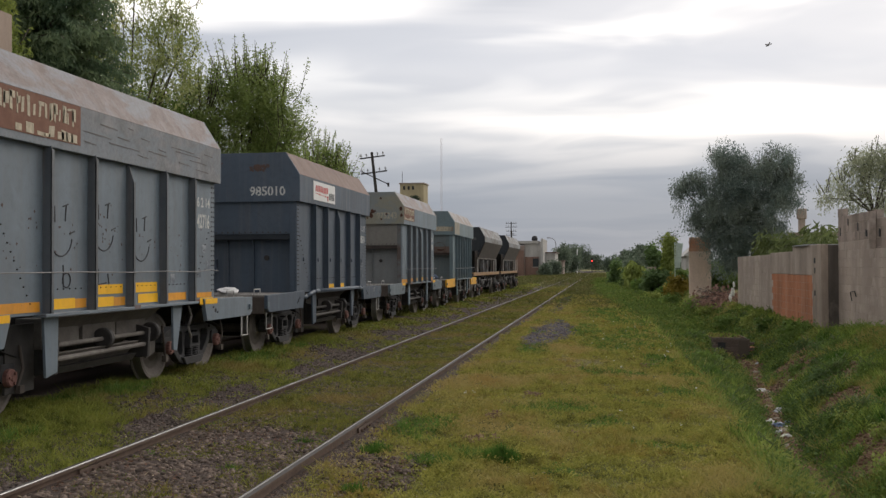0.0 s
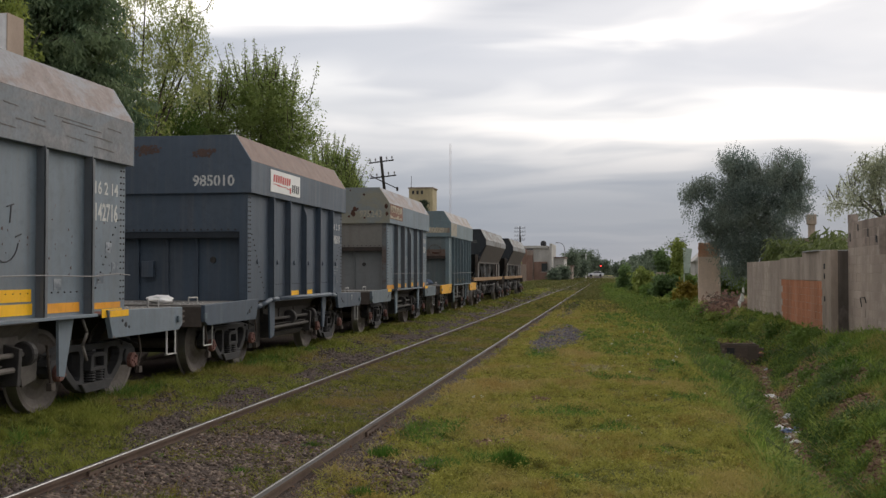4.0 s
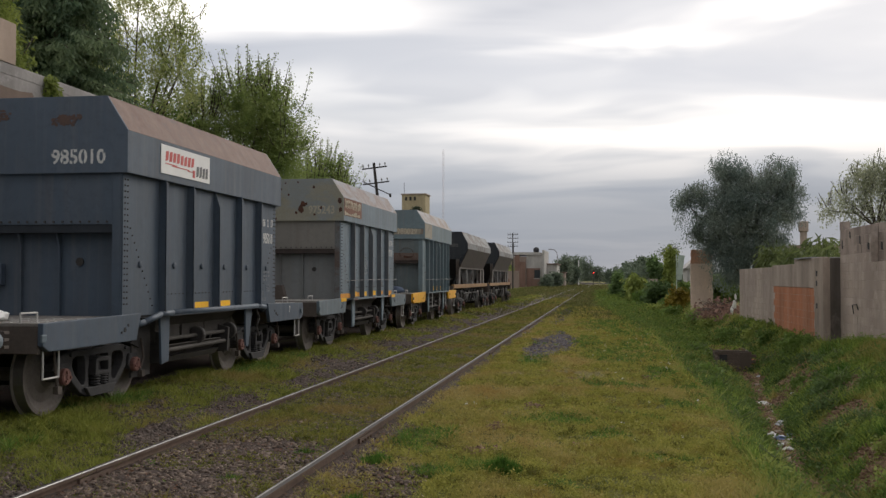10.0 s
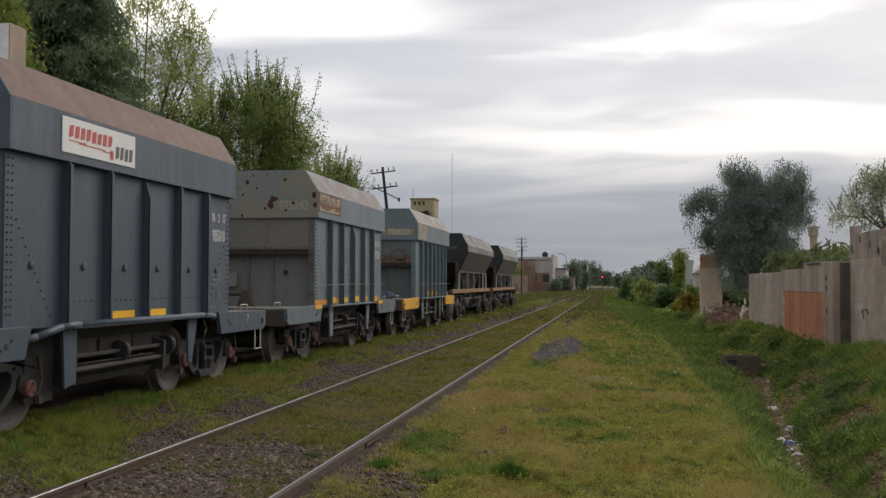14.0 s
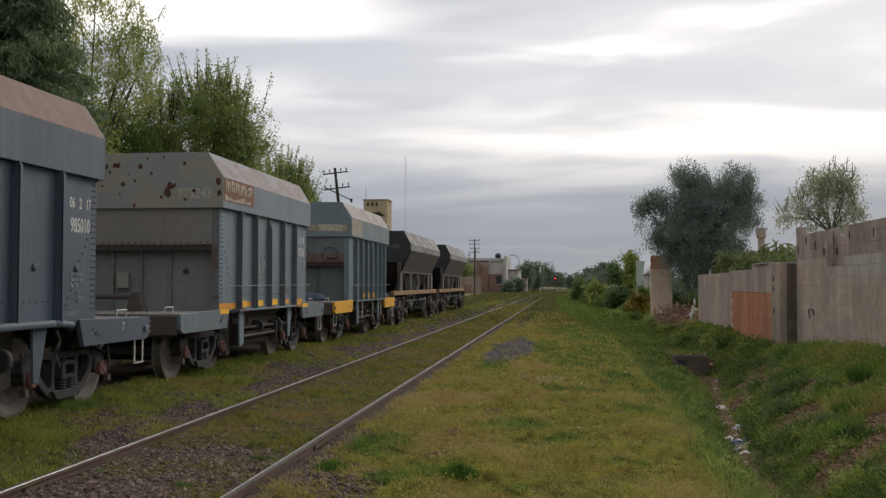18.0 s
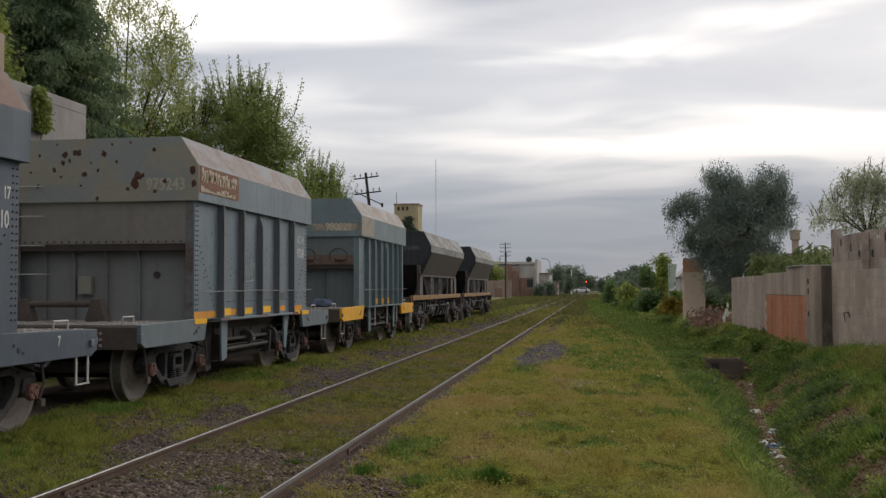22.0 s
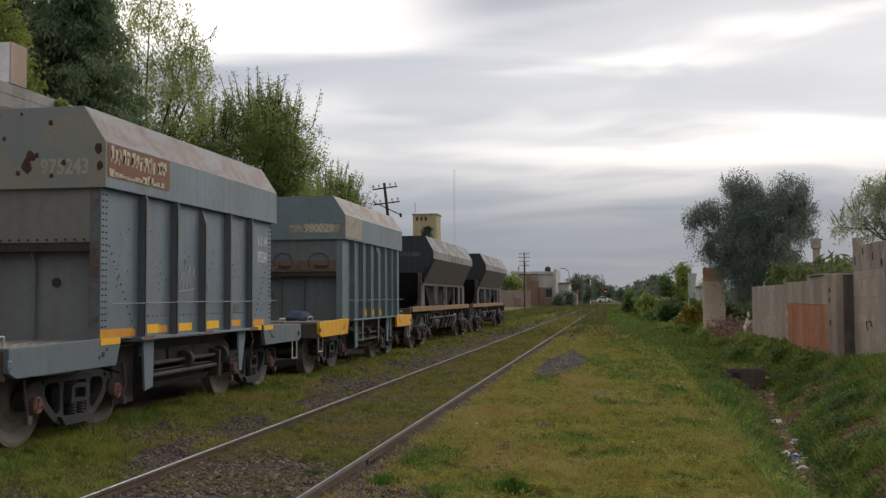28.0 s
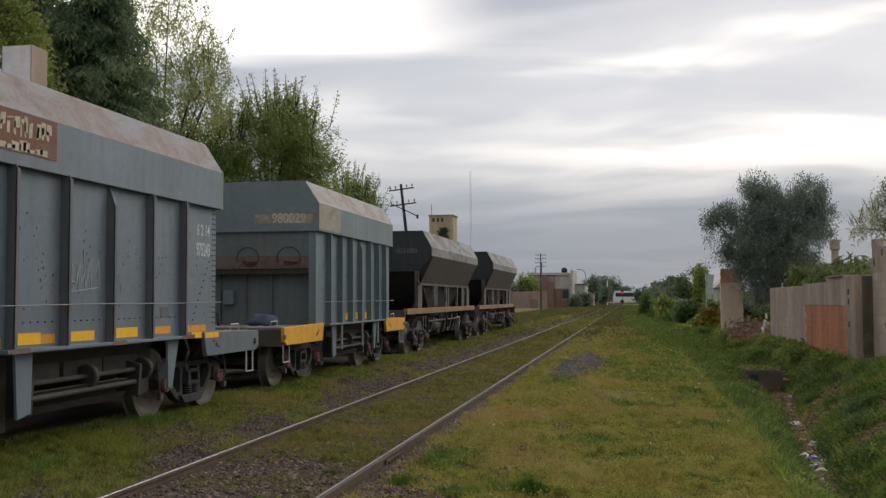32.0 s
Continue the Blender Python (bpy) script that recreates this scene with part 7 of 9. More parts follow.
tree("bush_tree", "dark green leafy tree between the airy and the broad tree", -15.0, 37.2, [(0.1, 0, 8.3, 0.9, 1.0, 0.9), (0.6, 0, 7.3, 1.0, 1.1, 1.0), (-0.6, 0, 7.4, 1.1, 1.1, 1.1), (0.2, 0.2, 6.2, 1.5, 1.4, 1.3), (1.2, 0.1, 6.3, 0.9, 1.0, 1.1)], L_WEED, 420, 34, 0.11, 0.2, 0.12, 0.3, 19, 20, 0.5, gap_limbs=6, tall=1.2)
tree("creeper", "yellow-green creeper hanging on the concrete parapet", -8.93, 19.35, [(0, 0, 0.2, 0.1, 0.24, 0.28), (0, 0.05, 0.5, 0.1, 0.26, 0.25), (0, -0.08, 0.8, 0.09, 0.14, 0.16)], L_SHRUB, 120, 24, 0.075, 0.06, 0.012, 0.5, 44, base=4.85, gap_limbs=0, bark=M_STEM)

def undergrowth():
    """Dense low leaves added along the siding's far side to darken the wagons' undersides."""
    rng = np.random.default_rng(61)
    n = 46000
    y = rng.uniform(0.5, 62, n)
    x = -7.35 + rng.normal(0, 0.42, n) + 0.25 * np.sin(y * 0.8)
    z = rng.uniform(0, 1, n) ** 1.2 * (1.25 + 0.25 * np.sin(y * 1.3) + 0.15 * np.sin(y * 3.7)) * np.exp(-((x + 7.4) / 1.0) ** 2)
    v, f = leaf_cloud(np.stack([x, y, z], 1), 0.14, rng, 0.1, 0.55)
    tagged(new("undergrowth", raw_mesh("undergrowth", v, f, L_DARK)), "dense dark leaves added unseen behind the train to block light", "shrubs", kind="stuff")


undergrowth()
# right side, beyond and above the walls
EUCA = [(-1.06, 0, 6.55, 1.1, 1.3, 0.95), (1.39, 0.3, 6.4, 1.05, 1.2, 0.95), (-2.95, 0.2, 5.25, 0.7, 0.9, 0.85), (-0.68, 0, 5.32, 1.6, 1.7, 1.0), (1.25, 0, 4.94, 1.15, 1.3, 0.9), (-1.88, -0.2, 4.37, 1.15, 1.2, 0.85),
        (0.1, -0.4, 3.94, 1.6, 1.6, 0.9), (-1.25, -0.5, 2.85, 0.85, 0.9, 1.0), (1.77, 0, 5.7, 0.7, 0.8, 0.7), (-2.33, 0, 5.7, 0.55, 0.7, 0.5), (-1.15, -0.6, 1.75, 0.75, 0.8, 0.8), (0.3, 0, 6.1, 0.85, 1.0, 0.75), (0.6, -0.2, 3.1, 1.5, 1.2, 0.8), (-0.6, -0.4, 2.7, 1.0, 1.0, 0.9), (-2.45, -0.1, 3.75, 0.6, 0.7, 0.6), (-1.95, -0.2, 3.2, 0.55, 0.7, 0.6)]
tree("eucalyptus_tree", "dense dull blue-green tree standing behind the low wall", 9.6, 50.0, EUCA, L_EUCA, 620, 140, 0.105, 0.2, 0.15, 0.6, 21, 46, 0.45, aspect=0.3, gap_limbs=4, shell=0.55, tall=1.3)
PEPPER = [(-1.67, 0, 4.3, 0.3, 0.4, 0.42), (-1.03, 0.1, 4.7, 0.52, 0.6, 0.52), (-0.29, 0, 5.0, 0.62, 0.8, 0.72), (0.44, 0, 4.9, 0.62, 0.8, 0.72), (0.96, 0.1, 4.5, 0.34, 0.5, 0.52), (-0.5, 0, 4.0, 0.62, 0.7, 0.42), (0.43, 0.1, 3.9, 0.55, 0.6, 0.4), (0.03, 0, 5.65, 0.85, 0.9, 0.6), (-0.6, 0, 5.4, 0.5, 0.6, 0.46), (0.7, 0, 5.5, 0.48, 0.6, 0.5)]
tree("pepper_tree", "open olive-leaved tree behind the high wall", 12.7, 40.0, PEPPER, L_OLIVE, 165, 54, 0.1, 0.2, 0.07, 0.55, 23, 46, 0.5, aspect=0.34, gap_limbs=7, shell=0.5, tall=1.3)
tree("fruit_tree", "bright green leafy tree over the high wall", 12.2, 27.5, [(0.4, 0, 3.3, 0.9, 1.0, 0.75), (1.2, 0.2, 3.0, 0.9, 1.0, 0.8)], L_SHRUB, 150, 24, 0.13, 0.17, 0.09, 0.2, 25)
tree("palm_tree", "dark frond tips of a tall palm", 14.6, 34.0, [(0, 0, 7.2, 0.9, 0.9, 0.5), (0.9, 0, 5.9, 0.9, 0.9, 0.4)], L_DARK, 46, 20, 0.5, 0.16, 0.14, 0.5, 26, aspect=0.12)
for i, (x, y, r, h, b) in enumerate(((9.2, 41.0, 0.9, 1.5, 1.2), (9.4, 38.2, 0.95, 1.5, 1.2), (9.3, 35.5, 0.9, 1.4, 1.15), (9.2, 33.0, 0.9, 1.35, 1.1), (9.3, 30.8, 0.8, 1.3, 1.1), (9.4, 28.8, 0.7, 1.3, 1.15))):
    shrub("yellow-green shrub topping the low wall", x, y, r, h + b + 0.5, L_WALLTOP, 170, 20, 0.27, 50 + i, group="shrubs behind the low wall", aspect=0.2, droop=0.55)
# hedge line along the ditch further on
HEDGE = ((6.31, 66, 0.85, 1.9, L_DARK), (6.97, 60, 0.55, 1.6, L_GOLD), (5.11, 82, 0.7, 2.8, L_SHRUB), (4.34, 95, 1.0, 3.2, L_DARK), (4.7, 106, 1.4, 3.5, L_HAZE), (6.7, 120, 2.0, 4.2, L_HAZE), (8.4, 114, 1.8, 4.4, L_HAZE), (7.02, 85, 0.6, 3.9, L_DARK), (6.0, 110, 1.6, 4.5, L_HAZE), (5.2, 98, 1.2, 3.4, L_HAZE),
         (5.6, 135, 2.2, 3.9, L_HAZE), (6.0, 73, 0.7, 1.3, L_DARK), (9.8, 72, 1.2, 2.2, L_DARK), (9.6, 63, 1.1, 1.9, L_EDGE), (5.4, 88, 0.9, 1.8, L_DARK), (6.3, 100, 1.2, 3.2, L_HAZE), (5.6, 77, 0.6, 1.0, L_WEED), (6.6, 63, 0.6, 0.9, L_WEED), (4.9, 90, 0.8, 1.2, L_WEED), (7.3, 68, 0.6, 1.5, L_EDGE), (4.3, 101, 0.8, 1.6, L_WEED))
for i, (x, y, r, h, lf) in enumerate(HEDGE):
    if lf == L_SHRUB:
        shrub("yellow-green fronded plant in the hedge", x, y, r, h, lf, 110, 16, 0.5, 70 + i, group="hedge along the ditch", sigma=0.16, aspect=0.16, droop=0.6, ragged=True)
    else:
        shrub("bushy shrub of the hedge along the ditch", x, y, r, h, lf, 230, 24, 0.12 + 0.0011 * y, 70 + i, group="hedge along the ditch", sigma=0.17, ragged=True)
tree("weeping_tree", "light green weeping tree by the fence", 6.9, 67, [(0, 0, 3.7, 0.4, 0.4, 0.55), (0.08, 0, 2.9, 0.45, 0.45, 0.7), (-0.06, 0, 2.1, 0.38, 0.38, 0.6)], L_SHRUB, 150, 26, 0.15, 0.1, 0.07, 0.8, 90)
tree("bare_tree", "thin half-bare tree above the hedge", 8.0, 90, [(0, 0, 4.0, 1.0, 1.0, 0.9), (0.7, 0, 4.3, 0.8, 0.8, 0.7)], L_HAZE, 60, 8, 0.14, 0.2, 0.08, 0.2, 91)
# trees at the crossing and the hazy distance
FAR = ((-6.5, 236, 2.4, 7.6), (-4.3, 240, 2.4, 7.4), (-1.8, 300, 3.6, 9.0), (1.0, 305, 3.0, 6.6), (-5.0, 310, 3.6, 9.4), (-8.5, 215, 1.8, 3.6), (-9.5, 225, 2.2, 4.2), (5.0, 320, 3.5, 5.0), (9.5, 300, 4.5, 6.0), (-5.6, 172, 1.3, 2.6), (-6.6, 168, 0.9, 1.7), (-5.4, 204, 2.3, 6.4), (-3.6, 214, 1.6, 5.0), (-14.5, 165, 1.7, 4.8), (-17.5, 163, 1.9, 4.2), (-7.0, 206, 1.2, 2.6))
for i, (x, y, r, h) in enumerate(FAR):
    shrub("green tree in the distance, haze put into its leaf colour", x, y, r, h, L_HAZE, 200, 18, 0.34, 110 + i, group="distant trees", sigma=0.35)


def tree_belt():
    """The far wood that closes the view on both sides."""
    rng = np.random.default_rng(4)
    pts = []
    for x0, x1, y, h in ((-160, -20, 330, 9), (12, 160, 300, 6.5), (-26, 14, 520, 6), (-110, -24, 150, 5.5)):
        n = int((x1 - x0) * 90)
        xs = rng.uniform(x0, x1, n)
        hs = h * (0.55 + 0.45 * np.sin(xs * 0.31 + y) ** 2) * (0.8 + 0.2 * np.sin(xs * 1.7))
        pts.append(np.stack([xs, y + rng.normal(0, 2.5, n), rng.uniform(0, 1, n) ** 0.8 * hs], 1))
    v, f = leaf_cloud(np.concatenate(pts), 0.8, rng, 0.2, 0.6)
    tagged(new("far_wood", raw_mesh("far_wood", v, f, L_HAZE)), "belt of far trees with haze put into the leaf colour", "trees", kind="stuff")


tree_belt()
conifer(-18.0, 110, 9.75, 2.5, 131, "dark pointed conifer before the yellow tower", 5.0, 0.26, leaf_material("dark_spire_needles", (0.028, 0.045, 0.03), (0.06, 0.08, 0.05)), 0.3)
shrub("yellow-green tree before the far house", -14.4, 164.5, 2.2, 6.2, L_SHRUB, 220, 22, 0.26, 132, sigma=0.3)


# ---- grass, stones and litter ----
def grass_material(name, a, b, dry, dry_amount, russet=0.0):
    m = Mat(name, 0.7, spec=0.15)
    col = m.mix(m.island(), a, b)
    clump = m.noise(5.5, 4, 0.65, True)
    col = m.mix(m.ramp(clump, [(0.36, 0.9), (0.47, 0.0)]), col, scale3(a, 0.4))
    col = m.mix(m.ramp(clump, [(0.54, 0.0), (0.68, 0.6)]), col, scale3(b, 1.3))
    n = m.noise(0.55, 5, 0.6, True, dist=0.5)
    col = m.mix(m.ramp(n, [(0.62 - dry_amount, 0.0), (0.74 - dry_amount, 1.0)]), col, m.mix(m.island(), scale3(dry, 0.75), dry))
    if russet:
        r = m.noise(1.3, 5, 0.65, True, stretch=(1.0, 0.6, 1.0), dist=0.4)
        col = m.mix(m.ramp(r, [(0.52, 0.0), (0.64, russet)]), col, (0.33, 0.2, 0.06))
    m.colour(col)
    tr = m.t.nodes.new("ShaderNodeBsdfTranslucent")
    m.link(col, tr.inputs[0])
    mx = m.t.nodes.new("ShaderNodeMixShader")
    mx.inputs[0].default_value = 0.35
    m.link(m.b.outputs[0], mx.inputs[1])
    m.link(tr.outputs[0], mx.inputs[2])
    m.link(mx.outputs[0], m.t.nodes["Material Output"].inputs[0])
    return m.m


G_LAWN = grass_material("worn_lawn_grass", (0.215, 0.218, 0.044), (0.375, 0.352, 0.085), (0.45, 0.355, 0.13), 0.13, 0.5)
G_DITCH = grass_material("lush_ditch_grass", (0.123, 0.19, 0.0358), (0.269, 0.336, 0.0694), (0.381, 0.314, 0.106), 0.13)
G_TRACK = grass_material("trackside_grass", (0.13, 0.15, 0.028), (0.255, 0.245, 0.055), (0.31, 0.24, 0.085), 0.12)
G_TALL = grass_material("tall_bank_grass", (0.144, 0.228, 0.0456), (0.324, 0.408, 0.09), (0.408, 0.36, 0.12), 0.12)
G_STRIP = grass_material("fresh_shoulder_grass", (0.15, 0.185, 0.034), (0.3, 0.31, 0.066), (0.33, 0.27, 0.09), 0.1)
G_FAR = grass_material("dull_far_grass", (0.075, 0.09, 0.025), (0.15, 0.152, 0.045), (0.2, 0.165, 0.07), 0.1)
G_VERGE = grass_material("bright_verge_grass", (0.0783, 0.135, 0.0261), (0.17, 0.222, 0.0478), (0.235, 0.235, 0.0653), 0.06)
G_DEEP = grass_material("deep_green_tuft", (0.05, 0.12, 0.02), (0.11, 0.21, 0.035), (0.12, 0.2, 0.04), 0.0)
G_PATCH = grass_material("fresh_green_patch", (0.075, 0.15, 0.028), (0.165, 0.25, 0.05), (0.25, 0.25, 0.06), 0.04)


def sample_y(rng, n, y0, y1, p=1.6):
    """Distances that thin out with y, as y to the power -p."""
    q = 1 - p
    return (y0 ** q + rng.uniform(0, 1, n) * (y1 ** q - y0 ** q)) ** (1 / q)


def field(x, y, s, off):
    """Cheap smooth patches over the ground, about -1 to 1."""
    return np.sin(x * 1.7 * s + off) * np.cos(y * 0.9 * s + 1.3 * off) * 0.5 + np.sin(x * 0.6 * s - y * 1.1 * s + off * 2.1) * 0.35 + np.sin(x * 3.9 * s + y * 2.7 * s + off) * 0.25


def blades(name, label, x_of, y0, y1, n, h0, h1, mat, seed, keep=None, per=6, p=1.6, lean=0.5, width=0.006):
    rng = np.random.default_rng(seed)
    ys = sample_y(rng, n, y0, y1, p)
    xs = x_of(ys, rng.uniform(0, 1, n))
    if keep is not None:
        k = keep(xs, ys, rng)
        xs, ys = xs[k], ys[k]
    zs = np.array([rough_height(float(a), float(b)) for a, b in zip(xs, ys)])
    n = len(xs)
    P = np.repeat(np.stack([xs, ys, zs - 0.01], 1), per, 0)
    spread = (0.014 + 0.0011 * P[:, 1:2])
    P[:, :2] += rng.normal(size=(n * per, 2)) * spread
    a = rng.uniform(0, 2 * math.pi, n * per)
    hgt = rng.uniform(h0, h1, n * per) * np.repeat(rng.uniform(0.35, 1.35, n) * (0.75 + 0.9 * np.clip(field(xs, ys, 2.2, seed * 1.7) + 0.35, 0, 1.2)), per)
    ln = rng.uniform(0.2, 2.2, n * per) * lean * hgt
    w = (width * 1.5 + 0.0007 * P[:, 1]) * rng.uniform(0.7, 1.3, n * per)
    d = np.stack([np.cos(a), np.sin(a), np.zeros_like(a)], 1)
    b = rng.uniform(0, 2 * math.pi, n * per)
    e = np.stack([np.cos(b), np.sin(b), np.zeros_like(a)], 1)
    tip = P + e * ln[:, None] + np.array([0, 0, 1.0]) * hgt[:, None]
    V = np.stack([P - d * w[:, None] / 2, P + d * w[:, None] / 2, tip], 1).reshape(-1, 3)
    me = raw_mesh(name, V, np.arange(len(V)).reshape(-1, 3), mat)
    return tagged(new(name, me), label, "grass", kind="stuff")


def in_heap(x, y, rng):
    """An uneven, broken outline round the two gravel spots."""
    e = ((x - 1.18) / 0.56) ** 2 + ((y - 26.6) / 5.2) ** 2 + field(x * 3, y * 0.6, 1.0, 3.0) * 0.5
    g = ((x - 0.75) / 0.3) ** 2 + ((y - 48.0) / 12.0) ** 2 + field(x * 3, y * 0.4, 1.0, 1.0) * 0.5
    return (e < rng.uniform(0.55, 1.2, len(x))) | (g < rng.uniform(0.4, 1.1, len(x)))


def on_lawn(x, y, rng):
    grav = in_heap(x, y, rng) & (rng.uniform(0, 1, len(x)) < 0.95)
    near = (x < 1.0) & (y < 11.5) & (field(x, y, 1.0, 2.0) + (1.0 - x) * 0.5 > rng.uniform(0.1, 0.8, len(x)))
    bare = field(x, y, 0.8, 5.0) > rng.uniform(0.45, 1.0, len(x))
    soil = in_spots(SOIL_SPOTS, x, y) > rng.uniform(0.0, 0.5, len(x))
    green = (in_spots(GREEN_SPOTS, x, y) > rng.uniform(0.1, 0.7, len(x))) & (rng.uniform(0, 1, len(x)) < 0.7)
    return ~(grav | near | bare | soil | green) & (x < lawn_edge(y) + field(x, y, 2.2, 0.4) * 0.3 + rng.normal(0.08, 0.18, len(x)))


def on_bed(x, y, rng):
    cover = np.interp(y, [4, 9.4, 10.6, 14, 20], [0.25, 0.36, 0.9, 1.0, 1.0])
    return (field(x, y, 1.1, 1.0) * 0.5 + 0.5 < cover + rng.uniform(-0.15, 0.15, len(x))) & (rng.uniform(0, 1, len(x)) < cover + 0.1)


def on_shoulder(x, y, rng):
    strip = np.where(x < -3.05, 1.0 - np.interp(y, [15, 24], [0.0, 0.35]), np.where(x < -2.45, 0.62, 0.26) - np.interp(y, [14, 22], [0.0, 0.3])) + np.interp(y, [7, 9, 13], [0.25, 0.15, 0.0])
    return field(x, y, 0.9, 4.0) * 0.6 + 0.5 < strip + rng.uniform(-0.25, 0.25, len(x))


def ditch_line(y):
    return np.interp(y, [0, 8, 12.5, 15, 19, 24, 30, 45, 80], [4.6, 4.62, 4.75, 4.97, 5.35, 6.0, 6.25, 6.3, 6.3])


def lawn_edge(y):
    return np.interp(y, [8, 11, 18, 27, 34, 40, 53, 60, 75, 90], [3.8, 4.05, 4.2, 4.35, 4.15, 3.7, 3.0, 2.8, 2.4, 2.1])


def on_bank(x, y, rng):
    edge = x > lawn_edge(y) + field(x * 0.3, y, 0.7, 1.7) * 0.3 + field(x, y, 2.2, 0.4) * 0.3 + rng.normal(0, 0.16, len(x))
    water = np.abs(x - ditch_line(y)) < rng.uniform(0.1, 0.38, len(x))
    bare = field(x, y, 1.3, 2.6) > rng.uniform(0.3, 1.0, len(x))
    soil = in_spots(SOIL_SPOTS, x, y) > rng.uniform(0.0, 0.5, len(x))
    return edge & ~(water & (y < 33)) & ~bare & ~soil


GREEN_SPOTS = ((1.9, 12.3, 0.6, 0.55), (2.5, 11.2, 0.3, 0.35), (2.9, 22.8, 0.9, 2.6), (2.1, 27.5, 0.45, 3.0), (3.5, 26.5, 0.8, 3.0), (2.6, 38.0, 1.1, 5.0), (3.95, 16.4, 0.3, 1.6), (3.05, 9.9, 0.3, 0.3), (0.62, 10.4, 0.35, 0.8), (2.65, 16.6, 0.5, 0.5), (3.6, 14.4, 0.35, 0.5), (3.6, 19.0, 0.5, 1.2), (1.1, 20.5, 0.4, 1.2), (3.4, 33.0, 0.9, 4.0), (1.0, 8.6, 0.2, 0.3), (2.1, 8.5, 0.2, 0.2), (-3.5, 11.6, 0.4, 1.2), (-2.6, 8.6, 0.4, 0.7), (-3.3, 17.0, 0.3, 2.0))
SOIL_SPOTS = ((2.06, 17.4, 0.22, 0.5), (1.28, 11.5, 0.16, 0.3), (1.57, 13.6, 0.14, 0.25), (1.3, 9.9, 0.2, 0.25), (2.8, 13.2, 0.18, 0.2), (3.3, 18.0, 0.2, 0.4), (2.3, 10.4, 0.14, 0.14), (6.0, 19.4, 0.55, 1.3), (6.3, 20.4, 0.4, 1.2), (6.45, 22.0, 0.4, 1.4), (6.95, 23.4, 0.35, 1.0), (6.35, 16.9, 0.42, 0.9), (5.8, 14.8, 0.42, 1.0), (5.72, 11.7, 0.6, 0.7), (5.4, 11.1, 0.4, 0.5), (6.3, 12.4, 0.55, 0.6), (5.95, 10.4, 0.5, 0.5), (6.9, 15.4, 0.35, 0.6), (6.2, 26.0, 0.3, 1.6), (6.9, 28.0, 0.3, 0.8))


def in_spots(spots, x, y):
    """Nearness to the spots' middles: above 0 inside, with a ragged rim."""
    best = np.full(len(x), -9.0)
    for a, b, r, q in spots:
        best = np.maximum(best, 1 - ((x - a) / r) ** 2 - ((y - b) / q) ** 2)
    return best + field(x, y, 5.0, 1.0) * 0.5 + field(x, y, 13.0, 2.0) * 0.3


def on_patch(x, y, rng):
    return (in_spots(GREEN_SPOTS, x, y) > rng.uniform(-0.2, 0.6, len(x))) | (field(x * 0.8, y * 1.3, 1.0, 3.3) + field(x, y, 3.0, 1.0) * 0.4 > rng.uniform(0.7, 1.0, len(x)))


blades("lawn_grass", "short yellowish worn grass beside the track", lambda y, u: 0.12 + u * 4.5, 5.5, 60, 36000, 0.02, 0.065, G_LAWN, 1, on_lawn, 7, 1.5, 0.9, 0.0045)
blades("lawn_patch_grass", "greener patches of grass in the worn lawn", lambda y, u: 0.3 + u * 3.7, 6.0, 55, 16000, 0.03, 0.075, G_PATCH, 11, on_patch, 7, 1.5, 0.8, 0.005)
blades("track_grass", "short grass growing between the rails", lambda y, u: -1.66 + u * 1.58, 5.0, 90, 22000, 0.02, 0.06, G_TRACK, 2, on_bed, 7, 1.35, 0.9, 0.005)
blades("shoulder_grass", "green grass strip beside the train", lambda y, u: -4.0 + u * 2.2, 7.0, 90, 30000, 0.025, 0.085, G_STRIP, 3, on_shoulder, 7, 1.4, 0.8, 0.005)
blades("strip_grass", "brighter grass in the shade of the wagons", lambda y, u: -3.75 + u * 0.9, 8.0, 80, 5000, 0.04, 0.11, G_PATCH, 4, on_patch, 7, 1.4, 0.7, 0.005)
blades("bank_grass", "lush green grass on the ditch banks", lambda y, u: lawn_edge(y) - 0.3 + u * (8.4 - lawn_edge(y)), 8.0, 90, 40000, 0.045, 0.13, G_DITCH, 5, on_bank, 7, 1.35, 0.8, 0.006)
blades("bank_tall_grass", "taller tufts on the ditch edge", lambda y, u: 3.9 + u * 4.2, 9.0, 75, 9500, 0.07, 0.17, G_TALL, 6, lambda x, y, rng: (np.abs(x - ditch_line(y)) > 0.3) & (in_spots(SOIL_SPOTS, x, y) < 0.0) & (field(x, y, 2.0, 0.7) > rng.uniform(-0.2, 0.5, len(x))), 8, 1.3, 0.6, 0.007)
blades("siding_grass", "grass growing along the siding", lambda y, u: -9.0 + u * 5.2, 30, 190, 9000, 0.08, 0.2, G_FAR, 7, None, 6, 1.3, 0.8, 0.01)
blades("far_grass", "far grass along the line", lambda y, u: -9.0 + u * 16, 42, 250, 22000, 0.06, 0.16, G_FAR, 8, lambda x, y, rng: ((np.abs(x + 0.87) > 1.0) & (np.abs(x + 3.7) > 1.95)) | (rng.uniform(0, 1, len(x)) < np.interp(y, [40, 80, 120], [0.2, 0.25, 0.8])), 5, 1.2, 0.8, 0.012)


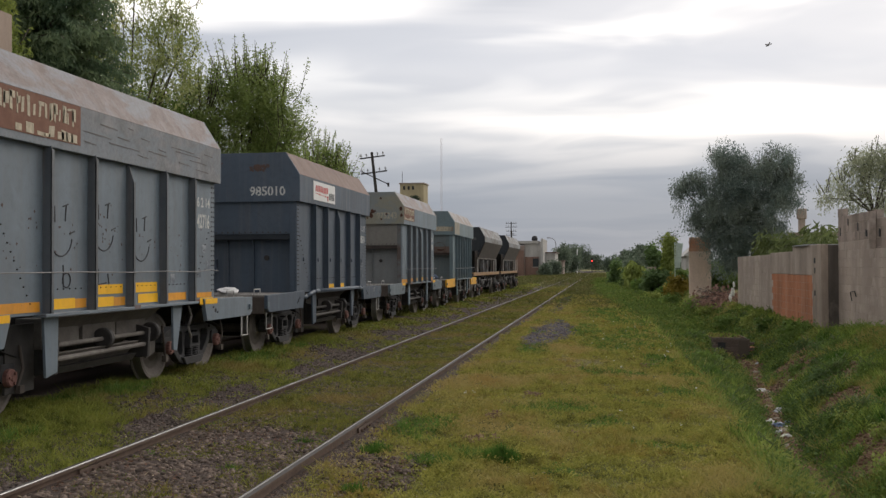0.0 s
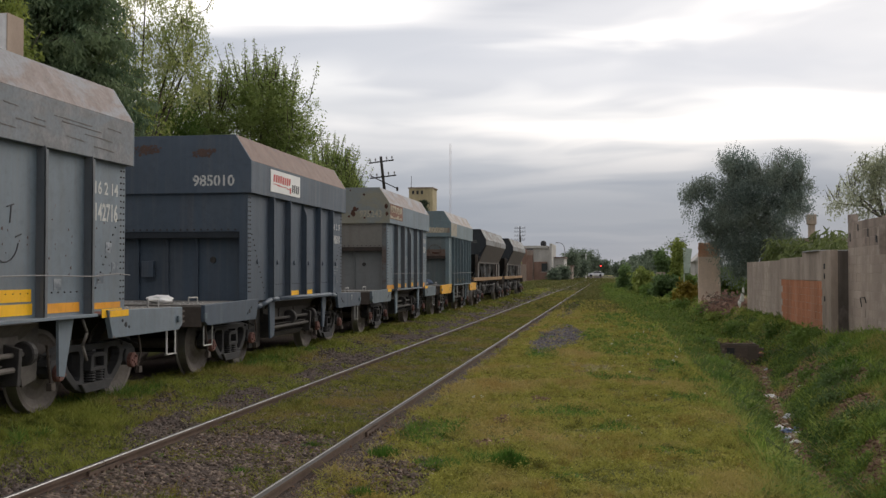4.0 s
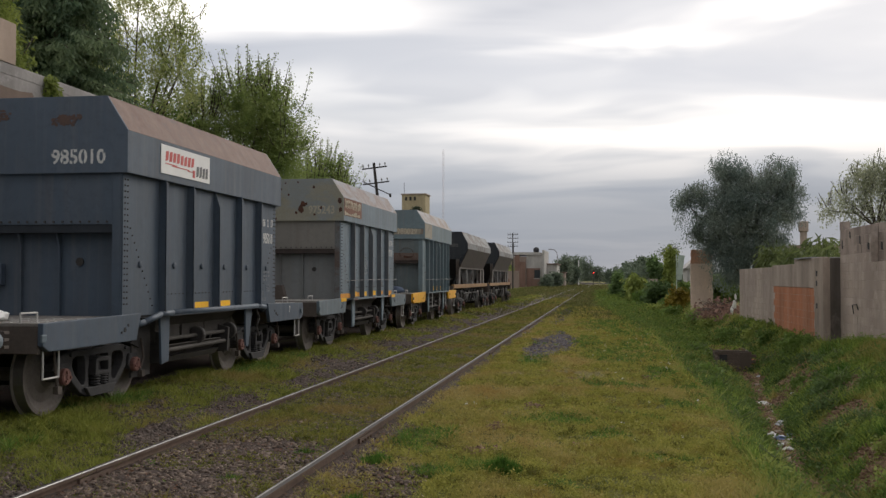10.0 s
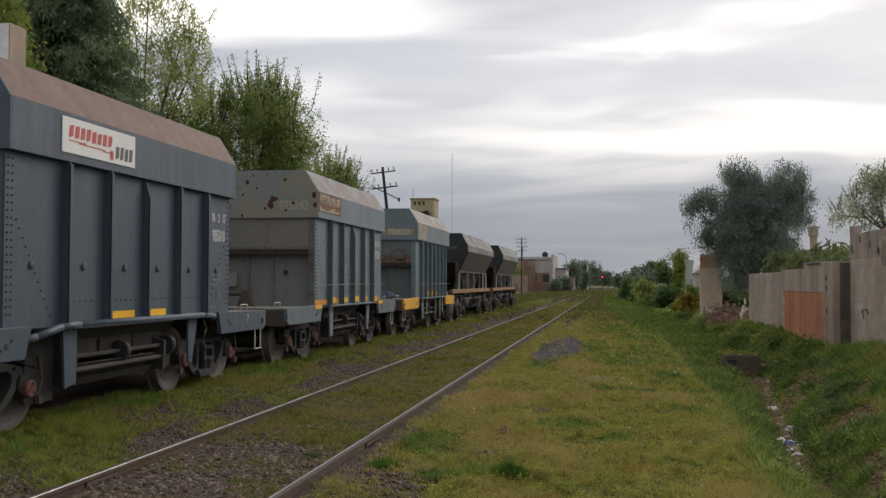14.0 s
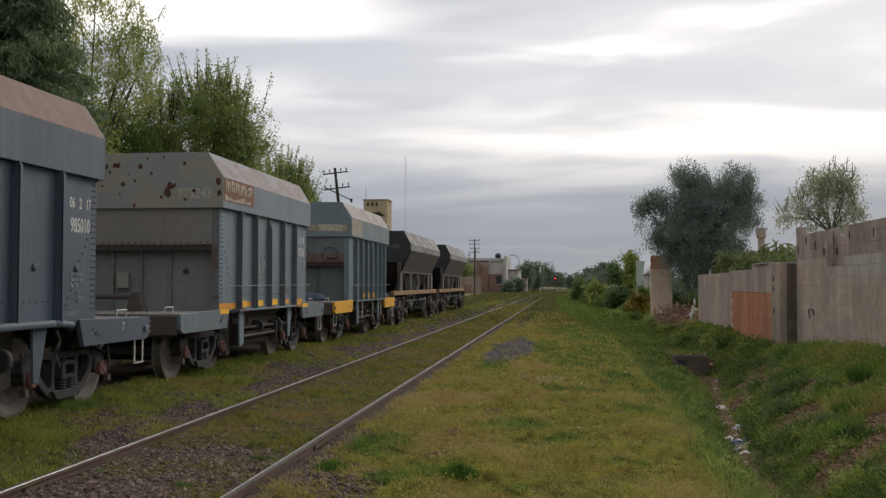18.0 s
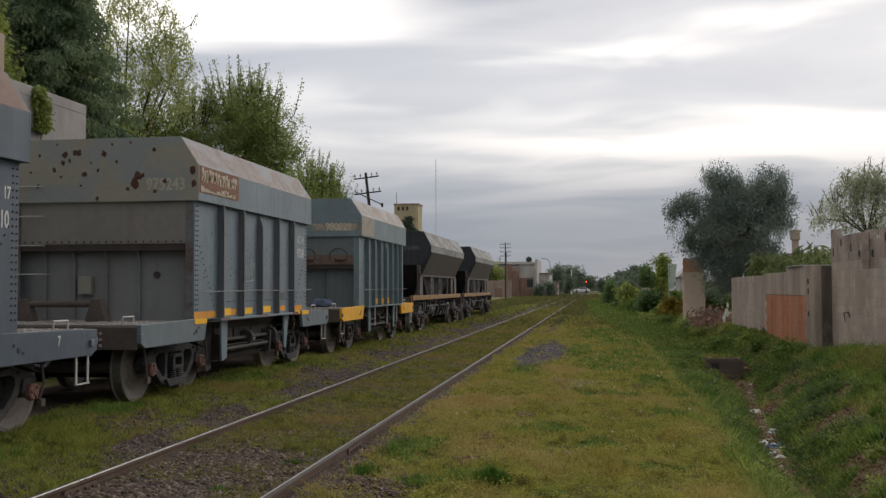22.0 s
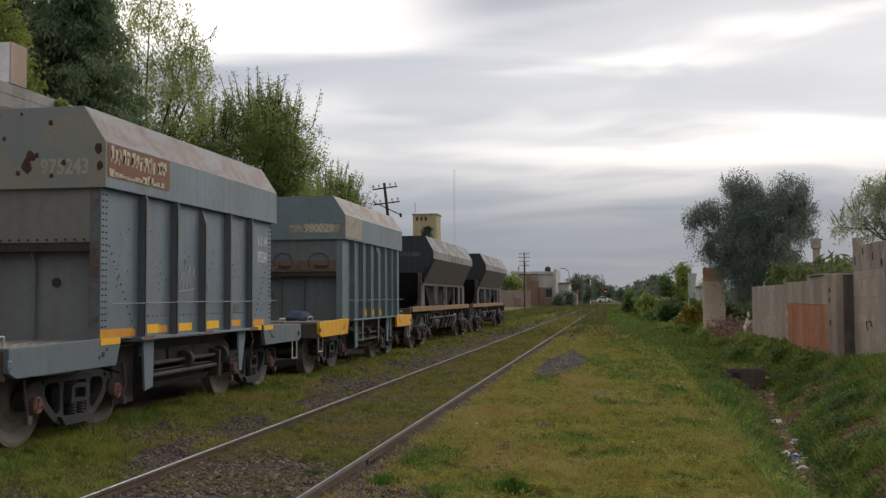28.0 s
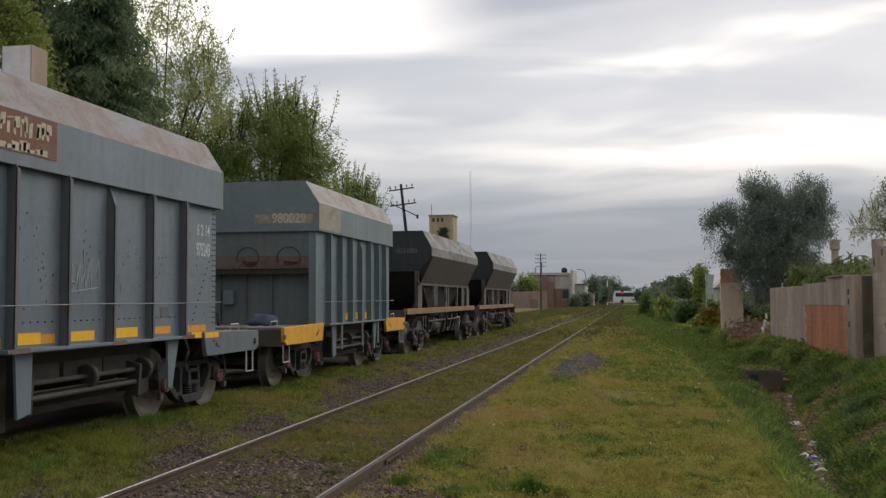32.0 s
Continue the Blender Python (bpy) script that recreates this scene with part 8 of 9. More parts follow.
def cushions(name, label, x_of, y0, y1, n, r0, r1, leaf, mat, seed, keep, per=12, p=1.5, up=0.7):
    """Low mounds of many small leaves hugging the ground."""
    rng = np.random.default_rng(seed)
    ys = sample_y(rng, n, y0, y1, p)
    xs = x_of(ys, rng.uniform(0, 1, n))
    k = keep(xs, ys, rng)
    xs, ys = xs[k], ys[k]
    zs = np.array([rough_height(float(a), float(b)) for a, b in zip(xs, ys)])
    n = len(xs)
    r = rng.uniform(r0, r1, n) * (0.6 + 0.7 * np.clip(field(xs, ys, 4.0, seed) + 0.5, 0, 1.3)) + 0.0012 * ys
    d = rng.normal(size=(n, per, 3))
    d /= np.linalg.norm(d, axis=2)[:, :, None]
    d[:, :, 2] = np.abs(d[:, :, 2]) * up
    P = np.stack([xs, ys, zs - 0.005], 1)[:, None, :] + d * (r[:, None] * rng.uniform(0.4, 1.0, (n, per)))[:, :, None]
    P = P.reshape(-1, 3)
    e = rng.normal(size=P.shape) * np.array([1.0, 1.0, 0.7]) + np.array([0, 0, 0.35])
    e /= np.linalg.norm(e, axis=1)[:, None]
    u = np.cross(e, rng.normal(size=P.shape))
    u /= np.linalg.norm(u, axis=1)[:, None]
    ln = ((leaf + 0.0009 * P[:, 1]) * rng.uniform(0.6, 1.4, len(P)))[:, None]
    V = np.stack([P, P + e * ln * 0.5 + u * ln * 0.3, P + e * ln, P + e * ln * 0.5 - u * ln * 0.3], 1).reshape(-1, 3)
    return tagged(new(name, raw_mesh(name, V, np.arange(len(V)).reshape(-1, 4), mat)), label, "grass", kind="stuff")


cushions("lawn_clover", "low yellowish clover cushions of the worn lawn", lambda y, u: 0.2 + u * 4.3, 5.5, 60, 17000, 0.03, 0.075, 0.012, G_LAWN, 31, on_lawn, 13)
cushions("patch_clover", "greener clover cushions in the lawn", lambda y, u: 0.3 + u * 4.0, 6.0, 55, 12000, 0.03, 0.08, 0.014, G_PATCH, 32, on_patch, 13)
cushions("track_weeds", "low weeds among the ballast", lambda y, u: -3.9 + u * 3.85, 6.0, 80, 15000, 0.025, 0.065, 0.012, G_TRACK, 33, lambda x, y, rng: np.where(x > -1.75, on_bed(x, y, rng), on_shoulder(x, y, rng)), 12)
cushions("verge_mounds", "lush green mounds of grass along the far verge", lambda y, u: 1.2 + u * 5.6, 28, 130, 12000, 0.1, 0.34, 0.05, G_VERGE, 36, lambda x, y, rng: (x > lawn_edge(y) + rng.normal(0, 0.25, len(x))) & (field(x, y, 1.6, 2.4) > rng.uniform(-0.7, 0.5, len(x))), 18, 1.3, 0.9)
# the ditch's deep shade is carried by this darker leaf colour
cushions("ditch_edge_weeds", "green weeds hanging over the ditch edge, darkened for its shade", lambda y, u: lawn_edge(y) + 0.1 + u * 1.3, 8.0, 45, 9000, 0.07, 0.19, 0.03, L_EDGE, 35, lambda x, y, rng: (x < ditch_line(y) - 0.12) & (field(x, y, 3.4, 1.4) > rng.uniform(-0.5, 0.5, len(x))), 16, 1.4, 1.0)
cushions("bank_weeds", "lush leafy weeds covering the ditch banks", lambda y, u: lawn_edge(y) - 0.1 + u * (8.3 - lawn_edge(y)), 8.0, 75, 12000, 0.07, 0.2, 0.026, L_WEED, 34, lambda x, y, rng: on_bank(x, y, rng) & (field(x, y, 3.0, 0.4) > rng.uniform(-0.5, 0.5, len(x))), 16, 1.4, 1.0)


# darker leaves low on the bank stand for shade at its foot
cushions("ditch_side_weeds", "green weeds at the foot of the ditch bank, darkened for its shade", lambda y, u: ditch_line(y) + 0.2 + u * 0.95, 8.0, 40, 7000, 0.06, 0.16, 0.024, L_DITCH_SHADE, 45, lambda x, y, rng: (in_spots(SOIL_SPOTS, x, y) < 0.1) & (field(x, y, 3.0, 2.4) > rng.uniform(-0.7, 0.5, len(x))), 16, 1.4, 1.0)
cushions("lawn_tufts", "coarser tufts standing out of the worn lawn", lambda y, u: 0.3 + u * 4.0, 6.0, 45, 9500, 0.05, 0.14, 0.016, G_LAWN, 37, lambda x, y, rng: on_lawn(x, y, rng) & (field(x, y, 4.5, 1.1) > rng.uniform(-0.2, 0.4, len(x))), 16, 1.5, 0.95)
# the ground round the camera itself
blades("near_lawn_grass", "short worn grass beside the track", lambda y, u: 0.3 + u * 3.8, 0.6, 6.2, 5200, 0.02, 0.06, G_LAWN, 41, on_lawn, 7, 0.3, 0.9, 0.0045)
blades("near_bank_grass", "lush green grass on the ditch banks", lambda y, u: 3.7 + u * 4.4, 0.6, 8.5, 3600, 0.05, 0.13, G_DITCH, 42, on_bank, 7, 0.3, 0.8, 0.006)
blades("near_track_grass", "short grass among the ballast", lambda y, u: -4.0 + u * 4.0, 0.6, 6.5, 2200, 0.02, 0.06, G_TRACK, 43, lambda x, y, rng: field(x, y, 1.1, 1.0) > rng.uniform(-0.2, 0.4, len(x)), 7, 0.3, 0.9, 0.005)
cushions("near_clover", "low yellowish clover cushions of the worn lawn", lambda y, u: 0.4 + u * 3.6, 0.6, 6.2, 2200, 0.03, 0.075, 0.012, G_LAWN, 44, on_lawn, 13, 0.3)


def on_near_bed(x, y, rng):
    """Ragged bands of moss and weed across the stony stretch of the track."""
    f = np.sin(y * 3.1 + x * 0.9) * 0.5 + field(x, y, 2.4, 0.6) + field(x, y, 6.5, 2.2) * 0.4
    return (f > rng.uniform(0.05, 0.6, len(x))) & (np.abs(x + 0.87) < 0.84)


cushions("bed_moss", "low moss and weeds among the track stones", lambda y, u: -1.7 + u * 1.66, 5.0, 11.2, 4200, 0.018, 0.05, 0.011, G_TRACK, 38, on_near_bed, 14, 1.5, 0.6)
cushions("bed_green", "small green weeds among the track stones", lambda y, u: -1.7 + u * 1.66, 5.0, 11.0, 1000, 0.02, 0.055, 0.013, G_PATCH, 39, lambda x, y, rng: field(x, y, 4.0, 3.0) > rng.uniform(0.3, 0.9, len(x)), 14, 1.5, 0.7)
cushions("shoulder_moss", "low moss over the stones beside the rail", lambda y, u: -3.6 + u * 1.75, 6.0, 40, 6000, 0.02, 0.06, 0.012, G_STRIP, 40, lambda x, y, rng: field(x, y, 2.0, 1.9) + field(x, y, 5.0, 0.3) * 0.5 > rng.uniform(0.05, 0.6, len(x)), 14, 1.5, 0.6)


def litter_leaves(name, label, x_of, y0, y1, n, size, mat, seed, keep=None):
    """Dead leaves and chips lying flat and tilted on the ground."""
    rng = np.random.default_rng(seed)
    ys = sample_y(rng, n, y0, y1, 1.5)
    xs = x_of(ys, rng.uniform(0, 1, n))
    if keep is not None:
        k = keep(xs, ys, rng)
        xs, ys = xs[k], ys[k]
    p = np.stack([xs, ys, [rough_height(float(a), float(b)) + 0.018 for a, b in zip(xs, ys)]], 1)
    n = len(p)
    a = rng.uniform(0, 2 * math.pi, n)
    d = np.stack([np.cos(a), np.sin(a), rng.normal(0, 0.25, n)], 1) * (size * rng.uniform(0.4, 1.3, n))[:, None]
    u = np.stack([-np.sin(a), np.cos(a), rng.normal(0, 0.4, n)], 1) * (size * rng.uniform(0.15, 0.45, n))[:, None]
    v = np.stack([p - d, p + u, p + d, p - u], 1).reshape(-1, 3)
    tagged(new(name, raw_mesh(name, v, np.arange(len(v)).reshape(-1, 4), mat)), label, "leaf litter", kind="stuff")


L_LITTER = leaf_material("brown_leaf_litter", (0.1, 0.058, 0.038), (0.235, 0.155, 0.105), (0.17, 0.09, 0.06))
L_STRAW = leaf_material("pale_dry_straw", (0.26, 0.21, 0.13), (0.4, 0.33, 0.21))
litter_leaves("leaf_litter", "brown dead leaves among the track stones", lambda y, u: -1.72 + u * 2.6, 5.0, 11.5, 5200, 0.026, L_LITTER, 51, lambda x, y, rng: field(x, y, 1.6, 0.9) > rng.uniform(-0.7, 0.3, len(x)))
litter_leaves("shoulder_litter", "brown dead leaves beside the rail", lambda y, u: -3.3 + u * 1.5, 6.5, 24, 2600, 0.024, L_LITTER, 52, lambda x, y, rng: field(x, y, 1.6, 2.9) > rng.uniform(-0.5, 0.5, len(x)))
litter_leaves("straw_chips", "pale dry straw and chips on the ground", lambda y, u: -3.2 + u * 6.6, 5.0, 24, 1500, 0.022, L_STRAW, 53)
litter_leaves("ditch_litter_leaves", "brown dead leaves along the ditch bottom", lambda y, u: ditch_line(y) + (u - 0.5) * 0.9, 10, 30, 4200, 0.035, L_LITTER, 54)
litter_leaves("bank_dry_leaves", "dry brown leaves on bare spots of the bank", lambda y, u: 5.2 + u * 2.4, 10, 27, 9000, 0.03, L_LITTER, 55, lambda x, y, rng: in_spots(SOIL_SPOTS, x, y) > rng.uniform(-0.3, 0.3, len(x)))


def tuft(x, y, r, h, n, seed, label="dark green grass tuft standing in the lawn"):
    rng = np.random.default_rng(seed)
    a, q = rng.uniform(0, 2 * math.pi, n), r * rng.uniform(0, 1, n) ** 0.6
    P = np.stack([x + np.cos(a) * q, y + np.sin(a) * q * 0.8, np.full(n, height(x, y) - 0.01)], 1)
    tip = P + np.stack([np.cos(a) * h * 0.38 * q / r, np.sin(a) * h * 0.38 * q / r, h * rng.uniform(0.45, 1.0, n) * (1.1 - 0.55 * (q / r) ** 2)], 1) + rng.normal(size=(n, 3)) * 0.015
    b = rng.uniform(0, 2 * math.pi, n)
    d = np.stack([np.cos(b), np.sin(b), 0 * b], 1) * 0.006
    V = np.stack([P - d, P + d, tip], 1).reshape(-1, 3)
    tagged(new("grass_tuft", raw_mesh("grass_tuft", V, np.arange(len(V)).reshape(-1, 3), G_DEEP)), label, "grass tuft", "grass tufts")


tuft(1.6, 8.72, 0.13, 0.19, 1500, 1)
tuft(0.42, 9.0, 0.13, 0.11, 600, 2)
tuft(0.62, 7.4, 0.1, 0.09, 300, 3)
tuft(-0.6, 8.0, 0.09, 0.07, 200, 4, "small green grass tuft between the rails")
tuft(-0.35, 9.3, 0.1, 0.07, 240, 5, "small green grass tuft between the rails")
for i, (x, y, r, h) in enumerate(((6.9, 15.5, 0.2, 0.35), (7.1, 21.5, 0.22, 0.4), (5.8, 12.0, 0.2, 0.3), (6.2, 13.4, 0.25, 0.3), (4.4, 16.0, 0.25, 0.25), (6.6, 18.2, 0.25, 0.3), (4.5, 20.5, 0.3, 0.28))):
    tuft(x, y, r, h, 420, 10 + i, "dark green grass tuft on the ditch bank")


def stones(name, label, x_of, y0, y1, n, r0, r1, mat, seed, keep=None, p=1.5):
    rng = np.random.default_rng(seed)
    ys = sample_y(rng, n, y0, y1, p)
    xs = x_of(ys, rng.uniform(0, 1, n))
    if keep is not None:
        k = keep(xs, ys, rng)
        xs, ys = xs[k], ys[k]
    zs = np.array([rough_height(float(a), float(b)) for a, b in zip(xs, ys)])
    n = len(xs)
    unit = np.array([(1, 0, 0), (-1, 0, 0), (0, 1, 0), (0, -1, 0), (0, 0, 1), (0, 0, -1)], float)
    tri = np.array([(0, 2, 4), (2, 1, 4), (1, 3, 4), (3, 0, 4), (2, 0, 5), (1, 2, 5), (3, 1, 5), (0, 3, 5)])
    r = rng.uniform(r0, r1, n)
    q = rng.normal(size=(n, 3, 3))
    q = np.linalg.qr(q)[0]
    V = unit[None] * rng.uniform(0.55, 1.25, (n, 6, 1)) + rng.normal(size=(n, 6, 3)) * 0.18
    V = np.einsum("nij,nkj->nki", q, V) * r[:, None, None]
    V[:, :, 2] *= 0.75
    V += np.stack([xs, ys, zs + r * 0.2], 1)[:, None, :]
    F = (tri[None] + 6 * np.arange(n)[:, None, None]).reshape(-1, 3)
    return tagged(new(name, raw_mesh(name, V.reshape(-1, 3), F, mat)), label, "gravel", kind="stuff")


def stone_material(name, a, b):
    m = Mat(name, 0.9, spec=0.25)
    c = m.mix(m.island(), a, b)
    m.colour(m.mix(m.ramp(m.noise(30, 4, 0.7, True), [(0.35, 0.4), (0.6, 0.0)]), c, scale3(a, 0.6)))
    return m.m


S_BROWN = stone_material("brown_ballast_stone", (0.04, 0.029, 0.023), (0.235, 0.178, 0.142))
S_GREY = stone_material("grey_ballast_stone", (0.07, 0.062, 0.066), (0.17, 0.15, 0.158))
stones("track_ballast", "brown crushed stone between the rails", lambda y, u: -1.68 + u * 1.6, 4.8, 40, 17000, 0.007, 0.04, S_BROWN, 21, lambda x, y, rng: rng.uniform(0, 1, len(x)) < np.interp(y, [4, 10, 11, 40], [1.0, 0.95, 0.3, 0.3]), 1.5)
S_SHOULDER = stone_material("dark_ballast_stone", (0.034, 0.026, 0.022), (0.165, 0.128, 0.107))
stones("shoulder_ballast", "grey-brown crushed stone beside the rails", lambda y, u: -3.4 + u * 1.58, 6.0, 80, 27000, 0.012, 0.038, S_SHOULDER, 22, lambda x, y, rng: (field(x, y, 0.9, 4.0) + 0.15 + (x + 2.6) * 0.5 + np.interp(y, [14, 22], [0, 0.7]) > rng.uniform(-0.5, 0.3, len(x))), 1.4)
stones("edge_ballast", "crushed stone at the foot of the rail", lambda y, u: 0.06 + u * 0.95, 5.0, 26, 12000, 0.009, 0.028, S_BROWN, 23, lambda x, y, rng: field(x, y, 1.0, 2.0) + (0.8 - x) * 0.7 + np.interp(y, [5, 10, 14, 26], [0.4, 0.3, -0.7, -0.9]) > rng.uniform(0.0, 0.6, len(x)), 1.5)


S_SOIL = stone_material("crumbled_brown_soil", (0.11, 0.066, 0.042), (0.285, 0.185, 0.118))
stones("soil_crumbs", "bare crumbled brown soil showing through the grass", lambda y, u: 0.9 + u * 6.6, 8, 27, 60000, 0.012, 0.04, S_SOIL, 25, lambda x, y, rng: in_spots(SOIL_SPOTS, x, y) > rng.uniform(-0.1, 0.3, len(x)), 1.4)
stones("ditch_soil", "wet brown soil and rubble along the ditch bottom", lambda y, u: ditch_line(y) + (u - 0.5) * 0.75, 10, 33, 9000, 0.012, 0.05, S_SOIL, 26, lambda x, y, rng: field(x, y, 2.0, 1.0) > rng.uniform(-1.0, 0.2, len(x)), 1.4)
stones("near_ballast", "brown crushed stone between the rails", lambda y, u: -2.9 + u * 3.3, 0.6, 5.2, 9000, 0.011, 0.036, S_BROWN, 27, None, 0.3)
stones("gravel_heap", "uneven spread of grey crushed stone on the grass", lambda y, u: 0.3 + u * 1.7, 20, 62, 30000, 0.02, 0.05, S_GREY, 24, in_heap, 1.3)

M_LID = masonry("mossy_brown_concrete", (0.13, 0.105, 0.085), (0.13, 0.105, 0.085), 2.0)
# culvert head in the ditch
culvert = empty("brick_culvert", pose(-0.13, 0, 0), "low brick culvert head with a concrete lid in the ditch", "culvert")
rnd = random.Random(2)
me_b = piece_mesh("brick", 0.12, 0.236, 0.0745, masonry("old_brown_brick", (0.15, 0.115, 0.095), (0.23, 0.18, 0.15)), 0.002)
bm = bmesh.new()
box(bm, 5.78, 6.5, 28.1, 29.3, -1.15, -0.4)
part("core", bm, M_LID, culvert)
for r in range(8):
    zc = -0.95 + r * 0.0755
    for i in range(4):
        o = part("brick", me_b, None, culvert)
        o.matrix_basis = pose(5.86 + i * 0.241 - (0.12 if r % 2 else 0.0), 28.07 + rnd.uniform(-0.008, 0.008), zc, 0, 0, 90)
    for i in range(5):
        o = part("brick", me_b, None, culvert)
        o.matrix_basis = pose(5.76 + rnd.uniform(-0.008, 0.008), 28.2 + i * 0.245 + (0.06 if r % 2 else -0.02), zc)
bm = bmesh.new()
box(bm, 5.7, 6.52, 28.02, 29.34, -0.4, -0.355)
part("lid", bm, masonry("dusty_brown_concrete", (0.13, 0.11, 0.09), (0.13, 0.11, 0.09), 2.0), culvert, "rough dusty concrete lid", 0.012)
bm = bmesh.new()
box(bm, 6.28, 6.53, 27.98, 28.06, -1.1, -0.4)
part("pilaster", bm, M_LID, culvert, "mould-dark corner pillar of the culvert", 0.01)
bm = bmesh.new()
box(bm, 5.74, 5.94, 28.0, 28.03, -0.62, -0.47)
part("inlet", bm, M_DARKPIT, culvert, "dark inlet below the lid")
bm = bmesh.new()
box(bm, 6.5, 6.98, 28.3, 28.8, -0.95, -0.62)
thing("rubble_lump", bm, M_CLAY, "broken orange brick lump beside the culvert", "rubble", bevel=0.06)

for k_, (mt_, n_) in enumerate(((L_LITTER, 500), (G_DITCH, 700))):
    rng = np.random.default_rng(90 + k_)
    lp = np.stack([rng.uniform(5.58, 6.4, n_), rng.uniform(28.03, 29.34, n_) + k_ * 0.12, np.full(n_, -0.352)], 1)
    v, f = leaf_cloud(lp, 0.07, rng, -0.25 * k_, 0.3)
    v[:, 2] = np.maximum(v[:, 2], -0.354)
    part("moss" if k_ else "fallen_leaves", raw_mesh("moss", v, f, mt_), mt_, culvert)
# litter in the ditch
LIT = (("plastic_bag", plain("soiled_white_plastic", (0.5, 0.49, 0.46), 0.6), "crumpled white plastic bag in the ditch"), ("plastic_bag", plain("blue_plastic", (0.1, 0.14, 0.25), 0.4), "crumpled blue plastic bag in the ditch"),
       ("plastic_bag", plain("dull_grey_plastic", (0.35, 0.36, 0.38), 0.4), "crumpled grey plastic bag in the ditch"), ("paper_scrap", plain("soiled_paper", (0.3, 0.25, 0.19), 0.8), "soiled paper scrap in the ditch"))
for i, (x, y, k, r) in enumerate(((5.09, 15.4, 1, 0.12), (5.0, 15.7, 0, 0.09), (5.2, 15.3, 0, 0.07), (5.24, 15.6, 1, 0.08), (5.3, 16.7, 2, 0.12), (4.98, 14.3, 0, 0.09), (4.93, 14.7, 2, 0.08), (5.05, 15.0, 3, 0.09), (5.55, 20.2, 0, 0.1), (5.6, 19.8, 3, 0.09), (5.52, 20.4, 3, 0.07),
                                (6.1, 24.6, 3, 0.1), (6.38, 26.2, 2, 0.06), (5.88, 22.9, 3, 0.06), (5.42, 18.3, 3, 0.08), (5.98, 19.5, 0, 0.05), (5.2, 17.3, 3, 0.07), (4.8, 13.4, 3, 0.08), (7.4, 44, 0, 0.1), (5.6, 41, 0, 0.1), (4.6, 33, 0, 0.05), (4.75, 31.2, 0, 0.07), (5.12, 15.9, 3, 0.07), (4.9, 15.2, 0, 0.05))):
    bm = bmesh.new()
    r *= 0.8
    bmesh.ops.create_icosphere(bm, subdivisions=3, radius=r)
    for v in bm.verts:
        f_ = 1 + noise.noise(v.co * (1.1 / r) + Vector((i * 3.1, 0, 0))) * 0.75 + noise.noise(v.co * (3.0 / r)) * 0.25
        v.co = Vector((v.co.x * f_ * 1.2, v.co.y * f_, max(v.co.z * f_ * 0.6, -r * 0.25)))
    o = thing(LIT[k][0], bm, LIT[k][1], LIT[k][2], "litter", "litter in the ditch")
    o.matrix_basis = pose(x, y, rough_height(x, y) + r * 0.25, 0, 0, i * 47)
# brush heap by the wall's end, and flowers in the grass
rng = np.random.default_rng(6)
bm = bmesh.new()
for _ in range(150):
    a = rng.uniform(0, 6.28)
    o = Vector((7.55 + rng.normal() * 0.35, 44.5 + rng.normal() * 1.2, rng.uniform(-0.1, 0.55)))
    rod(bm, o, o + Vector((math.cos(a), math.sin(a), rng.uniform(-0.2, 0.5))) * rng.uniform(0.3, 0.9), 0.016, 4, 0.006)
brush = thing("brush_heap", bm, M_BARK, "heap of dry brown branches by the wall", "branches", smooth=True)
pts = np.stack([7.55 + rng.normal(size=1800) * 0.42, 44.5 + rng.normal(size=1800) * 1.3, np.abs(rng.normal(size=1800)) * 0.28 - 0.1], 1)
v, f = leaf_cloud(pts, 0.14, rng, 0.1, 0.5)
part("dead_leaves", raw_mesh("dead_leaves", v, f, L_DEAD), L_DEAD, brush)
for i, (x, y, r, h, lf) in enumerate(((7.0, 42.5, 0.5, 0.6, L_SHRUB), (6.8, 47, 0.7, 0.8, L_WEED), (6.9, 50, 0.6, 0.7, L_SHRUB), (7.3, 30.5, 0.45, 0.55, L_WEED), (7.4, 26.6, 0.4, 0.5, L_WEED), (7.3, 33.5, 0.35, 0.4, L_SHRUB), (6.9, 36, 0.5, 0.5, L_WEED), (5.2, 31.5, 0.5, 0.45, L_WEED), (4.9, 24.5, 0.35, 0.35, L_WEED), (6.4, 55, 0.8, 0.9, L_WEED), (5.6, 60, 0.8, 0.8, L_SHRUB))):
    shrub("low leafy weed on the ditch bank", x, y, r, h, lf, 70, 22, 0.1, 140 + i, group="weeds on the ditch bank", sigma=0.08)
rw = random.Random(77)
for i in range(40):
    y_ = rw.uniform(9.5, 42)
    x_ = float(ditch_line(y_)) + rw.choice((-1, 1)) * rw.uniform(0.55, 1.5)
    shrub("low leafy weed on the ditch bank", x_, y_, rw.uniform(0.12, 0.3), rw.uniform(0.18, 0.4), rw.choice((L_WEED, L_SHRUB, L_WEED)), 50, 24, 0.045, 170 + i, group="weeds on the ditch bank", sigma=0.05)
for i in range(18):
    y_ = rw.uniform(10, 34)
    side = rw.choice((-1, 1, 1))
    x_ = float(ditch_line(y_)) + (-rw.uniform(0.4, 0.75) if side < 0 else rw.uniform(0.7, 1.8))
    shrub("broad-leaved weed on the ditch bank", x_, y_, rw.uniform(0.16, 0.36), rw.uniform(0.2, 0.42), L_DARK if side < 0 else rw.choice((L_WEED, L_SHRUB, L_DARK)), 60, 24, 0.045, 230 + i, group="weeds on the ditch bank", sigma=0.06)
M_PETAL = plain("white_petals", (0.7, 0.7, 0.66), 0.7)
rng = np.random.default_rng(14)
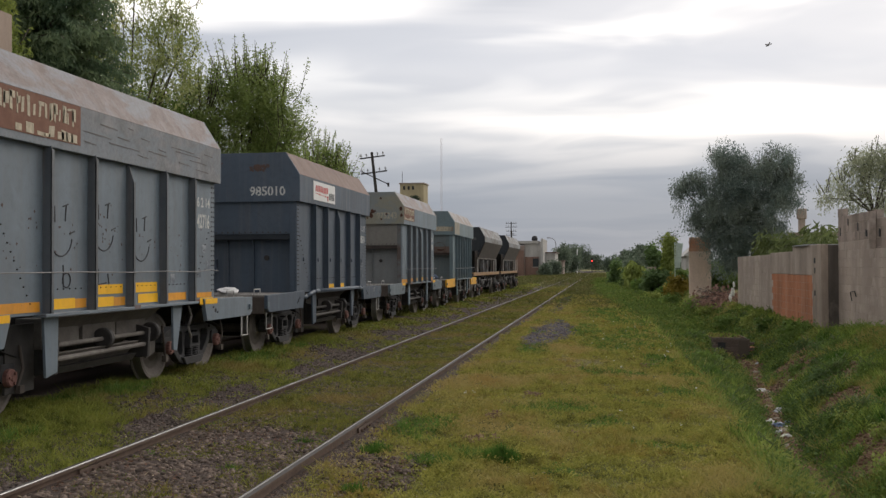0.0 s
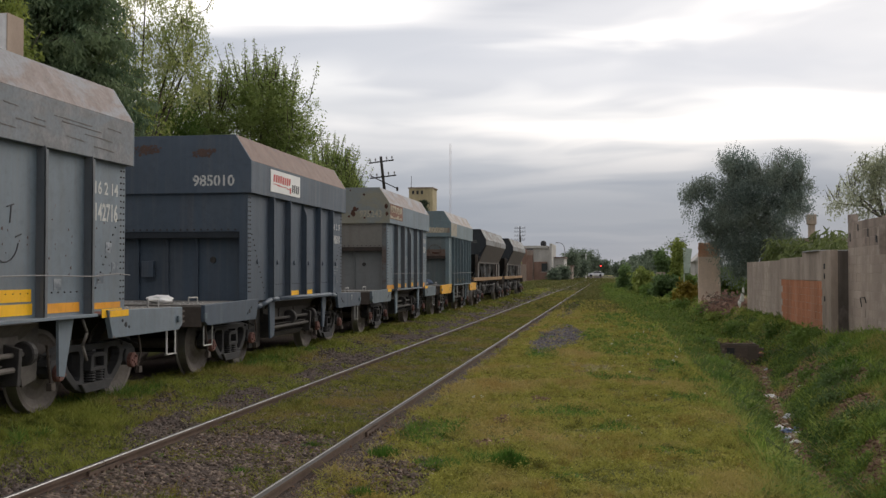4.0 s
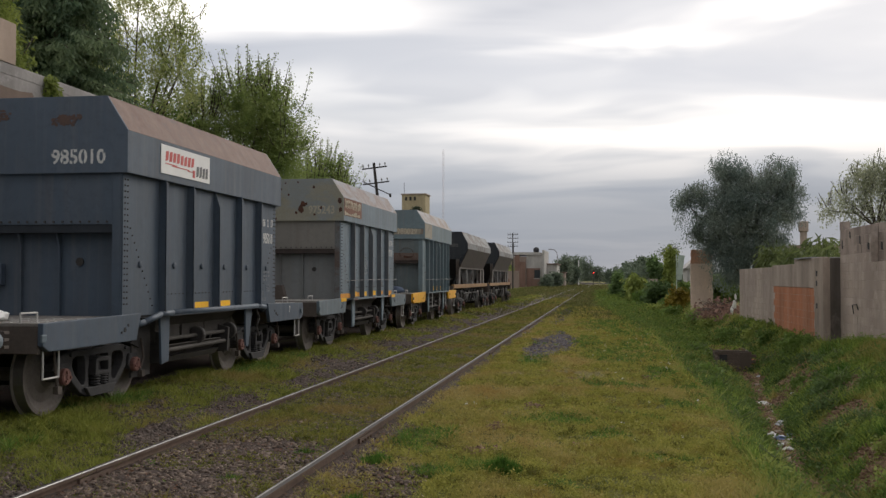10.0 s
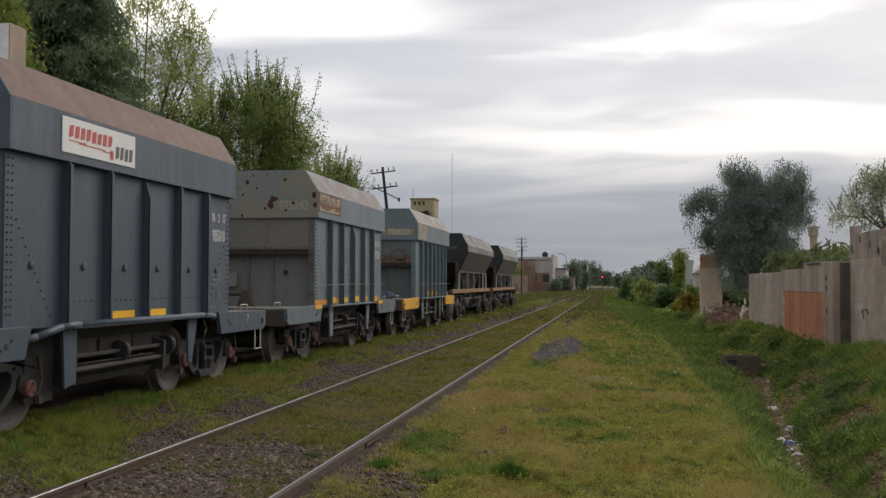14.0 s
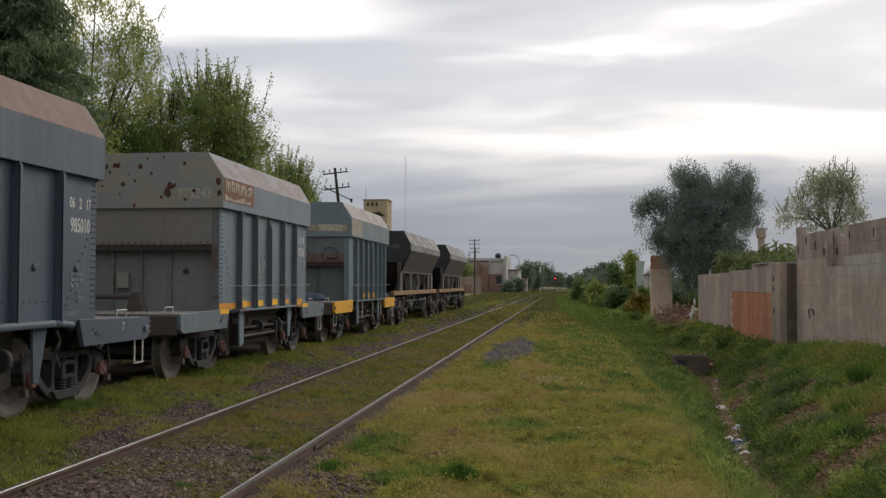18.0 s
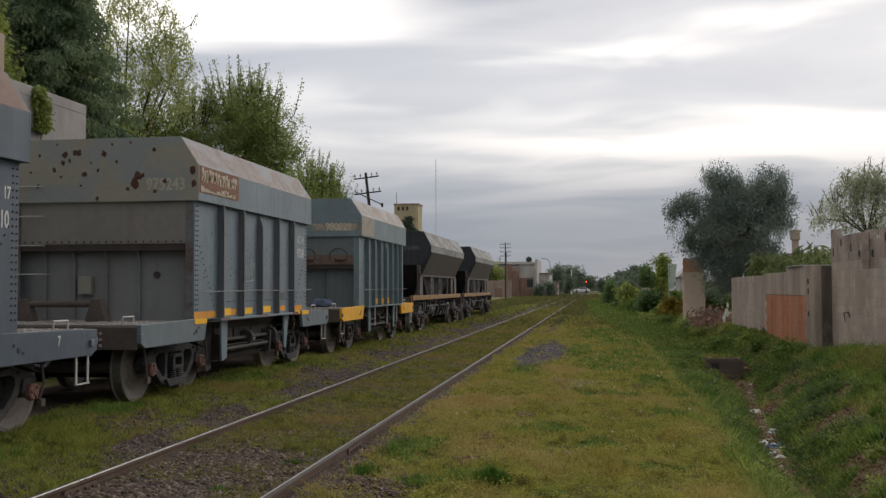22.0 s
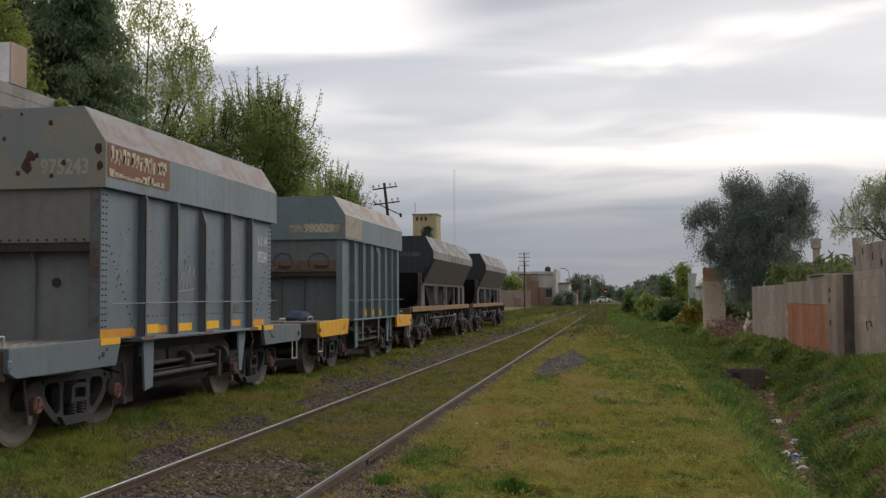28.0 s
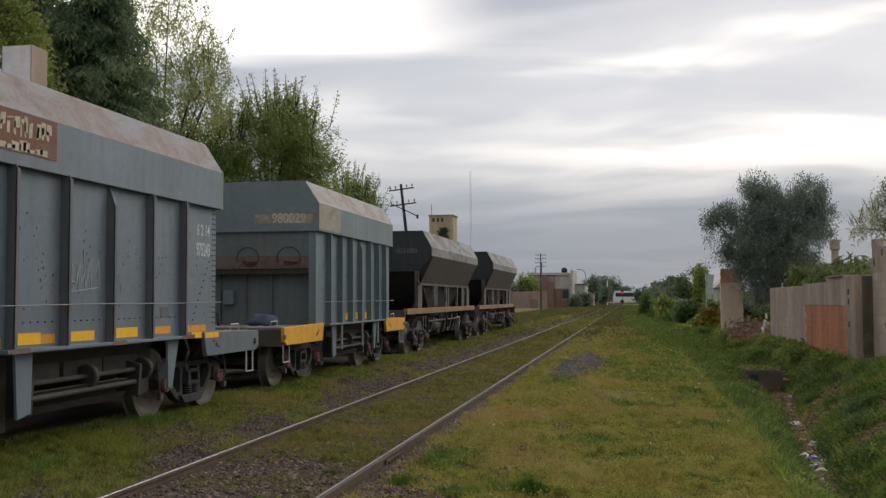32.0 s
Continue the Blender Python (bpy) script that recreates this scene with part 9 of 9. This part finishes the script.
fx = np.concatenate([rng.uniform(2.2, 4.4, 46), rng.uniform(0.6, 3.8, 10)])
fy = np.concatenate([rng.uniform(18, 36, 46), rng.uniform(10, 17, 10)])
fp = np.stack([fx, fy, [rough_height(float(a), float(b)) + 0.09 for a, b in zip(fx, fy)]], 1)
v, f = leaf_cloud(np.repeat(fp, 4, 0) + rng.normal(size=(224, 3)) * 0.006, 0.014, rng, 0.0, 0.9)
tagged(new("white_flowers", raw_mesh("white_flowers", v, f, M_PETAL)), "tiny white flowers scattered in the grass", "flowers", kind="stuff")
# torn white sheeting caught between the brush and the end of the low wall
rr = random.Random(31)
for x, y, z, r in ((7.7, 41.4, 0.55, 0.16), (7.66, 41.8, 0.3, 0.13), (7.72, 41.2, 0.85, 0.1)):
    bm = bmesh.new()
    bmesh.ops.create_icosphere(bm, subdivisions=2, radius=r)
    for q in bm.verts:
        q.co = Vector((q.co.x * 0.5, q.co.y * 0.8, q.co.z * 1.3)) * rr.uniform(0.6, 1.2)
    bmesh.ops.translate(bm, verts=bm.verts, vec=(x, y, z))
    thing("plastic_sheeting", bm, M_PETAL, "torn white plastic sheeting caught in the brush heap", "rubbish", group="rubbish by the brush heap")
# pale fence further on
fence = empty("panel_fence", pose(0, 0, 0), "short pale concrete panel fence among shrubs", "fence")
for i in range(3):
    bm = bmesh.new()
    box(bm, 6.0 + i * 0.28, 6.25 + i * 0.28, 78 + i * 1.2, 78.2 + i * 1.2, -0.2, 1.55)
    part("panel", bm, M_CONC, fence, bevel=0.01)
bm = bmesh.new()
box(bm, 8.4, 10.2, 72, 76, -0.1, 2.3)
prism(bm, [(8.2, 2.3), (10.4, 2.3), (9.3, 3.3)], "y", 71.8, 76.2)
thing("garden_hut", bm, M_PLASTER_W, "small pale hut behind the hedge", "hut")
M_SHEET = plain("pale_green_sheet", (0.35, 0.42, 0.36), 0.6)
bm = bmesh.new()
prism(bm, [(7.0, 1.5), (7.3, 1.5), (7.5, 3.0), (7.1, 3.05)], "y", 63.0, 63.03)
box(bm, 6.98, 7.03, 63.0, 63.05, -0.3, 3.1)
thing("hanging_sheet", bm, M_SHEET, "pale cloth hanging by the tree", "cloth")


# ---- vehicles at the crossing, a bird ----
M_CARWHITE = plain("white_car_paint", (0.62, 0.62, 0.63), 0.3, 0, 0.05)
M_TYRE = plain("black_tyre", (0.02, 0.02, 0.02), 0.85)


def vehicle(name, label, category, length, roof, tall):
    """A car or a coach that points to -x, its wheels on z = 0."""
    v_ = empty(name, pose(0, 0, 0), label, category)
    wid = 2.5 if tall else 1.7
    bm = bmesh.new()
    if tall:
        prism(bm, [(-length / 2 + 0.1, 0.35), (length / 2, 0.35), (length / 2, roof), (-length / 2 + 0.5, roof), (-length / 2, 1.6)], "y", -wid / 2, wid / 2)
    else:
        prism(bm, [(-length / 2, 0.3), (length / 2, 0.3), (length / 2, 0.85), (length * 0.38, 0.95), (-length * 0.25, 0.95), (-length / 2, 0.75)], "y", -wid / 2, wid / 2)
        prism(bm, [(-length * 0.25, 0.95), (length * 0.38, 0.95), (length * 0.22, roof), (-length * 0.05, roof)], "y", -wid * 0.42, wid * 0.42)
    part("body", bm, M_CARWHITE, v_, bevel=0.06)
    bm = bmesh.new()
    if tall:
        box(bm, -length / 2 + 0.7, length / 2 - 0.3, -wid / 2 - 0.01, wid / 2 + 0.01, 1.75, 2.75)
    else:
        prism(bm, [(-length * 0.2, 0.98), (length * 0.32, 0.98), (length * 0.2, roof - 0.08), (-length * 0.04, roof - 0.08)], "y", -wid * 0.43, wid * 0.43)
    part("side_window", bm, M_GLASS_DARK, v_)
    if tall:
        bm = bmesh.new()
        prism(bm, [(-length / 2 - 0.01, 1.5), (-length / 2 + 0.05, 1.5), (-length / 2 + 0.5, 2.9), (-length / 2 + 0.42, 2.9)], "y", -1.1, 1.1)
        part("windscreen", bm, M_GLASS_DARK, v_)
        bm = bmesh.new()
        for a, b in ((-1.2, 1.6), (2.2, 3.4)):
            box(bm, a, b, -wid / 2 - 0.012, -wid / 2 - 0.002, 0.75, 1.15)
        part("livery_mark", bm, plain("faded_purple_mark", (0.2, 0.12, 0.25), 0.6), v_)
    r = 0.48 if tall else 0.31
    for wx in (-length * 0.31, length * 0.28):
        for s in (-1, 1):
            bm = bmesh.new()
            lathe(bm, [(-0.12, r * 0.6), (-0.12, r), (0.12, r), (0.12, r * 0.6)], "y", 18, (0, 0, 0))
            o = part("wheel", bm, M_TYRE, v_)
            o.matrix_basis = pose(wx, s * (wid / 2 - 0.1), r)
    return v_


coach = vehicle("coach", "long white coach crossing the line on the road", "bus", 12.5, 3.25, True)
car_a = vehicle("car", "small white car crossing the line", "car", 4.1, 1.45, False)
car_b = vehicle("car", "white saloon car crossing the line", "car", 4.3, 1.42, False)
car_c = vehicle("car", "white hatchback car driving along the road", "car", 4.0, 1.48, False)
ROAD_Z = 0.28
M_BIRD = plain("dark_feathers", (0.13, 0.12, 0.115), 0.8)
bird = empty("bird", pose(0, 0, 0), "small dark bird in flight", "bird")
bm = bmesh.new()
lathe(bm, [(-0.1, 0.007), (-0.07, 0.02), (0.0, 0.03), (0.055, 0.02), (0.08, 0.008), (0.15, 0.02), (0.165, 0.004)], "x", 8)
part("body", bm, M_BIRD, bird)
for s in (-1, 1):
    bm = bmesh.new()
    prism(bm, [(-0.04, s * 0.014), (0.04, s * 0.014), (0.06, s * 0.13), (0.014, s * 0.21), (-0.014, s * 0.13)], "z", -0.004, 0.004)
    part("wing", bm, M_BIRD, bird).matrix_basis = pose(0, 0, 0, s * 25)


# ---- what moves ----
TRAVEL = (0.0, -0.82, -1.58, -2.31, -3.02, -3.73, -4.41, -5.04, -5.66, -6.27, -6.88, -7.57, -8.19, -8.79, -9.37, -9.99, -10.62, -11.25, -11.88, -12.53, -13.17,
          -13.75, -14.3, -14.8, -15.27, -15.74, -16.29, -16.87, -17.49, -18.19, -18.94, -19.71, -20.46)


def travel(t):
    return float(np.interp(t, np.arange(33), TRAVEL))


def motions():
    times = [i * 0.5 for i in range(65)]
    for w, y in TRAIN:
        walk(w, [(t, pose(TRAIN_X, y + travel(t), TRAIN_Z)) for t in times])
    for o, y in WHEELSETS:
        walk(o, [(t, pose(0, y, WHEEL_R, math.degrees(-travel(t) / WHEEL_R))) for t in times])

    def road(v_, rows, y=268.0):
        walk(v_, [(t, pose(x, y, ROAD_Z, 0, 0, turn)) for t, x, turn in rows])
    road(car_a, [(0.0, 11.0, 0), (2.4, 3.8, 0), (3.4, 0.8, 0), (8.0, -13.0, 0), (32.0, -85.0, 0)])
    road(car_b, [(0.0, 68.0, 0), (19.0, 9.0, 0), (21.0, 2.2, 0), (21.5, 0.7, 0), (23.0, -4.5, 0), (32.0, -38.0, 0)])
    road(car_c, [(0.0, -130.0, 180), (26.0, -10.0, 180), (27.6, -2.0, 180), (28.4, 1.9, 180), (32.0, 20.0, 180)], 270.5)
    road(coach, [(0.0, 90.0, 0), (26.0, 17.5, 0), (29.4, 9.4, 0), (30.2, 7.7, 0), (31.0, 5.9, 0), (32.0, 4.1, 0)], 267.0)
    walk(bird, [(0.0, pose(8.6, 38.0, 9.7, 0, -25, 20)), (0.5, pose(3.9, 40.0, 11.15, 0, -25, 20)), (1.0, pose(-0.8, 42.0, 13.2, 0, -25, 20)), (6.0, pose(-50, 60, 40, 0, -25, 20)), (32.0, pose(-300, 160, 90, 0, -25, 20))])


motions()
